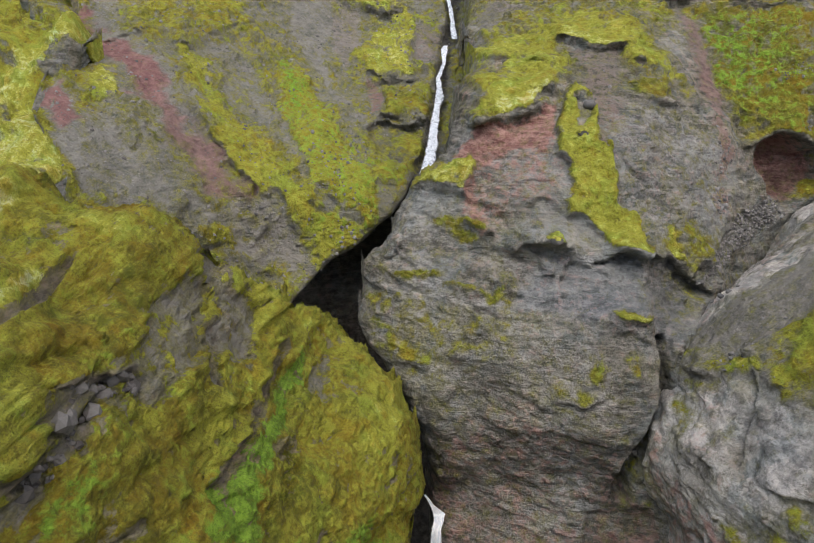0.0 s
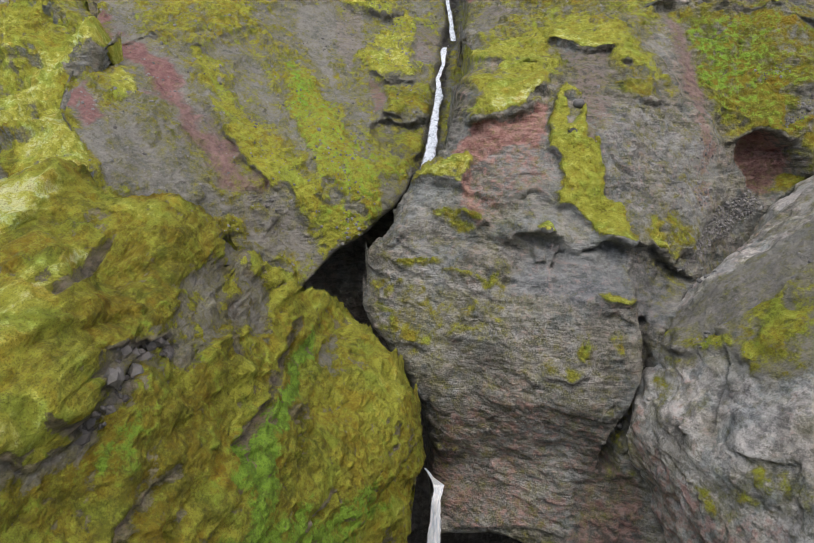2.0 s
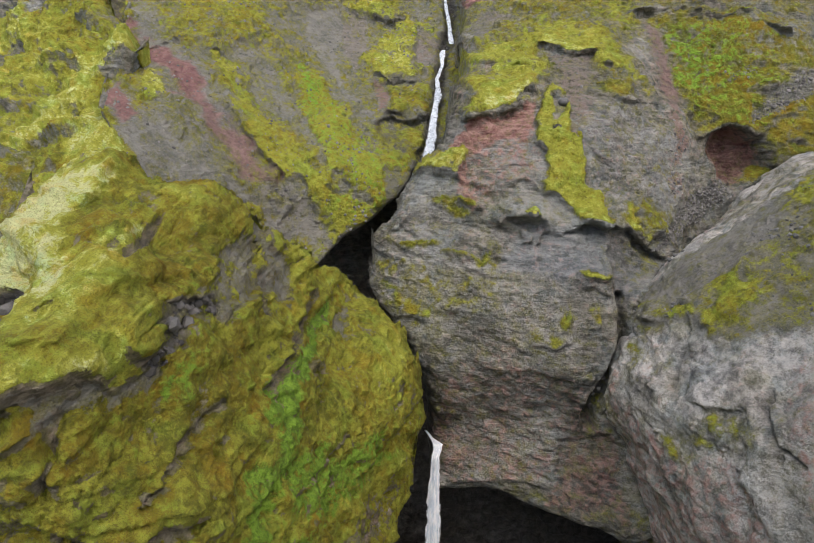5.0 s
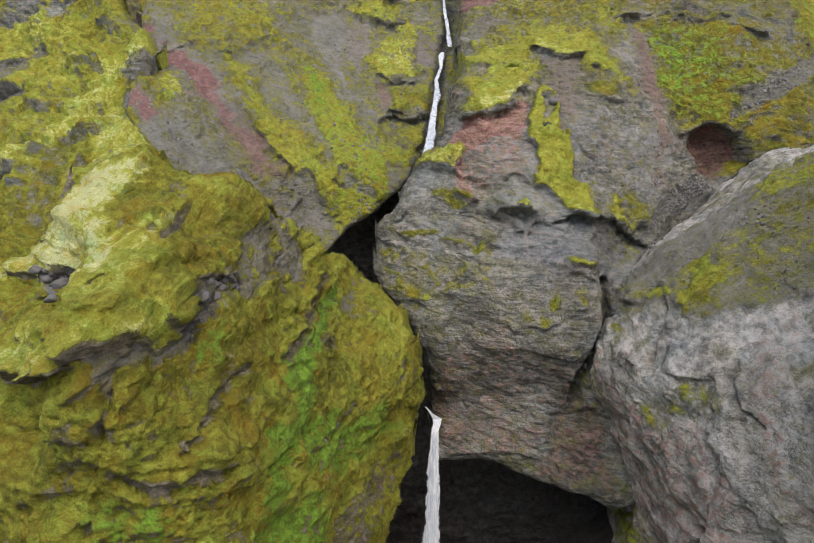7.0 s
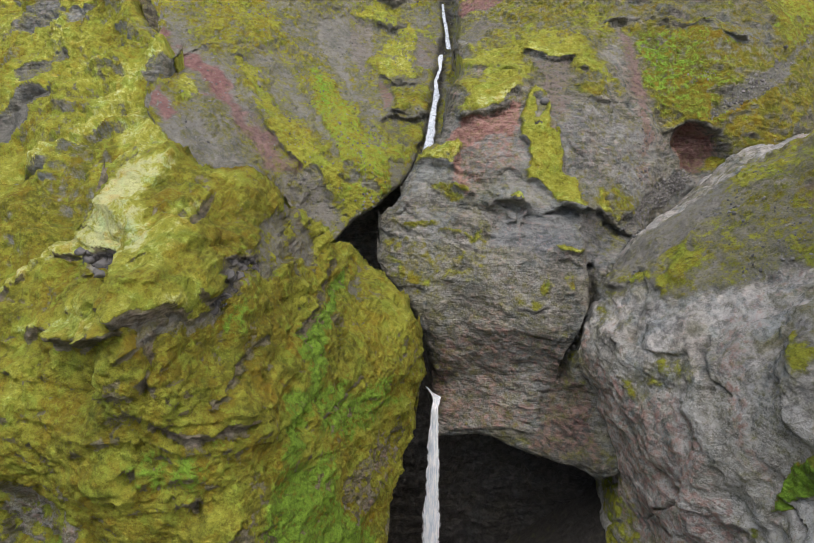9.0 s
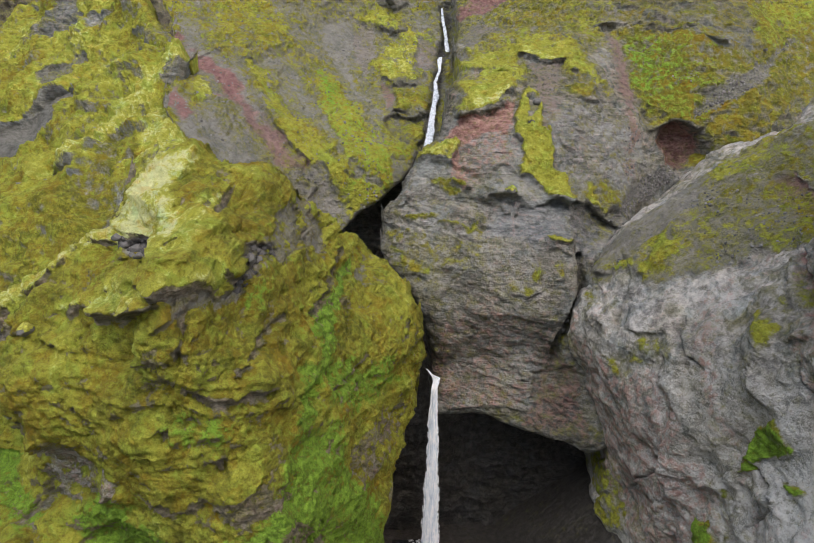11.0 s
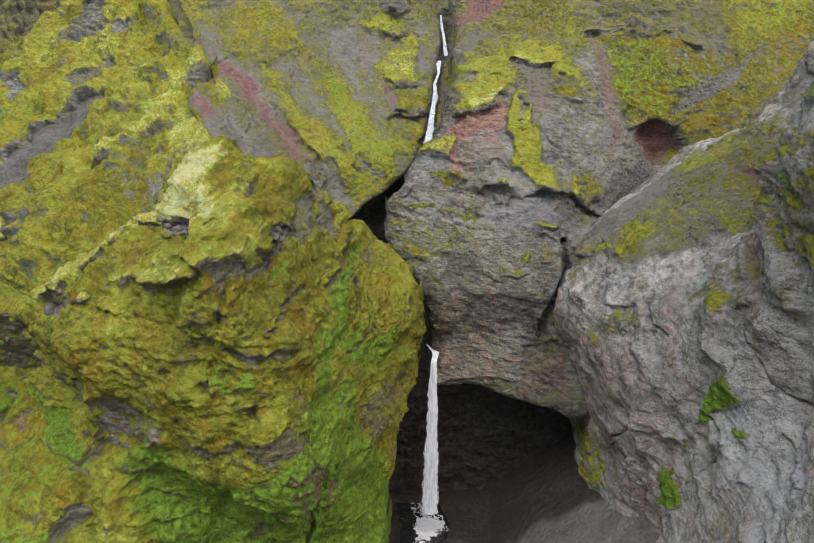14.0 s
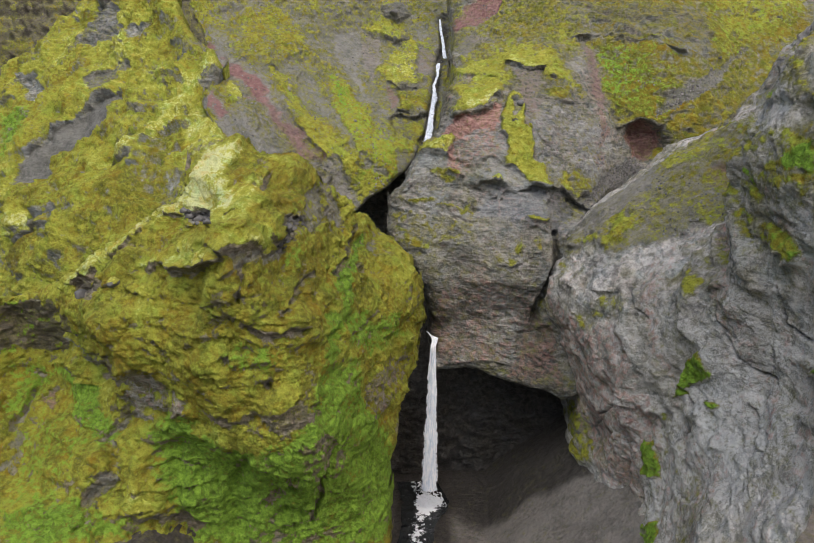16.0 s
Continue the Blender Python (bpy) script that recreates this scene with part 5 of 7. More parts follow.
bluff.ledge([(20.4, 90.2), (23.9, 89.1), (27.9, 87.7), (30.3, 86.2)], 2.34, 2.2, 0.6)
bluff.ledge([(7.7, 78.7), (11.5, 79), (13.9, 80.3), (16.7, 82), (18.6, 83)], 2.34, 2.2, 0.6)
bluff.ledge([(10.9, 86.4), (14.7, 85.9), (18.4, 86.3)], 1.17, 1.8, 0.9)
bluff.ledge([(9.2, 91.7), (11.5, 89.7), (15.5, 89.1)], 1.17, 1.8, 0.9)
bluff.cover("scree", [(11.8, 91), (20.8, 97.1), (14.9, 97.6), (9.9, 95.1)], 0.9, 1.2, 1, 0)
bluff.cover("moss", [(11.8, 91), (20.8, 97.1), (14.9, 97.6), (9.9, 95.1)], 0.15, 1.2, 1, 0)
bluff.cover("red", [(11.8, 91), (20.8, 97.1), (14.9, 97.6), (9.9, 95.1)], 0.2, 1.2, 1, 0)
bluff.cover("moss", [(8.9, 86.7), (13.5, 86.1), (11.7, 84.1), (8, 83.1)], 0.3, 1, 1, 0)
bluff.cover("red", [(8.8, 92.9), (13.5, 86.1), (11.7, 84.1), (6.6, 81.4)], 0.25, 1, 1, 0)
bluff.cover("red", [(8.7, 78.2), (13.3, 79.2), (18, 82), (17.5, 78.9), (16.5, 75.7), (11.8, 75), (7.2, 74), (5.2, 75.5)], 1.05, 0.9, 0.9, 0)
bluff.cover("moss", [(8.7, 78.2), (13.3, 79.2), (18, 82), (17.5, 78.9), (16.5, 75.7), (11.8, 75), (7.2, 74), (5.2, 75.5)], 0, 0.9, 0.9, 0)
bluff.cover("red", [(7.2, 74.1), (11.8, 75.1), (16.5, 75.7), (17.4, 73.5), (17, 70.1), (12.5, 69.4), (8.3, 67.7), (5.9, 69.7)], 0.42, 1.5, 1, 0)
bluff.cover("pale", [(7.2, 74.1), (11.8, 75.1), (16.5, 75.7), (17.4, 73.5), (17, 70.1), (12.5, 69.4), (8.3, 67.7), (5.9, 69.7)], 0.35, 1.5, 1, 0)
bluff.cover("moss", [(7.2, 74.1), (11.8, 75.1), (16.5, 75.7), (17.4, 73.5), (17, 70.1), (12.5, 69.4), (8.3, 67.7), (5.9, 69.7)], 0.03, 1.2, 1, 0)
bluff.streak("red", [(7.2, 74.1), (7.2, 70.7), (7.8, 68.1)], 0.9, 0.8, 0.8, 0)
bluff.cover("moss", [(19.9, 82.8), (22.8, 83.3), (22.1, 79.1), (24.1, 75.8), (23, 70.8), (25.4, 68.9), (24.9, 66.3), (25.5, 64.8), (24.6, 64.6), (22.2, 66), (20.5, 68.3), (17.6, 69), (18.3, 71.7), (18.3, 74.5), (17.1, 75.8), (17.9, 79.2)], 1.05, 0.8, 0.7, -0.7)
bluff.cover("bright", [(19.9, 82.8), (22.8, 83.3), (22.1, 79.1), (24.1, 75.8), (23, 70.8), (25.4, 68.9), (24.9, 66.3), (25.5, 64.8), (24.6, 64.6), (22.2, 66), (20.5, 68.3), (17.6, 69), (18.3, 71.7), (18.3, 74.5), (17.1, 75.8), (17.9, 79.2)], 0.6, 0.8, 0.7, 0)
bluff.cover("red scree", [(19.9, 82.8), (22.8, 83.3), (22.1, 79.1), (24.1, 75.8), (23, 70.8), (25.4, 68.9), (24.9, 66.3), (25.5, 64.8), (24.6, 64.6), (22.2, 66), (20.5, 68.3), (17.6, 69), (18.3, 71.7), (18.3, 74.5), (17.1, 75.8), (17.9, 79.2)], 0, 0.8, 0.7, 0)
bluff.cover("moss", [(20.1, 81.8), (22, 82.6), (21.5, 79.6), (19.7, 76.9)], 0.15, 0.7, 0.7, 0.4)
bluff.cover("moss", [(21, 81.9), (22.9, 82.3), (22.5, 81), (21.2, 80.6)], 0.1, 0.6, 0.5, -0.6)
bluff.cover("blue", [(21, 81.9), (22.9, 82.3), (22.5, 81), (21.2, 80.6)], 0.8, 0.6, 0.5, 0)
bluff.cover("moss", [(19.4, 78.2), (20.6, 78.5), (20.6, 77.2), (19.3, 77)], 0.6, 0.6, 0.5, -0.5)
bluff.cover("moss bright", [(0.9, 70.7), (4.1, 74.3), (7.5, 74.9), (7.5, 72.6), (6.5, 71.5), (3.4, 71.9)], 0.95, 0.9, 0.7, -0.5)
bluff.ledge([(0.9, 70.6), (3.4, 71.7), (6.9, 71.5)], 1.56, 1.8, 0.5)
bluff.cover("moss", [(22, 88.9), (27.3, 87.5), (26.3, 82.4), (23.2, 76.2), (22.2, 77.4), (22.5, 84.4)], 0.05, 1, 1, 0)
bluff.cover("red", [(22, 88.9), (27.3, 87.5), (26.3, 82.4), (23.2, 76.2), (22.2, 77.4), (22.5, 84.4)], 0.35, 1, 1, 0)
bluff.cover("scree", [(22, 88.9), (27.3, 87.5), (26.3, 82.4), (23.2, 76.2), (22.2, 77.4), (22.5, 84.4)], 0.6, 1, 1, 0)
bluff.cover("moss", [(27.4, 83.8), (32, 83.9), (34.4, 83.2), (31.5, 81.1), (27.8, 81.5)], 0.62, 0.9, 0.9, -0.4)
bluff.ledge([(26.1, 82.4), (29.1, 81.2), (33.1, 81.3)], 1.3, 1.6, 0.6)
bluff.cover("moss", [(29.2, 85.2), (34.4, 84.9), (36.6, 81.6), (36.7, 83.7)], 0.6, 2.64, 1, 0)
bluff.cover("red", [(39.2, 95), (40.9, 92.7), (41.8, 84.9), (42.1, 81.3), (39.3, 78.9), (38.4, 82.6), (38.8, 88.5)], 0.5, 1.8, 1.2, 0)
bluff.cover("scree", [(39.2, 95), (40.9, 92.7), (41.8, 84.9), (42.1, 81.3), (39.3, 78.9), (38.4, 82.6), (38.8, 88.5)], 1, 1.8, 1.2, 0)
bluff.cover("moss", [(39.2, 95), (40.9, 92.7), (41.8, 84.9), (42.1, 81.3), (39.3, 78.9), (38.4, 82.6), (38.8, 88.5)], 0, 1.5, 1.2, 0)
bluff.streak("red scree", [(39.9, 79.7), (40, 75.2), (38.6, 68.8)], 1.3, 0.45, 0.9, 0)
bluff.streak("moss", [(39.9, 79.7), (40, 75.2), (38.6, 68.8)], 1.3, 0, 0.9, 0)
bluff.cover("moss", [(41.4, 93), (48.7, 95.3), (60.3, 95.9), (54.7, 77.1), (48.4, 77.8), (45.2, 78.5), (42.3, 79), (42.2, 84.7)], 0.7, 3.3, 1.2, 0)
bluff.cover("bright", [(41.4, 93), (48.7, 95.3), (60.3, 95.9), (54.7, 77.1), (48.4, 77.8), (45.2, 78.5), (42.3, 79), (42.2, 84.7)], 0.25, 1.5, 1.2, 0)
bluff.cover("green", [(41.4, 93), (48.7, 95.3), (60.3, 95.9), (54.7, 77.1), (48.4, 77.8), (45.2, 78.5), (42.3, 79), (42.2, 84.7)], 0.25, 1.5, 1.2, 0)
bluff.cover("green", [(42, 92.4), (47.7, 91.2), (48.6, 86.6), (46, 82.7), (42.4, 85.5)], 0.65, 6.6, 1.5, 0)
bluff.cover("bright", [(45.5, 83.4), (53, 84.6), (52.4, 78.7), (46.5, 79.2)], 0.6, 4.4, 1.2, 0)
bluff.cover("moss", [(48.4, 86), (54.1, 87.8), (53.3, 84.4), (49.3, 84)], 0.35, 3.3, 1.2, 0)
bluff.cover("scree blue", [(48.4, 86), (54.1, 87.8), (53.3, 84.4), (49.3, 84)], 0.6, 1.5, 1.2, 0)
bluff.cover("moss", [(25.7, 80.5), (35.5, 81.3), (40.3, 74.6), (38.5, 64), (30.2, 65.7), (26, 70.1), (23.3, 72.9)], 0.1, 1.5, 1, 0)
bluff.cover("blue", [(25.7, 80.5), (35.5, 81.3), (40.3, 74.6), (38.5, 64), (30.2, 65.7), (26, 70.1), (23.3, 72.9)], 0.4, 1.5, 1, 0)
bluff.cover("pale", [(25.7, 80.5), (35.5, 81.3), (40.3, 74.6), (38.5, 64), (30.2, 65.7), (26, 70.1), (23.3, 72.9)], 0.4, 1.5, 1, 0)
bluff.cover("wet", [(25.2, 79.1), (32.4, 78.6), (32.5, 75.7), (26.4, 75.7)], 0.15, 1.5, 1.2, 0)
bluff.cover("moss", [(29.4, 68.3), (33.6, 68.3), (36.5, 64.5), (32.7, 62.5), (28.8, 65.7)], 0.42, 2.64, 1, 0)
bluff.streak("moss bright", [(29.8, 67.2), (30.6, 65.1), (32.3, 63.1)], 0.5, 0.85, 0.7, 0)
bluff.cover("moss", [(31.5, 66.3), (36.1, 65.1), (38.3, 61.8), (32.7, 62.6)], 0.35, 3.3, 1, 0)
bluff.ledge([(-3.3, 64.2), (0.7, 66.7), (6.5, 66.2), (12.1, 66.1), (13.6, 66.7)], 1.43, 2.2, 0.6)
bluff.ledge([(0.5, 69.4), (3.1, 69.1), (7.8, 68), (10.1, 67.6)], 1.04, 1.6, 0.6)
bluff.ledge([(9.9, 73.6), (12.7, 72.5), (16.1, 72.9)], 0.91, 1.4, 0.9)
bluff.ledge([(12.5, 69.5), (15.2, 70.5), (17.4, 69.8)], 0.91, 1.4, 0.9)
bluff.cover("moss", [(2.5, 68.6), (4.9, 69.3), (8.4, 68.2), (8, 66.3), (5.4, 66)], 0.6, 0.9, 0.9, 0)
bluff.cover("moss", [(-4.3, 62.8), (-0.3, 62.9), (3.8, 62.6), (3.6, 61.9), (-1.6, 61.8)], 0.55, 0.7, 0.8, 0)
bluff.streak("moss", [(3.7, 62.1), (8.2, 61.3), (11.8, 60.3)], 0.35, 0.42, 0.8, 0)
bluff.cover("moss", [(8.2, 61.3), (10.4, 62.4), (10.5, 60.9), (8.3, 60.3)], 0.5, 0.7, 0.7, 0)
bluff.ledge([(-5.6, 61.6), (-0.4, 61.5), (4.8, 61.5), (9.7, 59.6)], 0.65, 1.2, 0.6)
bluff.ledge([(-5.5, 58.1), (0.7, 58.2), (5.3, 56.7)], 0.65, 1.2, 0.6)
bluff.ledge([(-3, 53.2), (2.6, 54.2), (7.8, 52.7)], 0.65, 1.2, 0.6)
bluff.cover("blue", [(15.4, 65.2), (19.6, 65.7), (24.6, 65), (26.2, 61.3), (24.4, 59.9), (19.4, 59.1), (15.4, 59.8), (11.7, 59.6), (11.9, 61.7)], 0.95, 1.2, 0.8, 0)
bluff.cover("moss", [(12.1, 65.1), (24.7, 65.1), (24.4, 60), (11.7, 59.8)], -0.2, 1.2, 0.8, 0)
bluff.dent([(16.7, 64.8), (19.6, 64), (23, 65.3), (25.2, 64.2), (24.8, 60.8), (19.5, 59.9), (16, 60.3)], 1.1, 1.2)
bluff.dent([(20.2, 63.7), (22.7, 65.2), (25, 64.5), (23.1, 63.7)], 0.9, 0.5)
bluff.dent([(14.4, 65.3), (15.5, 65.3), (15.6, 63.4), (14.2, 63.3)], -0.9, 0.5)
bluff.dent([(16.4, 65), (17.3, 64.9), (17, 63), (16.3, 63.1)], -0.8, 0.5)
bluff.ledge([(12.9, 66.7), (16.2, 66.1), (20.2, 65.3), (22.6, 65.8), (25.2, 65)], 1.95, 1.8, 0.4)
bluff.cover("moss bright", [(15, 66.6), (16.3, 67.1), (16.8, 66.1), (15.9, 65.5)], 1, 0.6, 0.4, -0.4)
bluff.cover("moss bright", [(20.9, 59.8), (25.3, 59.7), (24.2, 59), (21.6, 58.8)], 0.9, 0.7, 0.6, -0.6)
bluff.cover("moss bright", [(18.3, 54.8), (19.3, 55.2), (19.4, 54.2), (18.3, 53.7)], 0.6, 2.2, 1.2, -0.3)
bluff.cover("moss", [(21.7, 55.3), (22.9, 55.5), (22.9, 54.5), (21.8, 54.5)], 0.55, 2.2, 1.2, -0.3)
bluff.ledge([(16, 53.4), (18, 53.2), (19.7, 54.1)], 1.04, 1.4, 0.6)
bluff.ledge([(15.5, 51.7), (17.4, 51.1), (19.5, 52.6)], 1.17, 1.8, 0.6)
bluff.ledge([(20.8, 58.4), (22.5, 58.6), (24.7, 57.4)], 0.91, 1.4, 0.6)
bluff.ledge([(13.5, 55.1), (14.6, 57.2), (15.7, 58.5)], 0.78, 1.2, 0.6)
bluff.ledge([(9.5, 55.1), (11.5, 54.9), (12.5, 55.5)], 0.52, 1, 0.6)
bluff.cover("blue", [(25.5, 64.2), (29.6, 64.3), (34.1, 60.4), (28.2, 57.1), (26.3, 55.8), (25.8, 57.5), (25.5, 61)], 0.7, 1.5, 0.8, 2.6)
# shade of the cleft is put into its colour, deepest along the crack
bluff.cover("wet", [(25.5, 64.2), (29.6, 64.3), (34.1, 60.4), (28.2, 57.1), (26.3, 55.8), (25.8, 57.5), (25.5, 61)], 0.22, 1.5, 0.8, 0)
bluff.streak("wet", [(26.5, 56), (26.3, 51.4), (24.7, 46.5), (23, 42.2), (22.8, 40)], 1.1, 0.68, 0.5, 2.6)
bluff.cover("moss", [(-5.7, 60.1), (11.7, 59.8), (11.5, 55.9), (0.9, 52.2), (-3.4, 53.4)], 0.2, 2, 1.2, 0)
bluff.cover("pale", [(-5.5, 61.7), (11.9, 61.7), (12.5, 56), (3.8, 51.6), (-2.5, 52.6)], 0.45, 2, 1.2, 0)
bluff.cover("pale", [(3.2, 53.7), (14.7, 58), (20.7, 55.5), (21, 46.9), (11.9, 47.7), (4.4, 48.1)], 0.6, 2, 1.2, 0)
bluff.cover("red", [(3.3, 44.3), (11.7, 49.4), (19.9, 43.6), (22.3, 34.6), (4.6, 31.4)], 0.5, 2, 1.2, 0)
bluff.cover("pale", [(3.3, 44.3), (11.7, 49.4), (19.9, 43.6), (22.3, 34.6), (4.6, 31.4)], 0.7, 2, 1.2, 0)
bluff.cover("red", [(18.5, 45.2), (21.5, 44.1), (22.6, 39.5), (20.3, 39.4), (19, 41.5)], 0.95, 0.9, 0.9, 0)
bluff.cover("red wet", [(19.5, 37.5), (25.6, 39.6), (26.4, 34.7), (19, 33.1)], 0.45, 1.5, 1, 0.8)
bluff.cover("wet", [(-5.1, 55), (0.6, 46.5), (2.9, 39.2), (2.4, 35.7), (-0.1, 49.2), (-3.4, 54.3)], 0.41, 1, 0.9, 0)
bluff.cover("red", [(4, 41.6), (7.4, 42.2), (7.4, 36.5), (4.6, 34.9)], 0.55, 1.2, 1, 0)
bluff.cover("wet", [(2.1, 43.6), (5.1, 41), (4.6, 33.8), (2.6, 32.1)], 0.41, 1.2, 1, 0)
bluff.cover("red", [(11.3, 98.7), (21.7, 103.6), (23.6, 108), (14.3, 106.5), (10, 100.5)], 0.8, 1.2, 1, 0)
bluff.cover("moss", [(11.3, 98.7), (21.7, 103.6), (23.6, 108), (14.3, 106.5), (10, 100.5)], 0, 1.2, 1, 0)
bluff.cover("scree", [(11.3, 98.7), (21.7, 103.6), (23.6, 108), (14.3, 106.5), (10, 100.5)], 0.9, 1.2, 1, 0)
bluff.cover("moss", [(21.7, 96.2), (26.8, 106.1), (35.9, 104.4), (35.6, 97.6), (29.2, 95.3)], 0.55, 3.3, 1.2, 0)
bluff.cover("moss", [(38.3, 104.5), (70.2, 102.4), (68.6, 91.7), (57.5, 92.3), (53.1, 94.5), (42.1, 95.4), (36.6, 97.4)], 0.35, 3.3, 1.2, 0)
bluff.cover("wet", [(38.3, 104.5), (70.2, 102.4), (68.6, 91.7), (57.5, 92.3), (53.1, 94.5), (42.1, 95.4), (36.6, 97.4)], 0.26, 1.5, 1.2, 0)
bluff.dent([(38.3, 102.2), (49.9, 103.3), (69.8, 101.8), (68.7, 91.9), (57.5, 92.3), (52.9, 94.5), (42, 95.1), (37, 97.2)], -1.3, 3)
bluff.dent([(46.2, 98.8), (59.5, 97.3), (69, 94.5), (59.2, 95.2), (47.7, 96.7)], -0.9, 1.6)
bluff.ledge([(36.5, 96.8), (45.5, 95.1), (54.1, 94.7)], 1.17, 2.5, 1.2)
bluff.ledge([(38.6, 100.7), (47.6, 99.7), (56.7, 99.9)], 1.17, 2.5, 1.2)
bluff.ledge([(54.8, 93.4), (61.8, 91.9), (69.9, 91.3)], 1.17, 2.5, 1.2)
bluff.cover("moss", [(72.6, 108.6), (100.7, 106.7), (88, 93.3), (71.6, 90.3), (69.1, 96.3)], 0.75, 3.3, 1.2, 0)
bluff.cover("bright", [(72.6, 108.6), (100.7, 106.7), (88, 93.3), (71.6, 90.3), (69.1, 96.3)], 0.35, 3.3, 1.2, 0)
bluff.cover("green", [(72.6, 108.6), (100.7, 106.7), (88, 93.3), (71.6, 90.3), (69.1, 96.3)], 0.2, 2, 1.2, 0)
bluff.cover("moss", [(47.1, 75.7), (49, 77.4), (52.7, 75.2), (53.5, 71.5), (50.5, 68.2), (48, 69.4), (46, 72.8)], 0, 1.2, 0.5, 0)
bluff.cover("red", [(47.1, 75.7), (49, 77.4), (52.7, 75.2), (53.5, 71.5), (50.5, 68.2), (48, 69.4), (46, 72.8)], 1, 1.6, 0.6, 0)
bluff.dent([(47.1, 75.7), (49, 77.4), (52.7, 75.2), (53.5, 71.5), (50.5, 68.2), (48, 69.4), (46, 72.8)], 4.5, 3)
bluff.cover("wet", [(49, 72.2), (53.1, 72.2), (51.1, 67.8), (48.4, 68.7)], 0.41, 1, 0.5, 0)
bluff.ledge([(43.9, 76.1), (48.8, 77.9), (53.6, 75.4)], 1.82, 2, 0.3)
bluff.cover("blue", [(40.6, 66.8), (48.6, 69.5), (49.6, 67.2), (45.1, 64.2), (34.5, 61.5), (32.5, 61.6)], 0.8, 1.2, 0.8, 0)
bluff.cover("scree", [(40.6, 66.8), (48.6, 69.5), (49.6, 67.2), (45.1, 64.2), (34.5, 61.5), (32.5, 61.6)], 1, 1.2, 0.8, 0)
bluff.cover("moss", [(40.6, 66.8), (48.6, 69.5), (49.6, 67.2), (45.1, 64.2), (34.5, 61.5), (32.5, 61.6)], 0, 1.2, 0.8, 0)
bluff.cover("scree", [(79.3, 93), (72.3, 89.9), (61.2, 85.8), (54.2, 82), (51.7, 78), (56.2, 79.5), (65.4, 84.7)], 0.85, 1.2, 1, 0)
bluff.cover("blue", [(79.3, 93), (72.3, 89.9), (61.2, 85.8), (54.2, 82), (51.7, 78), (56.2, 79.5), (65.4, 84.7)], 0.6, 1.2, 1, 0)
bluff.cover("moss", [(79.3, 93), (72.3, 89.9), (61.2, 85.8), (54.2, 82), (51.7, 78), (56.2, 79.5), (65.4, 84.7)], 0.08, 1.2, 1, 0)
bluff.cover("moss", [(45.4, 89.4), (55.7, 87.2), (54.1, 82.9), (50.3, 79), (44.2, 79.9), (41.9, 87)], 0.8, 3.3, 1.2, 0)
bluff.cover("red", [(19.6, 41.6), (25.8, 40), (27.8, 28.2), (16.3, 28.1), (19.9, 33.3)], 0.5, 1.2, 1, 0)
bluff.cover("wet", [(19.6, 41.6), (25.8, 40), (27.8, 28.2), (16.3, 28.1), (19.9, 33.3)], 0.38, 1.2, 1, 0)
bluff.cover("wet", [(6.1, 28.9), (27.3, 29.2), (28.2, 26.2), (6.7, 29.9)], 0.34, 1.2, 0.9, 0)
bluff.cover("pale", [(6, 35.9), (16.1, 36.1), (17.8, 32.3), (7, 30.3)], 0.8, 1.5, 1, 0)
bluff.cover("red", [(6, 35.9), (16.1, 36.1), (17.8, 32.3), (7, 30.3)], 0.45, 1.5, 1, 0)
bluff.ledge([(5, 30.9), (12.2, 31.6), (18.7, 31.6)], 0.91, 1.4, 0.6)
bluff.cover("red wet", [(2.7, 39.1), (7.2, 39), (5, 34.4), (2.6, 33.7)], 0.5, 1.2, 0.8, 0)
bluff.cover("red", [(5, 49.4), (21.4, 49.4), (24.7, 36.1), (8.3, 32.4), (5.2, 36.5)], 0.28, 3, 1.5, 0)
bluff.cover("pale", [(6.7, 38.5), (15.8, 38.4), (19.6, 35.2), (8.3, 32.4)], 0.75, 2, 1.2, 0)
bluff.cover("bright", [(39, 107.8), (100.7, 106.7), (100, 90.2), (68.2, 75.1), (55.7, 68.5), (45.1, 78.1), (41, 89)], -0.08, 5, 1.5, 0)
bluff.cover("bright", [(78.9, 109.3), (101.8, 109.4), (86.3, 97), (72.4, 92.7)], 0.4, 6.6, 1.5, 0)
bluff.cover("green", [(45.7, 90.7), (52.2, 91.3), (52.2, 85.1), (45.7, 83.1)], 0.4, 6.6, 1.5, 0)
bluff.rills("pale", -22, 1.2, 8.0, 0.7, 67)
bluff.rills("red", -35, 4.0, 3.0, 0.22, 68)
bluff.rills("blue", -10, 4.0, 3.0, 0.5, 69)
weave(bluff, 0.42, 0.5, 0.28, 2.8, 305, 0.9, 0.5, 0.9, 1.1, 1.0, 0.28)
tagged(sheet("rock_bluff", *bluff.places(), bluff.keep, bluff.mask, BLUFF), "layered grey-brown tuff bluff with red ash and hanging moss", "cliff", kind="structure")

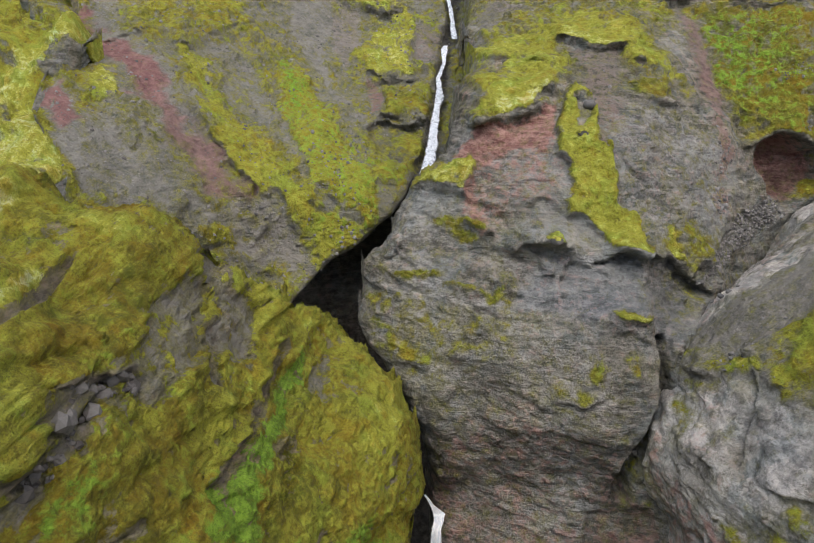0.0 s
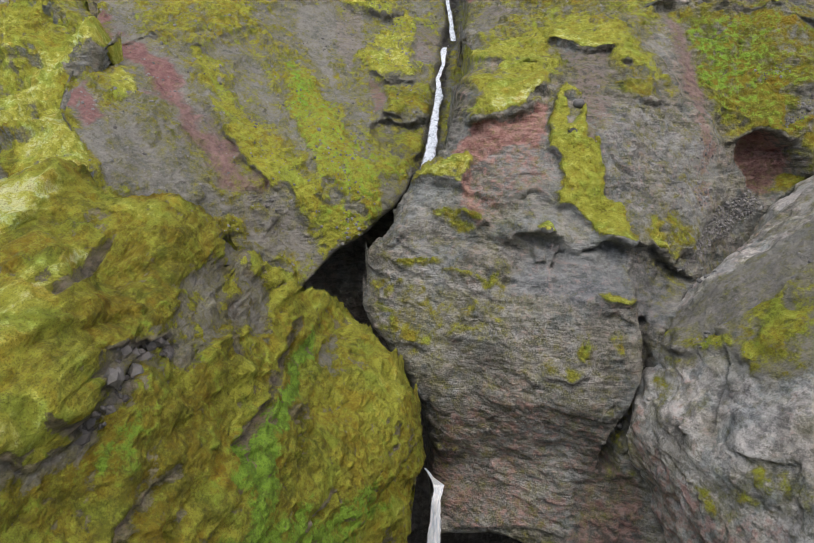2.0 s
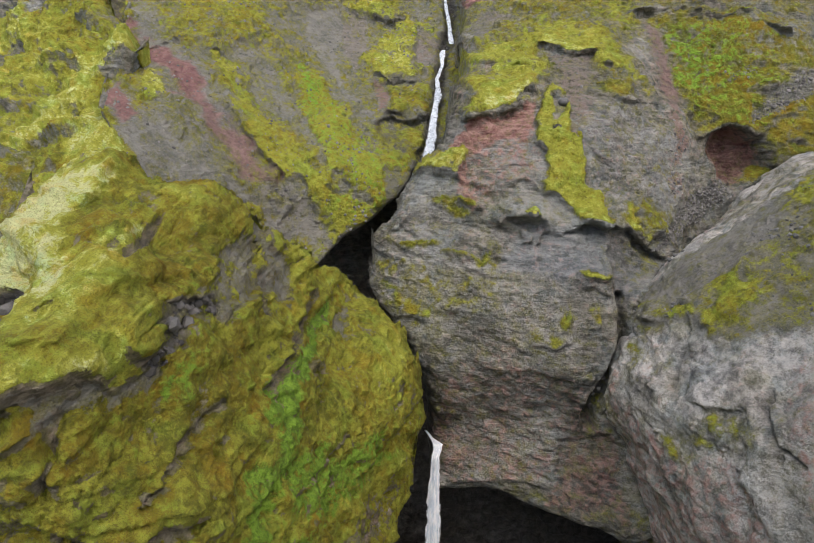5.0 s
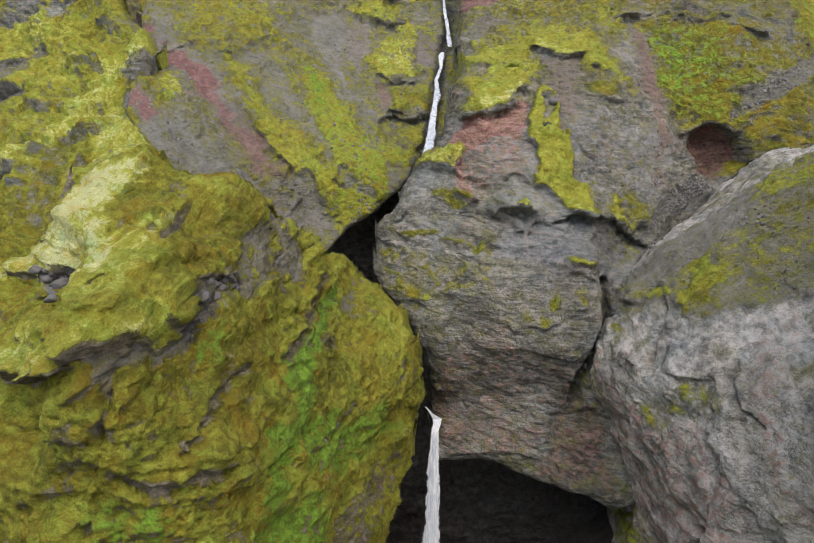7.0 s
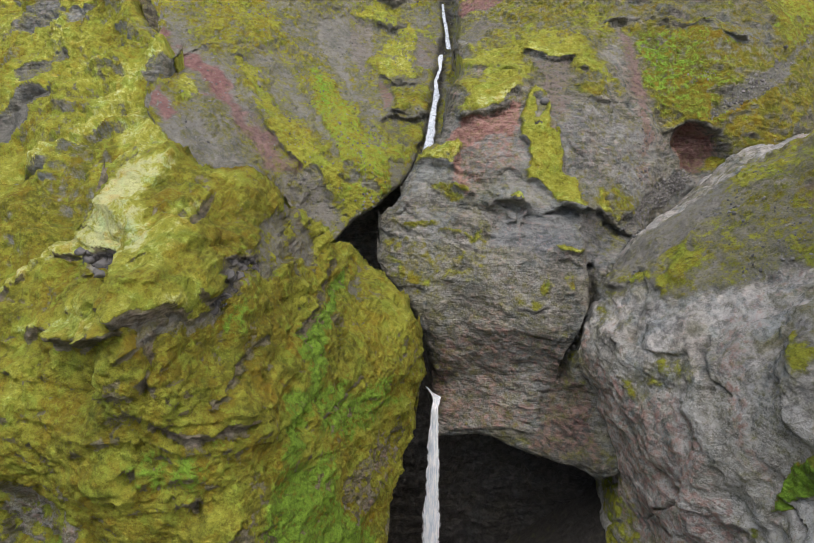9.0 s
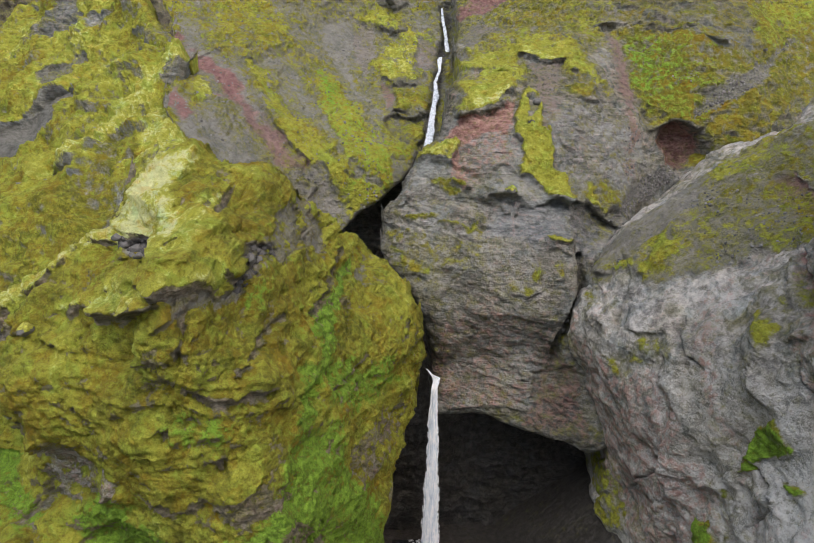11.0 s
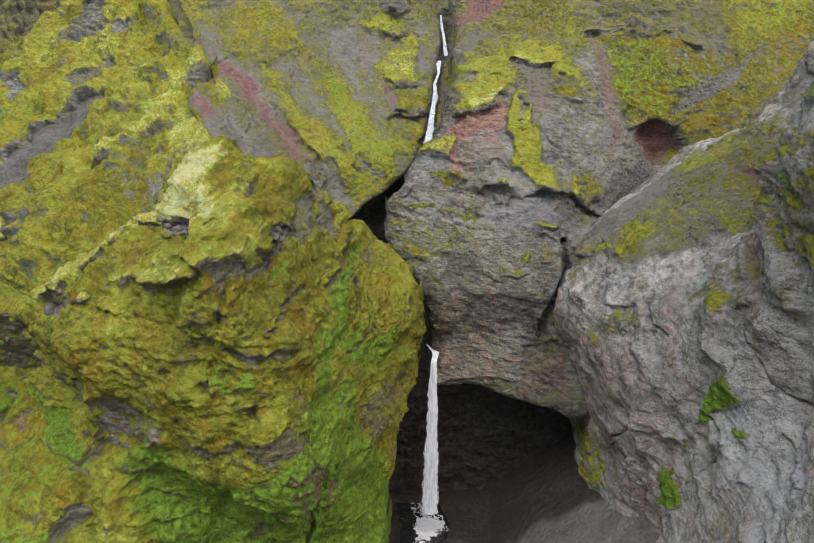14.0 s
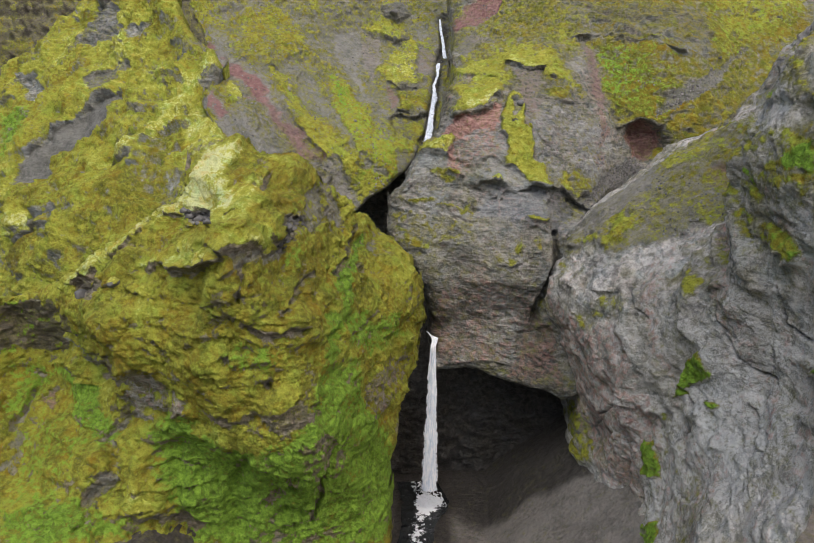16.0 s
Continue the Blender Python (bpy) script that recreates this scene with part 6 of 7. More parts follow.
# ---- the side wall of the canyon ----
sidewall_bulges = [(12, 14, 12, -0.07), (12, 31.5, 12, -0.64), (12, 49, 12, 5.98), (12, 66.5, 12, -1.21), (12, 84, 12, -3.41), (29, 14, 12, 2.84), (29, 31.5, 12, 1.86), (29, 49, 12, -0.94), (29, 66.5, 12, -6.18), (29, 84, 12, -6.38), (46, 14, 12, 3.07), (46, 31.5, 12, -0.93), (46, 49, 12, -7.87), (46, 66.5, 12, 9.25), (46, 84, 12, 5), (63, 14, 12, -2.24), (63, 31.5, 12, -2.24), (63, 49, 12, -12.06), (63, 66.5, 12, -9.16), (63, 84, 12, 2.28), (80, 14, 12, -0.7), (80, 31.5, 12, -0.64), (80, 49, 12, -5.44), (80, 66.5, 12, -0.74)]
sidewall_bulges += [(80, 84, 12, 4.23)]
sidewall_outline = [(-40, -30), (44, -30), (52, 10), (76.9, 14.5), (117.1, 10.9), (172.7, 9), (179.8, 17.7), (171.6, 30.1), (157.9, 41.6), (129.5, 56.2), (105.8, 66.3), (91, 73.1), (66.6, 76.2), (62.3, 77.1), (64.7, 81.8), (65.2, 88.4), (59.8, 93), (53.3, 95.7), (0, 125), (-40, 140)]
sidewall = Form([(0, 94, 0.17)], [(0, 96, 0.175)], (21.057, 0.113, 0.345), sidewall_bulges, sidewall_outline, 2.2)
base(sidewall, -0.05, 0.3, pale=0.3)
sidewall.rills("pale", 50, 1.8, 8.0, 1.0, 63)
sidewall.rills("red", 52, 2.6, 7.0, 0.7, 64)
sidewall.rills("blue", 35, 5.0, 3.0, 0.3, 65)
sidewall.rills("moss", 40, 3.0, 3.0, 0.2, 66)
sidewall.cover("scree", [(68.9, 53), (65.3, 64.7), (62.8, 70.1), (60.3, 75.7), (24.5, 72.1), (46.7, 61.6), (51.3, 56.2), (60.8, 55.1)], 0.85, 2, 1.2, 0)
sidewall.cover("moss", [(68.9, 53), (65.3, 64.7), (62.8, 70.1), (60.3, 75.7), (24.5, 72.1), (46.7, 61.6), (51.3, 56.2), (60.8, 55.1)], 0.34, 2, 1.2, 0)
sidewall.cover("pale blue", [(68.9, 53), (65.3, 64.7), (62.8, 70.1), (60.3, 75.7), (24.5, 72.1), (46.7, 61.6), (51.3, 56.2), (60.8, 55.1)], 0, 2, 1.2, 0)
sidewall.cover("red", [(68.9, 53), (65.3, 64.7), (62.8, 70.1), (60.3, 75.7), (24.5, 72.1), (46.7, 61.6), (51.3, 56.2), (60.8, 55.1)], 0.22, 2, 1.2, 0)
sidewall.cover("scree", [(68.7, 55.1), (66, 64.8), (65, 71.1), (59.6, 66.5), (58.7, 58.6)], 1, 1.2, 1, 0)
sidewall.cover("moss", [(68.7, 55.1), (66, 64.8), (65, 71.1), (59.6, 66.5), (58.7, 58.6)], 0.05, 1.2, 1, 0)
sidewall.cover("blue", [(68.7, 55.1), (66, 64.8), (65, 71.1), (59.6, 66.5), (58.7, 58.6)], 0.25, 1.2, 1, 0)
sidewall.cover("pale", [(68.7, 55.1), (66, 64.8), (65, 71.1), (59.6, 66.5), (58.7, 58.6)], -0.6, 2.5, 1, 0)
sidewall.cover("moss", [(57.2, 57.1), (56.4, 60.3), (54.4, 62), (53.3, 59.8), (54.7, 57.6)], 0.6, 1, 1.2, 0)
sidewall.cover("moss bright", [(60.5, 57.2), (58, 57.7), (57, 55.8)], 0.9, 0.6, 0.7, 0)
sidewall.cover("moss bright", [(67.7, 70.8), (61.9, 76), (57.3, 72.9), (59.4, 69)], 0.55, 1.5, 1.2, 0)
sidewall.cover("moss", [(57.7, 67.7), (55.1, 70.8), (53.5, 68.6), (54.8, 66.1)], 0.45, 1.5, 1.2, 0)
sidewall.streak("red", [(53.7, 69.5), (36.9, 63.4), (28.8, 58.7)], 1.2, 0.75, 0.9, 1.6)
sidewall.streak("", [(25.8, 73.8), (27.3, 67.3), (21.5, 60.3)], 1.6, 1, 1, -1.2)
sidewall.streak("", [(49.4, 64.2), (36.6, 57.3), (29.1, 49.7)], 1.8, 1, 1.2, -1)
sidewall.cover("moss", [(60.6, 76.1), (57, 77.8), (11.8, 77), (9.3, 69.7), (16.5, 68.7), (24.4, 68.2), (53.5, 69.5)], 0.42, 3, 1.5, 0)
sidewall.cover("green", [(60.6, 76.1), (57, 77.8), (11.8, 77), (9.3, 69.7), (16.5, 68.7), (24.4, 68.2), (53.5, 69.5)], 0.12, 2, 1.5, 0)
sidewall.cover("moss green", [(15.9, 75.1), (13.1, 76.2), (11.9, 73.5), (14.9, 73.3)], 1, 1, 1, 0)
sidewall.cover("moss green", [(24.7, 72.7), (21.1, 72.5), (22.2, 71)], 1, 1, 1, 0)
sidewall.cover("moss green", [(16.5, 64.7), (13.7, 63.7), (15.1, 62.1)], 1, 1, 1, 0)
sidewall.cover("moss green", [(27.2, 82.2), (20.2, 82.7), (19.3, 81)], 1, 1, 1, 0)
sidewall.cover("moss", [(25.2, 67.6), (18.8, 66.6), (14.1, 64.4), (14.9, 62.3), (17.7, 63), (23.4, 65)], 0.58, 2.5, 1.2, 0)
sidewall.cover("green", [(25.2, 67.6), (18.8, 66.6), (14.1, 64.4), (14.9, 62.3), (17.7, 63), (23.4, 65)], 0.3, 1.2, 1.2, 0)
sidewall.cover("moss", [(61.6, 88.7), (22.8, 89.2), (12.4, 79), (18.8, 80.7), (60.4, 86.2)], 0.38, 1.5, 1.2, -0.8)
sidewall.cover("wet", [(61.6, 88.7), (22.8, 89.2), (12.4, 79), (18.8, 80.7), (60.4, 86.2)], 0.15, 1.5, 1.2, 0)
sidewall.cover("moss", [(18.4, 82.6), (61.5, 88.5), (19.4, 81.1), (60.1, 77.2)], 0.6, 1.5, 1.2, 0)
sidewall.cover("scree blue", [(59.9, 78.7), (60.7, 87.4), (61.4, 88.8), (18.2, 82.6)], 0.4, 1.5, 1.2, 0)
sidewall.cover("moss", [(59.9, 78.7), (60.7, 87.4), (61.4, 88.8), (18.2, 82.6)], 0.1, 1.5, 1.2, 0)
sidewall.cover("moss", [(31.6, 38.9), (30.9, 45), (28, 47.1), (25.8, 44.8), (28.6, 42)], 1.1, 0.8, 0.8, 0)
sidewall.cover("green", [(31.6, 38.9), (30.9, 45), (28, 47.1), (25.8, 44.8), (28.6, 42)], 0.85, 0.8, 0.8, 0)
sidewall.cover("moss", [(25.7, 41), (23.2, 40.8), (24.1, 39.5)], 0.9, 0.8, 0.8, 0)
sidewall.cover("green", [(25.7, 41), (23.2, 40.8), (24.1, 39.5)], 0.85, 0.8, 0.8, 0)
sidewall.cover("moss", [(38.3, 28.7), (35, 29.5), (32.8, 25), (38, 22.5)], 0.95, 0.8, 0.8, 0)
sidewall.cover("green", [(38.3, 28.7), (35, 29.5), (32.8, 25), (38, 22.5)], 0.85, 0.8, 0.8, 0)
sidewall.cover("moss", [(39.2, 12.6), (28.6, 19.8), (24.4, 18.4), (35.5, 10.5)], 0.9, 0.8, 0.8, 0)
sidewall.cover("green", [(39.2, 12.6), (28.6, 19.8), (24.4, 18.4), (35.5, 10.5)], 0.85, 0.8, 0.8, 0)
sidewall.cover("moss", [(12.6, 50.1), (8.1, 52.2), (7.5, 50.1)], 0.9, 0.8, 0.8, 0)
sidewall.cover("green", [(12.6, 50.1), (8.1, 52.2), (7.5, 50.1)], 0.85, 0.8, 0.8, 0)
sidewall.cover("moss", [(37.6, 57), (32.5, 56.2), (31.4, 53.3), (32.5, 53.7)], 0.65, 1, 1, 0)
sidewall.cover("moss", [(35.4, 35.2), (33.2, 35.6), (34.2, 33)], 0.6, 1, 1, 0)
sidewall.cover("moss", [(76.6, 19.8), (57.7, 23.6), (53.4, 17.1), (58.2, 12.4)], 0.42, 1.2, 1, 0)
sidewall.cover("pale", [(44.6, 51.5), (36.1, 50.6), (32.1, 43.9), (38.1, 39.8), (41.9, 44.6)], 0.85, 2, 1.5, 0)
sidewall.cover("blue", [(25, 53.9), (9.8, 56.1), (1.3, 45), (13.3, 37.9), (21.7, 40.6), (29.3, 41.7)], 0.33, 3, 1.5, 0)
sidewall.cover("pale", [(25, 53.9), (9.8, 56.1), (1.3, 45), (13.3, 37.9), (21.7, 40.6), (29.3, 41.7)], 0.65, 3, 1.5, 0)
sidewall.streak("pale", [(26.4, 54.9), (20.9, 52.5), (10.4, 50.9)], 0.8, 1.2, 1.2, -0.4)
sidewall.streak("pale", [(20.3, 43), (14, 44.6), (4.2, 48.9)], 0.9, 1.2, 1.2, -0.4)
sidewall.streak("pale", [(26.1, 56.4), (23.3, 50.2), (20.4, 44.3)], 0.5, 1.1, 1.2, 0)
sidewall.streak("pale", [(40.8, 52.2), (36.5, 47.2), (36.7, 40.6), (38.9, 33)], 0.6, 1.1, 1.2, 0)
# narrow cracks, their inner shade added as dark colour
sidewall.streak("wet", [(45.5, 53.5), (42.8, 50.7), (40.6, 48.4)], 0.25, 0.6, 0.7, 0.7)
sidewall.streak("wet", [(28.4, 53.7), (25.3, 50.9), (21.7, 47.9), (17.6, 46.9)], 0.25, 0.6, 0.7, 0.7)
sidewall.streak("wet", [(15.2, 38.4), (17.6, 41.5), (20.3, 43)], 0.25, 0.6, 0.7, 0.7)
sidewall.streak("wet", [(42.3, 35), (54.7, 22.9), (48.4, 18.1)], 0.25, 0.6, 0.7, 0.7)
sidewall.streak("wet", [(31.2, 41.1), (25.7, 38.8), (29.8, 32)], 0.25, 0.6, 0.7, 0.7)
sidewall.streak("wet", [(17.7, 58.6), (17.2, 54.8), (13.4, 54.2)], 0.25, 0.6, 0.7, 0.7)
sidewall.cover("red", [(63.7, 49.8), (51.9, 42), (41.8, 35.1), (52.4, 26), (66.2, 28.4), (61.1, 39.7)], 0.35, 1.5, 1.2, 0)
sidewall.cover("pale", [(63.7, 49.8), (51.9, 42), (41.8, 35.1), (52.4, 26), (66.2, 28.4), (61.1, 39.7)], 0.35, 1.5, 1.2, 0)
sidewall.cover("red", [(45.8, 40.8), (38.8, 41.4), (41, 37.3), (47.3, 36.5)], 0.45, 1.5, 1.2, 0)
sidewall.cover("moss", [(64.3, 52.5), (48.9, 52.6), (46.4, 45.5), (54, 43)], 0.2, 1.5, 1.2, 0)
sidewall.streak("", [(44.6, 51.5), (38.7, 41.4), (46.6, 19.1)], 1.8, 1, 1.2, -1.1)
sidewall.streak("", [(56, 40.4), (42.7, 32.4), (45, 5.3)], 1.3, 1, 1.2, 0.9)
sidewall.streak("", [(32.9, 42.1), (38.9, 28.4), (34.1, 17.1)], 1.6, 1, 1.2, 0.8)
sidewall.streak("", [(20.2, 55.2), (19.5, 44.8), (13.5, 37.9)], 1.8, 1, 1.2, 0.8)
sidewall.ledge([(45, 52.2), (47.7, 50.6), (56, 50.5)], 1.17, 1.8, 0.9)
sidewall.ledge([(20.1, 58), (26.4, 57.4), (32.3, 54.6)], 1.04, 1.8, 0.9)
sidewall.ledge([(10.5, 41.6), (16.5, 39.9), (21.7, 36.3)], 1.17, 2, 0.9)
sidewall.ledge([(25, 39.2), (31.2, 37.8), (37.5, 33.5)], 0.91, 1.8, 0.9)
sidewall.cover("moss bright", [(61, 56.5), (60.4, 56.8), (58.1, 57.7), (57.1, 56.1), (57.3, 55.7), (58.6, 56.6), (60.7, 56.2)], 0.8, 0.6, 0.6, 0)
sidewall.cover("moss", [(58.8, 60.2), (58.5, 61.9), (54.2, 58.8), (54.9, 57.5), (56, 58.5)], 0.7, 0.8, 0.9, 0)
sidewall.cover("pale", [(65.7, 55), (59, 56.5), (53.4, 51), (57.5, 49.9)], 0.6, 1.5, 1.2, 0)
sidewall.cover("moss", [(67.5, 54.2), (62.2, 56.3), (60.2, 54.2), (62, 51.6)], 0.22, 1.2, 1, 0)
sidewall.cover("blue", [(58.4, 56.7), (54.1, 59), (45.3, 50.2), (49, 49.6), (53.8, 51.8)], 0.3, 1.5, 1, 0)
sidewall.streak("wet", [(58.2, 56.3), (55.4, 54.1), (53.7, 50.9)], 0.3, 0.5, 0.7, 0.7)
sidewall.ledge([(58.7, 59.3), (59.8, 57.4), (61.8, 56.3), (67.7, 54.6)], 1.17, 1.8, 0.6)
sidewall.ledge([(53.9, 57.9), (55.9, 56.4), (61.7, 56.9)], 1.04, 1.8, 0.6)
sidewall.streak("wet", [(44.6, 52.2), (41.6, 49.4), (38.3, 48.7)], 0.25, 0.5, 0.7, 0.7)
sidewall.cover("pale blue", [(40.4, 52.5), (35.3, 56), (30.5, 49.2), (35.8, 45)], 0.35, 2, 1.2, 0)
sidewall.cover("red", [(51.8, 39.9), (44.5, 42.6), (46.1, 38.8)], 0.4, 1.5, 1.2, 0)
sidewall.cover("moss", [(58.9, 50.9), (50.8, 53.2), (40.2, 49.9), (33.3, 36.6), (56, 20.7), (58.5, 38.7)], -0.25, 4, 1.5, 0)
sidewall.cover("pale", [(64.7, 55.1), (50.6, 58.1), (40.2, 49.9), (45.9, 44.8), (56.2, 45.9)], 0.1, 4, 1.5, 0)
sidewall.cover("moss", [(56.2, 57.4), (55.1, 57.6), (53.9, 56.2), (55.5, 56.4)], 0.7, 0.8, 0.8, 0)
sidewall.cover("pale", [(68, 51.7), (66.1, 57.5), (71.9, 65), (66.5, 71.9), (59.7, 76.4), (25.8, 73.8), (51.9, 63.4), (52.7, 57.2), (61.5, 53.1)], -0.6, 3, 1, 0)
sidewall.cover("pale", [(41.9, 47.2), (25, 53.9), (9.8, 56.1), (0.7, 40.1), (31.6, 13.5), (44, 25.6)], 0.95, 6, 1.5, 0)
sidewall.cover("blue", [(25.4, 50.9), (9.3, 55.2), (0.1, 39.2), (6.6, 32.6), (23.3, 40)], 0.3, 5, 1.5, 0)
sidewall.cover("red", [(56.8, 44.3), (41.4, 45.6), (35.7, 34.1), (40.6, 12.9), (56.7, 17.8), (74.9, 22.3)], 0.4, 4, 1.5, 0)
sidewall.cover("blue", [(39.3, 52.8), (28.4, 55.8), (24.5, 48.3), (32.5, 47)], 0.4, 3, 1.5, 0)
sidewall.cover("blue", [(59.7, 57.1), (54.2, 58.2), (48.7, 53.9), (50.4, 51.7), (56.1, 53.2)], 0.45, 2, 1.2, 0)
sidewall.cover("wet", [(58.3, 56.5), (53.5, 57), (51.1, 54.4), (54.3, 53.6)], 0.2, 2, 1.2, 0)
sidewall.cover("moss", [(55.3, 45), (44.5, 51.1), (42.2, 48.5), (50.7, 42.9)], 0.3, 2, 1.2, 0)
sidewall.streak("pale", [(66.3, 53.4), (53.3, 50.1), (54.1, 41.5)], 0.8, 0.8, 1.2, 0)
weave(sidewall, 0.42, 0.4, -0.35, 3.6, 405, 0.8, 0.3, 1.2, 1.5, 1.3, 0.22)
px, pd, pv = sidewall.places()
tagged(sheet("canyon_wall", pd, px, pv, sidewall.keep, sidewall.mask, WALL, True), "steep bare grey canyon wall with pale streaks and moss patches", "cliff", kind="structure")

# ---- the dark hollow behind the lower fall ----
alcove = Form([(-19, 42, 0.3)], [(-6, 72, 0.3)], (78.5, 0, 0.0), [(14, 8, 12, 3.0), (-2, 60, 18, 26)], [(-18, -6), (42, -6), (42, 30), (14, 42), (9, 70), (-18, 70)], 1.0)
# near-black holds the hollow's shade as well as damp rock, less so higher up
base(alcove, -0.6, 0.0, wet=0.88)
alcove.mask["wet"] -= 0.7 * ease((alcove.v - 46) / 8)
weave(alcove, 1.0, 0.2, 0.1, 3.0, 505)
tagged(sheet("alcove_wall", *alcove.places(), alcove.keep, alcove.mask, BLUFF), "black rock wall of the hollow behind the waterfall, damp, its shade coloured in", "cliff", kind="structure")

# ---- the far cliff at the head of the valley ----
headwall = Form([(-420, -60, 1.2)], [(40, 190, 1.2)], (300.0, -0.2, 0.5), [])
base(headwall, 0.3, 0.1, 0.5, wet=0.6)
weave(headwall, 5.0, 0.6, 0.02, 14.0, 605)
tagged(sheet("far_cliff", *headwall.places(), headwall.keep, headwall.mask, MOSSY), "distant dark banded cliff with thin moss", "cliff", kind="structure")

# ---- the canyon floor and the ground beyond ----
xs = np.concatenate([-np.geomspace(900, 62, 30), np.arange(-60, 60.1, 0.5), np.geomspace(62, 900, 30)])
ys = np.concatenate([-np.geomspace(1500, 62, 30), np.arange(-60, 100.1, 0.5), np.geomspace(102, 900, 20)])
gx, gy = np.meshgrid(xs, ys)
gz = -1.5 + 0.05 * np.clip(gy - 70, -400, 60) + 0.85 * np.clip(gx - 14 - 0.10 * (gy - 60), 0, 30) + 0.8 * np.clip(-gx - 10, 0, 30)
gz = gz + 0.7 * cloud((gx, gy), 6.0, 4, 701) * ease((gz + 1.0) / 2)
floor_mask = {c: np.zeros(gx.shape) for c in CHANNELS}
floor_mask["scree"] += 1.0
floor_mask["red"] += 0.3
floor_mask["moss"] += -0.15 + 0.5 * ease((40 - gy) / 40) + 0.2 * cloud((gx, gy), 8.0, 3, 703)
floor_mask["green"] += 0.3
# near-black beyond a slanting line towards the hollow, and left of the scree
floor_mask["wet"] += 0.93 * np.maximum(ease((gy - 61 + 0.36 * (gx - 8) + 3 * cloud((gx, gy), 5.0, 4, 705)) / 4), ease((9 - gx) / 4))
tagged(sheet("ground", gx, gy, gz, np.ones(gx.shape, bool), floor_mask, SLOPE), "canyon floor of brown scree, near-black around the fall and hollow", "ground", kind="structure")


# ---- running water ----
def ribbon(name, line, widths, material, bow=0.2, step=0.15, across=12, seed=0):
    """A band of falling water along a line, bowed forwards and ragged."""
    line = np.array(line, float)
    gaps = np.r_[0, np.cumsum(np.linalg.norm(np.diff(line, axis=0), axis=1))]
    s = np.arange(0, gaps[-1], step)
    mid = np.stack([np.interp(s, gaps, line[:, k]) for k in range(3)], 1)
    wide = np.interp(s, gaps, widths)
    t = np.linspace(-1, 1, across)
    tt, ss = np.meshgrid(t, s)
    wobble = 1 + 0.3 * cloud((tt * 0 + np.sign(tt) * 9, ss), 1.6, 3, seed)
    x = mid[:, :1] + tt * wide[:, None] * 0.5 * wobble + 0.12 * cloud((tt * 0, ss), 3.0, 3, seed + 1)
    y = mid[:, 1:2] - bow * (1 - tt * tt) * wide[:, None] + 0.15 * cloud((tt * 4, ss), 0.9, 3, seed + 2)
    z = mid[:, 2:3] + 0 * tt
    return sheet(name, x, y, z, np.ones(x.shape, bool), {c: 1 - tt ** 4 for c in CHANNELS}, material, True)


tagged(ribbon("upper_waterfall", [(7.7, 138.7, 103.9), (7.8, 135.1, 100.5), (8.2, 131.4, 96.9), (8.5, 127.2, 92.8)], [0.7, 0.9, 1.0, 1.3], THIN, 0.18, 0.2, 8, 11), "thin white waterfall dropping from a dark ledge", "waterfall", "falls of the stream")
tagged(ribbon("cascade", [(6.8, 125.4, 91.5), (6.4, 124.1, 90.5), (6.4, 121.1, 88.2), (5.1, 116.9, 85.6), (5.2, 111.9, 82.6), (4.7, 108.3, 80.5)], [1.0, 1.6, 0.8, 1.0, 1.7, 1.3], THIN, 0.18, 0.2, 8, 12), "narrow white cascade twisting down rock steps", "waterfall", "falls of the stream")
tagged(ribbon("middle_waterfall", [(5.1, 110.9, 82.2), (4.5, 107.0, 80.2), (3.7, 100.1, 76.1), (2.9, 94.8, 72.4), (2.5, 92.3, 70.2)], [1.0, 1.3, 1.8, 2.3, 2.6], THIN, 0.18, 0.2, 10, 13), "widening waterfall in a mossy gully", "waterfall", "falls of the stream")
tagged(ribbon("lower_waterfall", [(2.0, 73.0, 35.4), (2.9, 71.5, 35.0), (3.7, 69.6, 35.1), (3.4, 68.6, 33.5), (3.0, 68.4, 23.3), (2.8, 68.4, 11.7), (2.6, 68.4, 1.5)], [0.3, 0.6, 1.6, 1.3, 2.4, 3.1, 3.9], WATER, 0.18, 0.15, 16, 14), "tall white waterfall plunging from a slot", "waterfall", "falls of the stream")


# ---- the plunge pool, its stream and the splash ----
px, py = np.meshgrid(np.linspace(-9, 9, 90), np.linspace(34, 76, 200))
bed = np.interp(py, [34, 50, 60, 68, 76], [-4.0, -2.0, 0.2, 2.0, 0.0])
pool_mask = {c: np.zeros(px.shape) for c in CHANNELS}
pool_mask["moss"] += 0.75 * ease(1.2 - np.hypot(px - 2.6, (py - 67.5)) / 4.0) + 0.42 * ease(1.3 - np.abs(px - bed) / 2.0) * ease((py - 36) / 8)
tagged(sheet("stream", px, py, -0.9 + 0.15 * cloud((px, py), 1.5, 3, 811) + 0.12 * (py - 66) * (py < 66), np.abs(px - bed + 0.6 * cloud((px, py), 3.0, 3, 813)) < 3.6 + 1.2 * ease((py - 60) / 6), pool_mask, POOL), "dark plunge pool and stream flecked with white foam", "water", kind="structure")


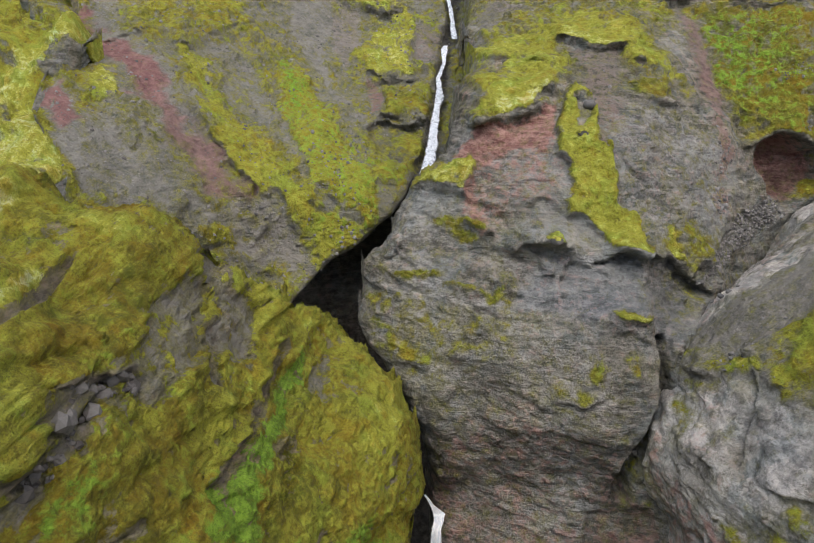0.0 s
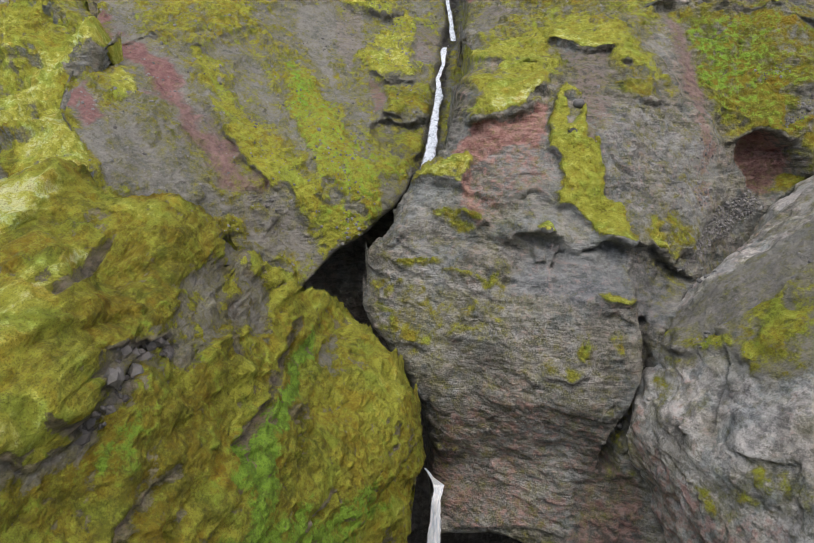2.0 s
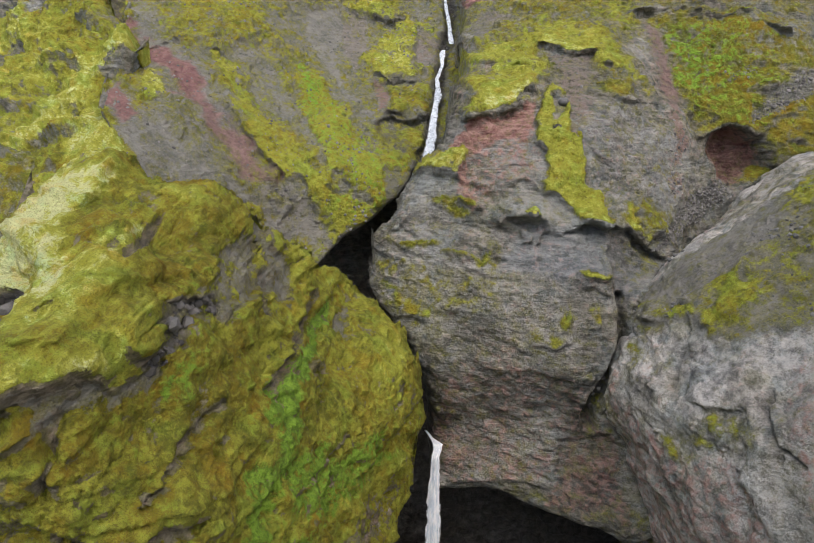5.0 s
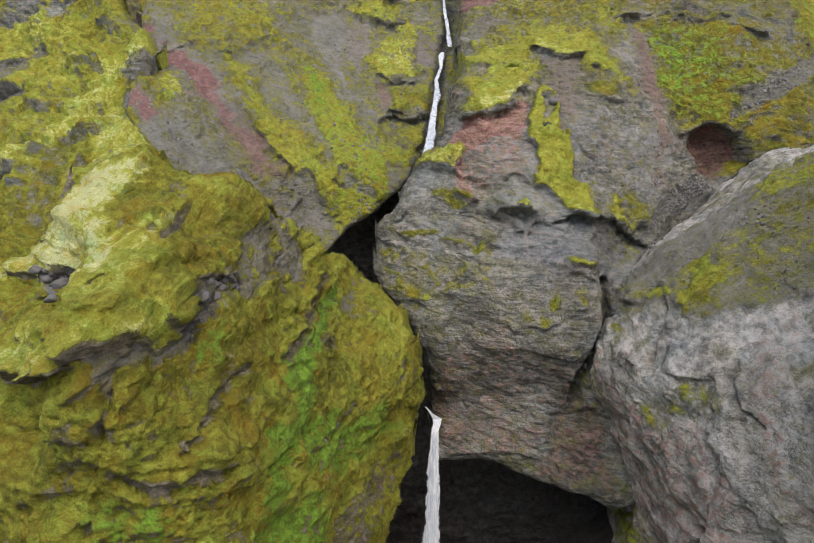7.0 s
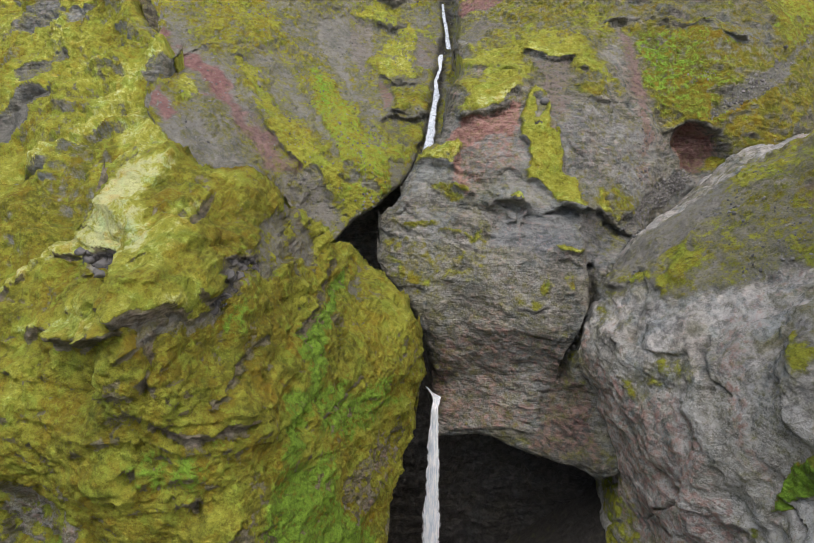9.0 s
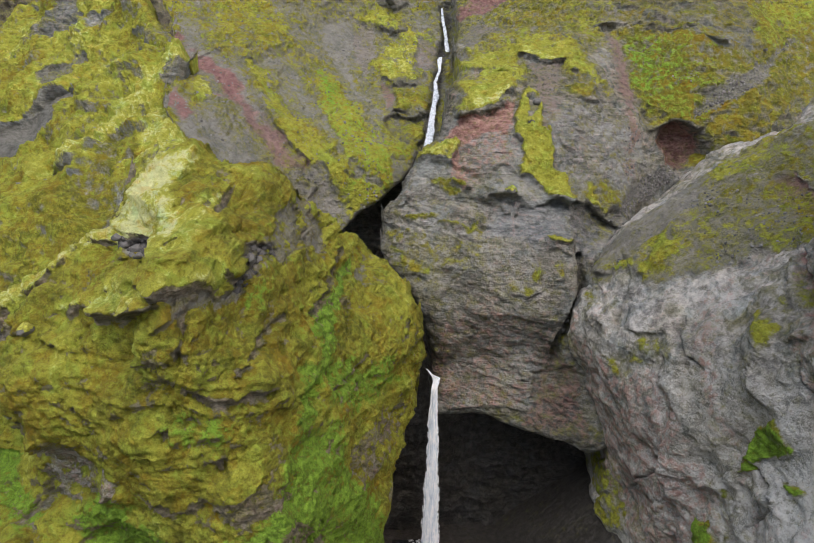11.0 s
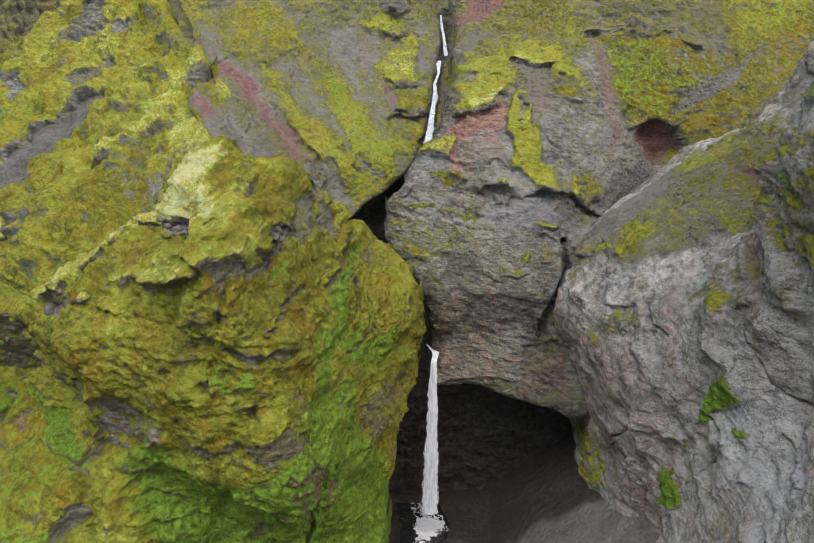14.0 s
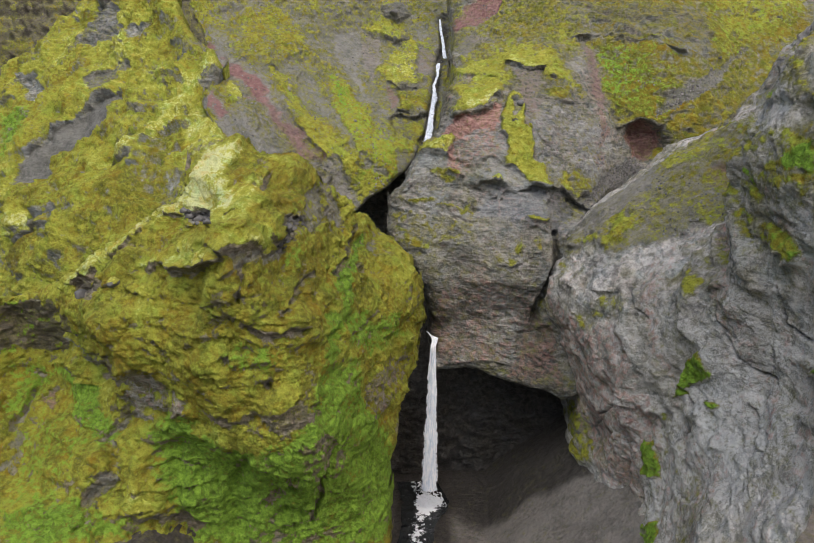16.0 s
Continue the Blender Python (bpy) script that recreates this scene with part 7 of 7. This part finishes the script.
def spray(name, centre, wide, high, count, seed):
    """Thrown water at the foot of a fall: many drops and clots."""
    rng = random.Random(seed)
    bm = bmesh.new()
    for _ in range(count):
        a, r, h = rng.uniform(0, math.tau), wide * rng.random() ** 0.7, high * rng.random() ** 2.2
        s = rng.uniform(0.06, 0.34) * (1 - 0.5 * h / high)
        at = Matrix.Translation((centre[0] + r * math.cos(a), centre[1] - abs(r * math.sin(a)), centre[2] + h * (1 - 0.5 * r / wide)))
        bmesh.ops.create_icosphere(bm, subdivisions=1, radius=s, matrix=at @ Matrix.Diagonal((1.0, 1.0, rng.uniform(0.6, 1.6), 1.0)))
    mesh = bpy.data.meshes.new(name)
    bm.to_mesh(mesh)
    bm.free()
    mesh.materials.append(FROTH)
    return new(name, mesh)


tagged(spray("splash", (2.6, 68.4, -0.6), 3.0, 3.4, 420, 3), "burst of white spray where the waterfall lands", "spray", kind="stuff")


# ---- loose stones on the slopes ----
def stones(name, form, count, where, small, large, seed, material, swap=False):
    """Angular stones lying where the masks say, as one mesh."""
    rng = np.random.default_rng(seed)
    x, y, z = (c.ravel() for c in form.places())
    chance = (where * form.keep).ravel()
    chance = chance / chance.sum()
    picks = rng.choice(len(x), count, p=chance)
    ico = [Vector(c).normalized() for c in ((0, 0, 1), (0.9, 0, 0.4), (0.28, 0.85, 0.4), (-0.72, 0.53, 0.4), (-0.72, -0.53, 0.4), (0.28, -0.85, 0.4), (0.72, 0.53, -0.4), (-0.28, 0.85, -0.4), (-0.9, 0, -0.4), (-0.28, -0.85, -0.4), (0.72, -0.53, -0.4), (0, 0, -1))]
    faces = [(0, 1, 2), (0, 2, 3), (0, 3, 4), (0, 4, 5), (0, 5, 1), (1, 6, 2), (2, 7, 3), (3, 8, 4), (4, 9, 5), (5, 10, 1), (6, 7, 2), (7, 8, 3), (8, 9, 4), (9, 10, 5), (10, 6, 1), (11, 7, 6), (11, 8, 7), (11, 9, 8), (11, 10, 9), (11, 6, 10)]
    size = small * (large / small) ** (rng.random(count) ** 2.5)
    turns = np.array([Euler(a).to_matrix() for a in rng.uniform(0, 6.3, (40, 3))])[rng.integers(0, 40, count)]
    corners = np.array(ico)[None] * rng.uniform(0.55, 1.25, (count, 1, 3)) * rng.uniform(0.8, 1.15, (count, 12, 1)) * size[:, None, None]
    corners = np.einsum("kij,kcj->kci", turns, corners)
    centre = np.stack((y, x, z) if swap else (x, y, z), 1)[picks]
    corners = (corners + centre[:, None]).reshape(-1, 3)
    sides = (np.array(faces)[None] + 12 * np.arange(count)[:, None, None]).reshape(-1, 3)
    mesh = bpy.data.meshes.new(name)
    mesh.from_pydata(corners.tolist(), [], sides.tolist())
    mesh.materials.append(material)
    return new(name, mesh)


def stone_skin(name, shade=1.0):
    """Grey stone, each piece of its own shade."""
    m = Nodes(name)
    piece = m.tree.nodes.new("ShaderNodeNewGeometry").outputs["Random Per Island"]
    m.put(m.skin.inputs["Base Color"], m.mix(m.math("MULTIPLY", piece, m.span(m.noise(5.0, 5.0, 0.6), 0.2, 0.8, 0.5, 1.0)), (0.09 * shade, 0.085 * shade, 0.082 * shade), (0.30 * shade, 0.295 * shade, 0.285 * shade)))
    m.skin.inputs["Roughness"].default_value = 0.9
    m.bump(m.noise(14.0, 4.0, 0.6), 0.6, 0.05)
    return m.material


STONE, DARK_STONE = stone_skin("loose_stone"), stone_skin("dark_stone", 0.5)


def clumped(form, size, seed):
    return np.clip(cloud(form.p, size, 3, seed) + 0.1, 0, 1) ** 2


tagged(stones("scree_stones", backslope, 7000, (0.08 + clumped(backslope, 7.0, 911)) * (0.3 + np.clip(backslope.mask["scree"], 0, 1)), 0.05, 0.3, 21, STONE), "scattered grey stones lying on the scree slope", "stones", kind="stuff")
tagged(stones("gully_stones", bluff, 2200, np.clip(bluff.mask["scree"] * bluff.mask["blue"], 0, 1) + 0.004 * np.clip(bluff.mask["scree"], 0, 1), 0.08, 0.32, 22, STONE), "pale grey rubble lying in a stony gully", "stones", kind="stuff")
tagged(stones("wall_stones", sidewall, 500, clumped(sidewall, 6.0, 913) * np.clip(sidewall.mask["scree"], 0, 1), 0.08, 0.35, 23, STONE, True), "loose grey stones on the canyon side", "stones", kind="stuff")
tagged(stones("outcrop_rocks", outcrop, 160, np.clip(outcrop.mask["blue"] - 0.2, 0, 1) * (outcrop.v > 60), 0.2, 0.7, 24, DARK_STONE), "cluster of angular grey rocks on the mossy outcrop", "rocks", kind="stuff")

# ---- single boulders, some with a cap of moss ----
def lump(size, seed, part_of_top=0.0):
    """An angular block; with part_of_top only its upper side, as a cap that lies over it."""
    rng = random.Random(seed)
    bm = bmesh.new()
    bmesh.ops.create_icosphere(bm, subdivisions=3, radius=1.0)
    cuts = [(Vector((rng.gauss(0, 1), rng.gauss(0, 1), rng.gauss(0, 1))).normalized(), rng.uniform(0.55, 0.85)) for _ in range(11)]
    flat = Vector((rng.uniform(0.85, 1.2), rng.uniform(0.8, 1.1), rng.uniform(0.65, 0.9)))
    for v in bm.verts:
        for n, far in cuts:
            over = v.co.dot(n) - far
            if over > 0:
                v.co -= n * over * 0.92
        v.co *= 1 + 0.05 * math.sin(7 * v.co.x + seed) * math.sin(6 * v.co.y) + 0.03 * rng.uniform(-1, 1)
    if part_of_top:
        bmesh.ops.delete(bm, geom=[v for v in bm.verts if v.co.z < 0.12 + 0.18 * math.sin(5 * v.co.x + seed)], context="VERTS")
        for v in bm.verts:
            v.co *= 1 + part_of_top * rng.uniform(0.5, 1.2)
    for v in bm.verts:
        v.co = Vector((v.co.x * flat.x, v.co.y * flat.y, v.co.z * flat.z)) * size * 0.5
    for f in bm.faces:
        f.smooth = True
    mesh = bpy.data.meshes.new("rock")
    bm.to_mesh(mesh)
    bm.free()
    return mesh


def boulder(place, size, seed, label, mossy=False):
    rng = random.Random(seed + 500)
    mesh = lump(size, seed)
    mesh.materials.append(BOULDER)
    at = Matrix.Translation(place) @ Matrix.Rotation(rng.uniform(0, 6.3), 4, "Z")
    ob = new("boulder", None if mossy else mesh)
    ob.matrix_world = at
    if mossy:
        new("rock", mesh).parent = ob
        cap = lump(size, seed, 0.12)
        cap.materials.append(MOSS_CAP)
        top = new("moss_cap", cap)
        top.parent = ob
        tagged(top, "yellow-green moss cap")
    tagged(ob, label, "boulder", "boulders on the slopes")


BOULDER = stone_skin("boulder_stone", 0.6)
cap_nodes = Nodes("moss_cap")
cap_nodes.put(cap_nodes.skin.inputs["Base Color"], cap_nodes.mix(cap_nodes.span(cap_nodes.noise(2.5, 6.0, 0.7), 0.35, 0.65), (0.16, 0.15, 0.02), (0.40, 0.41, 0.06)))
cap_nodes.skin.inputs["Roughness"].default_value = 0.95
cap_nodes.bump(cap_nodes.noise(6.0, 5.0, 0.7), 1.0, 0.15)
MOSS_CAP = cap_nodes.material
for k, (x, y, z, size) in enumerate([(-5.0, 138.4, 105.8, 2.6), (21.7, 82.5, 80.9, 1.7), (-32.7, 33.5, 66.5, 1.3), (-32.0, 33.9, 65.5, 1.9), (-30.4, 33.1, 65.2, 1.6), (-27.1, 25.1, 66.2, 1.1), (-30.0, 30.8, 65.1, 1.0), (-50.4, 37.7, 53.3, 2.4)]):
    boulder((x, y, z), size, 40 + k, "bare angular dark grey boulder bedded in moss")
for k, (x, y, z, size) in enumerate([(-18.6, 86.0, 68.2, 0.7), (-17.9, 85.8, 66.9, 0.6), (-19.7, 104.2, 81.0, 0.5), (-9.7, 92.6, 73.9, 0.5), (-22.1, 94.9, 78.2, 0.5)]):
    boulder((x, y, z), size, 55 + k, "small angular grey boulder on the scree slope")
for k, (x, y, z, size) in enumerate([(24.1, 65.5, 45.0, 0.9), (23.4, 65.7, 44.2, 0.7), (24.6, 65.5, 46.5, 0.8), (25.2, 65.6, 48.7, 0.8), (24.2, 63.0, 51.3, 0.7), (25.8, 66.0, 51.0, 0.6)]):
    boulder((x, y, z), size, 62 + k, "angular grey boulder wedged in a dark rock cleft")
for k, (x, y, z, size) in enumerate([(51.1, 89.7, 65.8, 0.8), (49.9, 89.3, 66.9, 0.7), (51.7, 89.9, 64.0, 0.8), (45.3, 87.1, 65.5, 0.7), (43.2, 85.2, 64.5, 0.6), (33.4, 69.7, 61.0, 0.8), (33.8, 68.8, 61.7, 0.7), (33.1, 70.8, 60.0, 0.7), (34.6, 68.6, 62.3, 0.6), (31.8, 70.5, 58.2, 0.7), (29.9, 70.6, 55.9, 0.7), (55.5, 90.6, 80.2, 0.9), (57.5, 90.7, 80.9, 0.8), (61.6, 92.6, 84.4, 0.9), (69.8, 101.4, 90.8, 1.0)]):
    boulder((x, y, z), size, 70 + k, "angular grey boulder among gully rubble")
for k, (x, y, z, size) in enumerate([(19.9, 78.2, 77.8, 1.5), (15.6, 68.8, 67.1, 1.5), (-42.3, 30.6, 56.9, 1.9)]):
    boulder((x, y, z), size, 90 + k, "angular grey boulder capped with yellow-green moss", True)
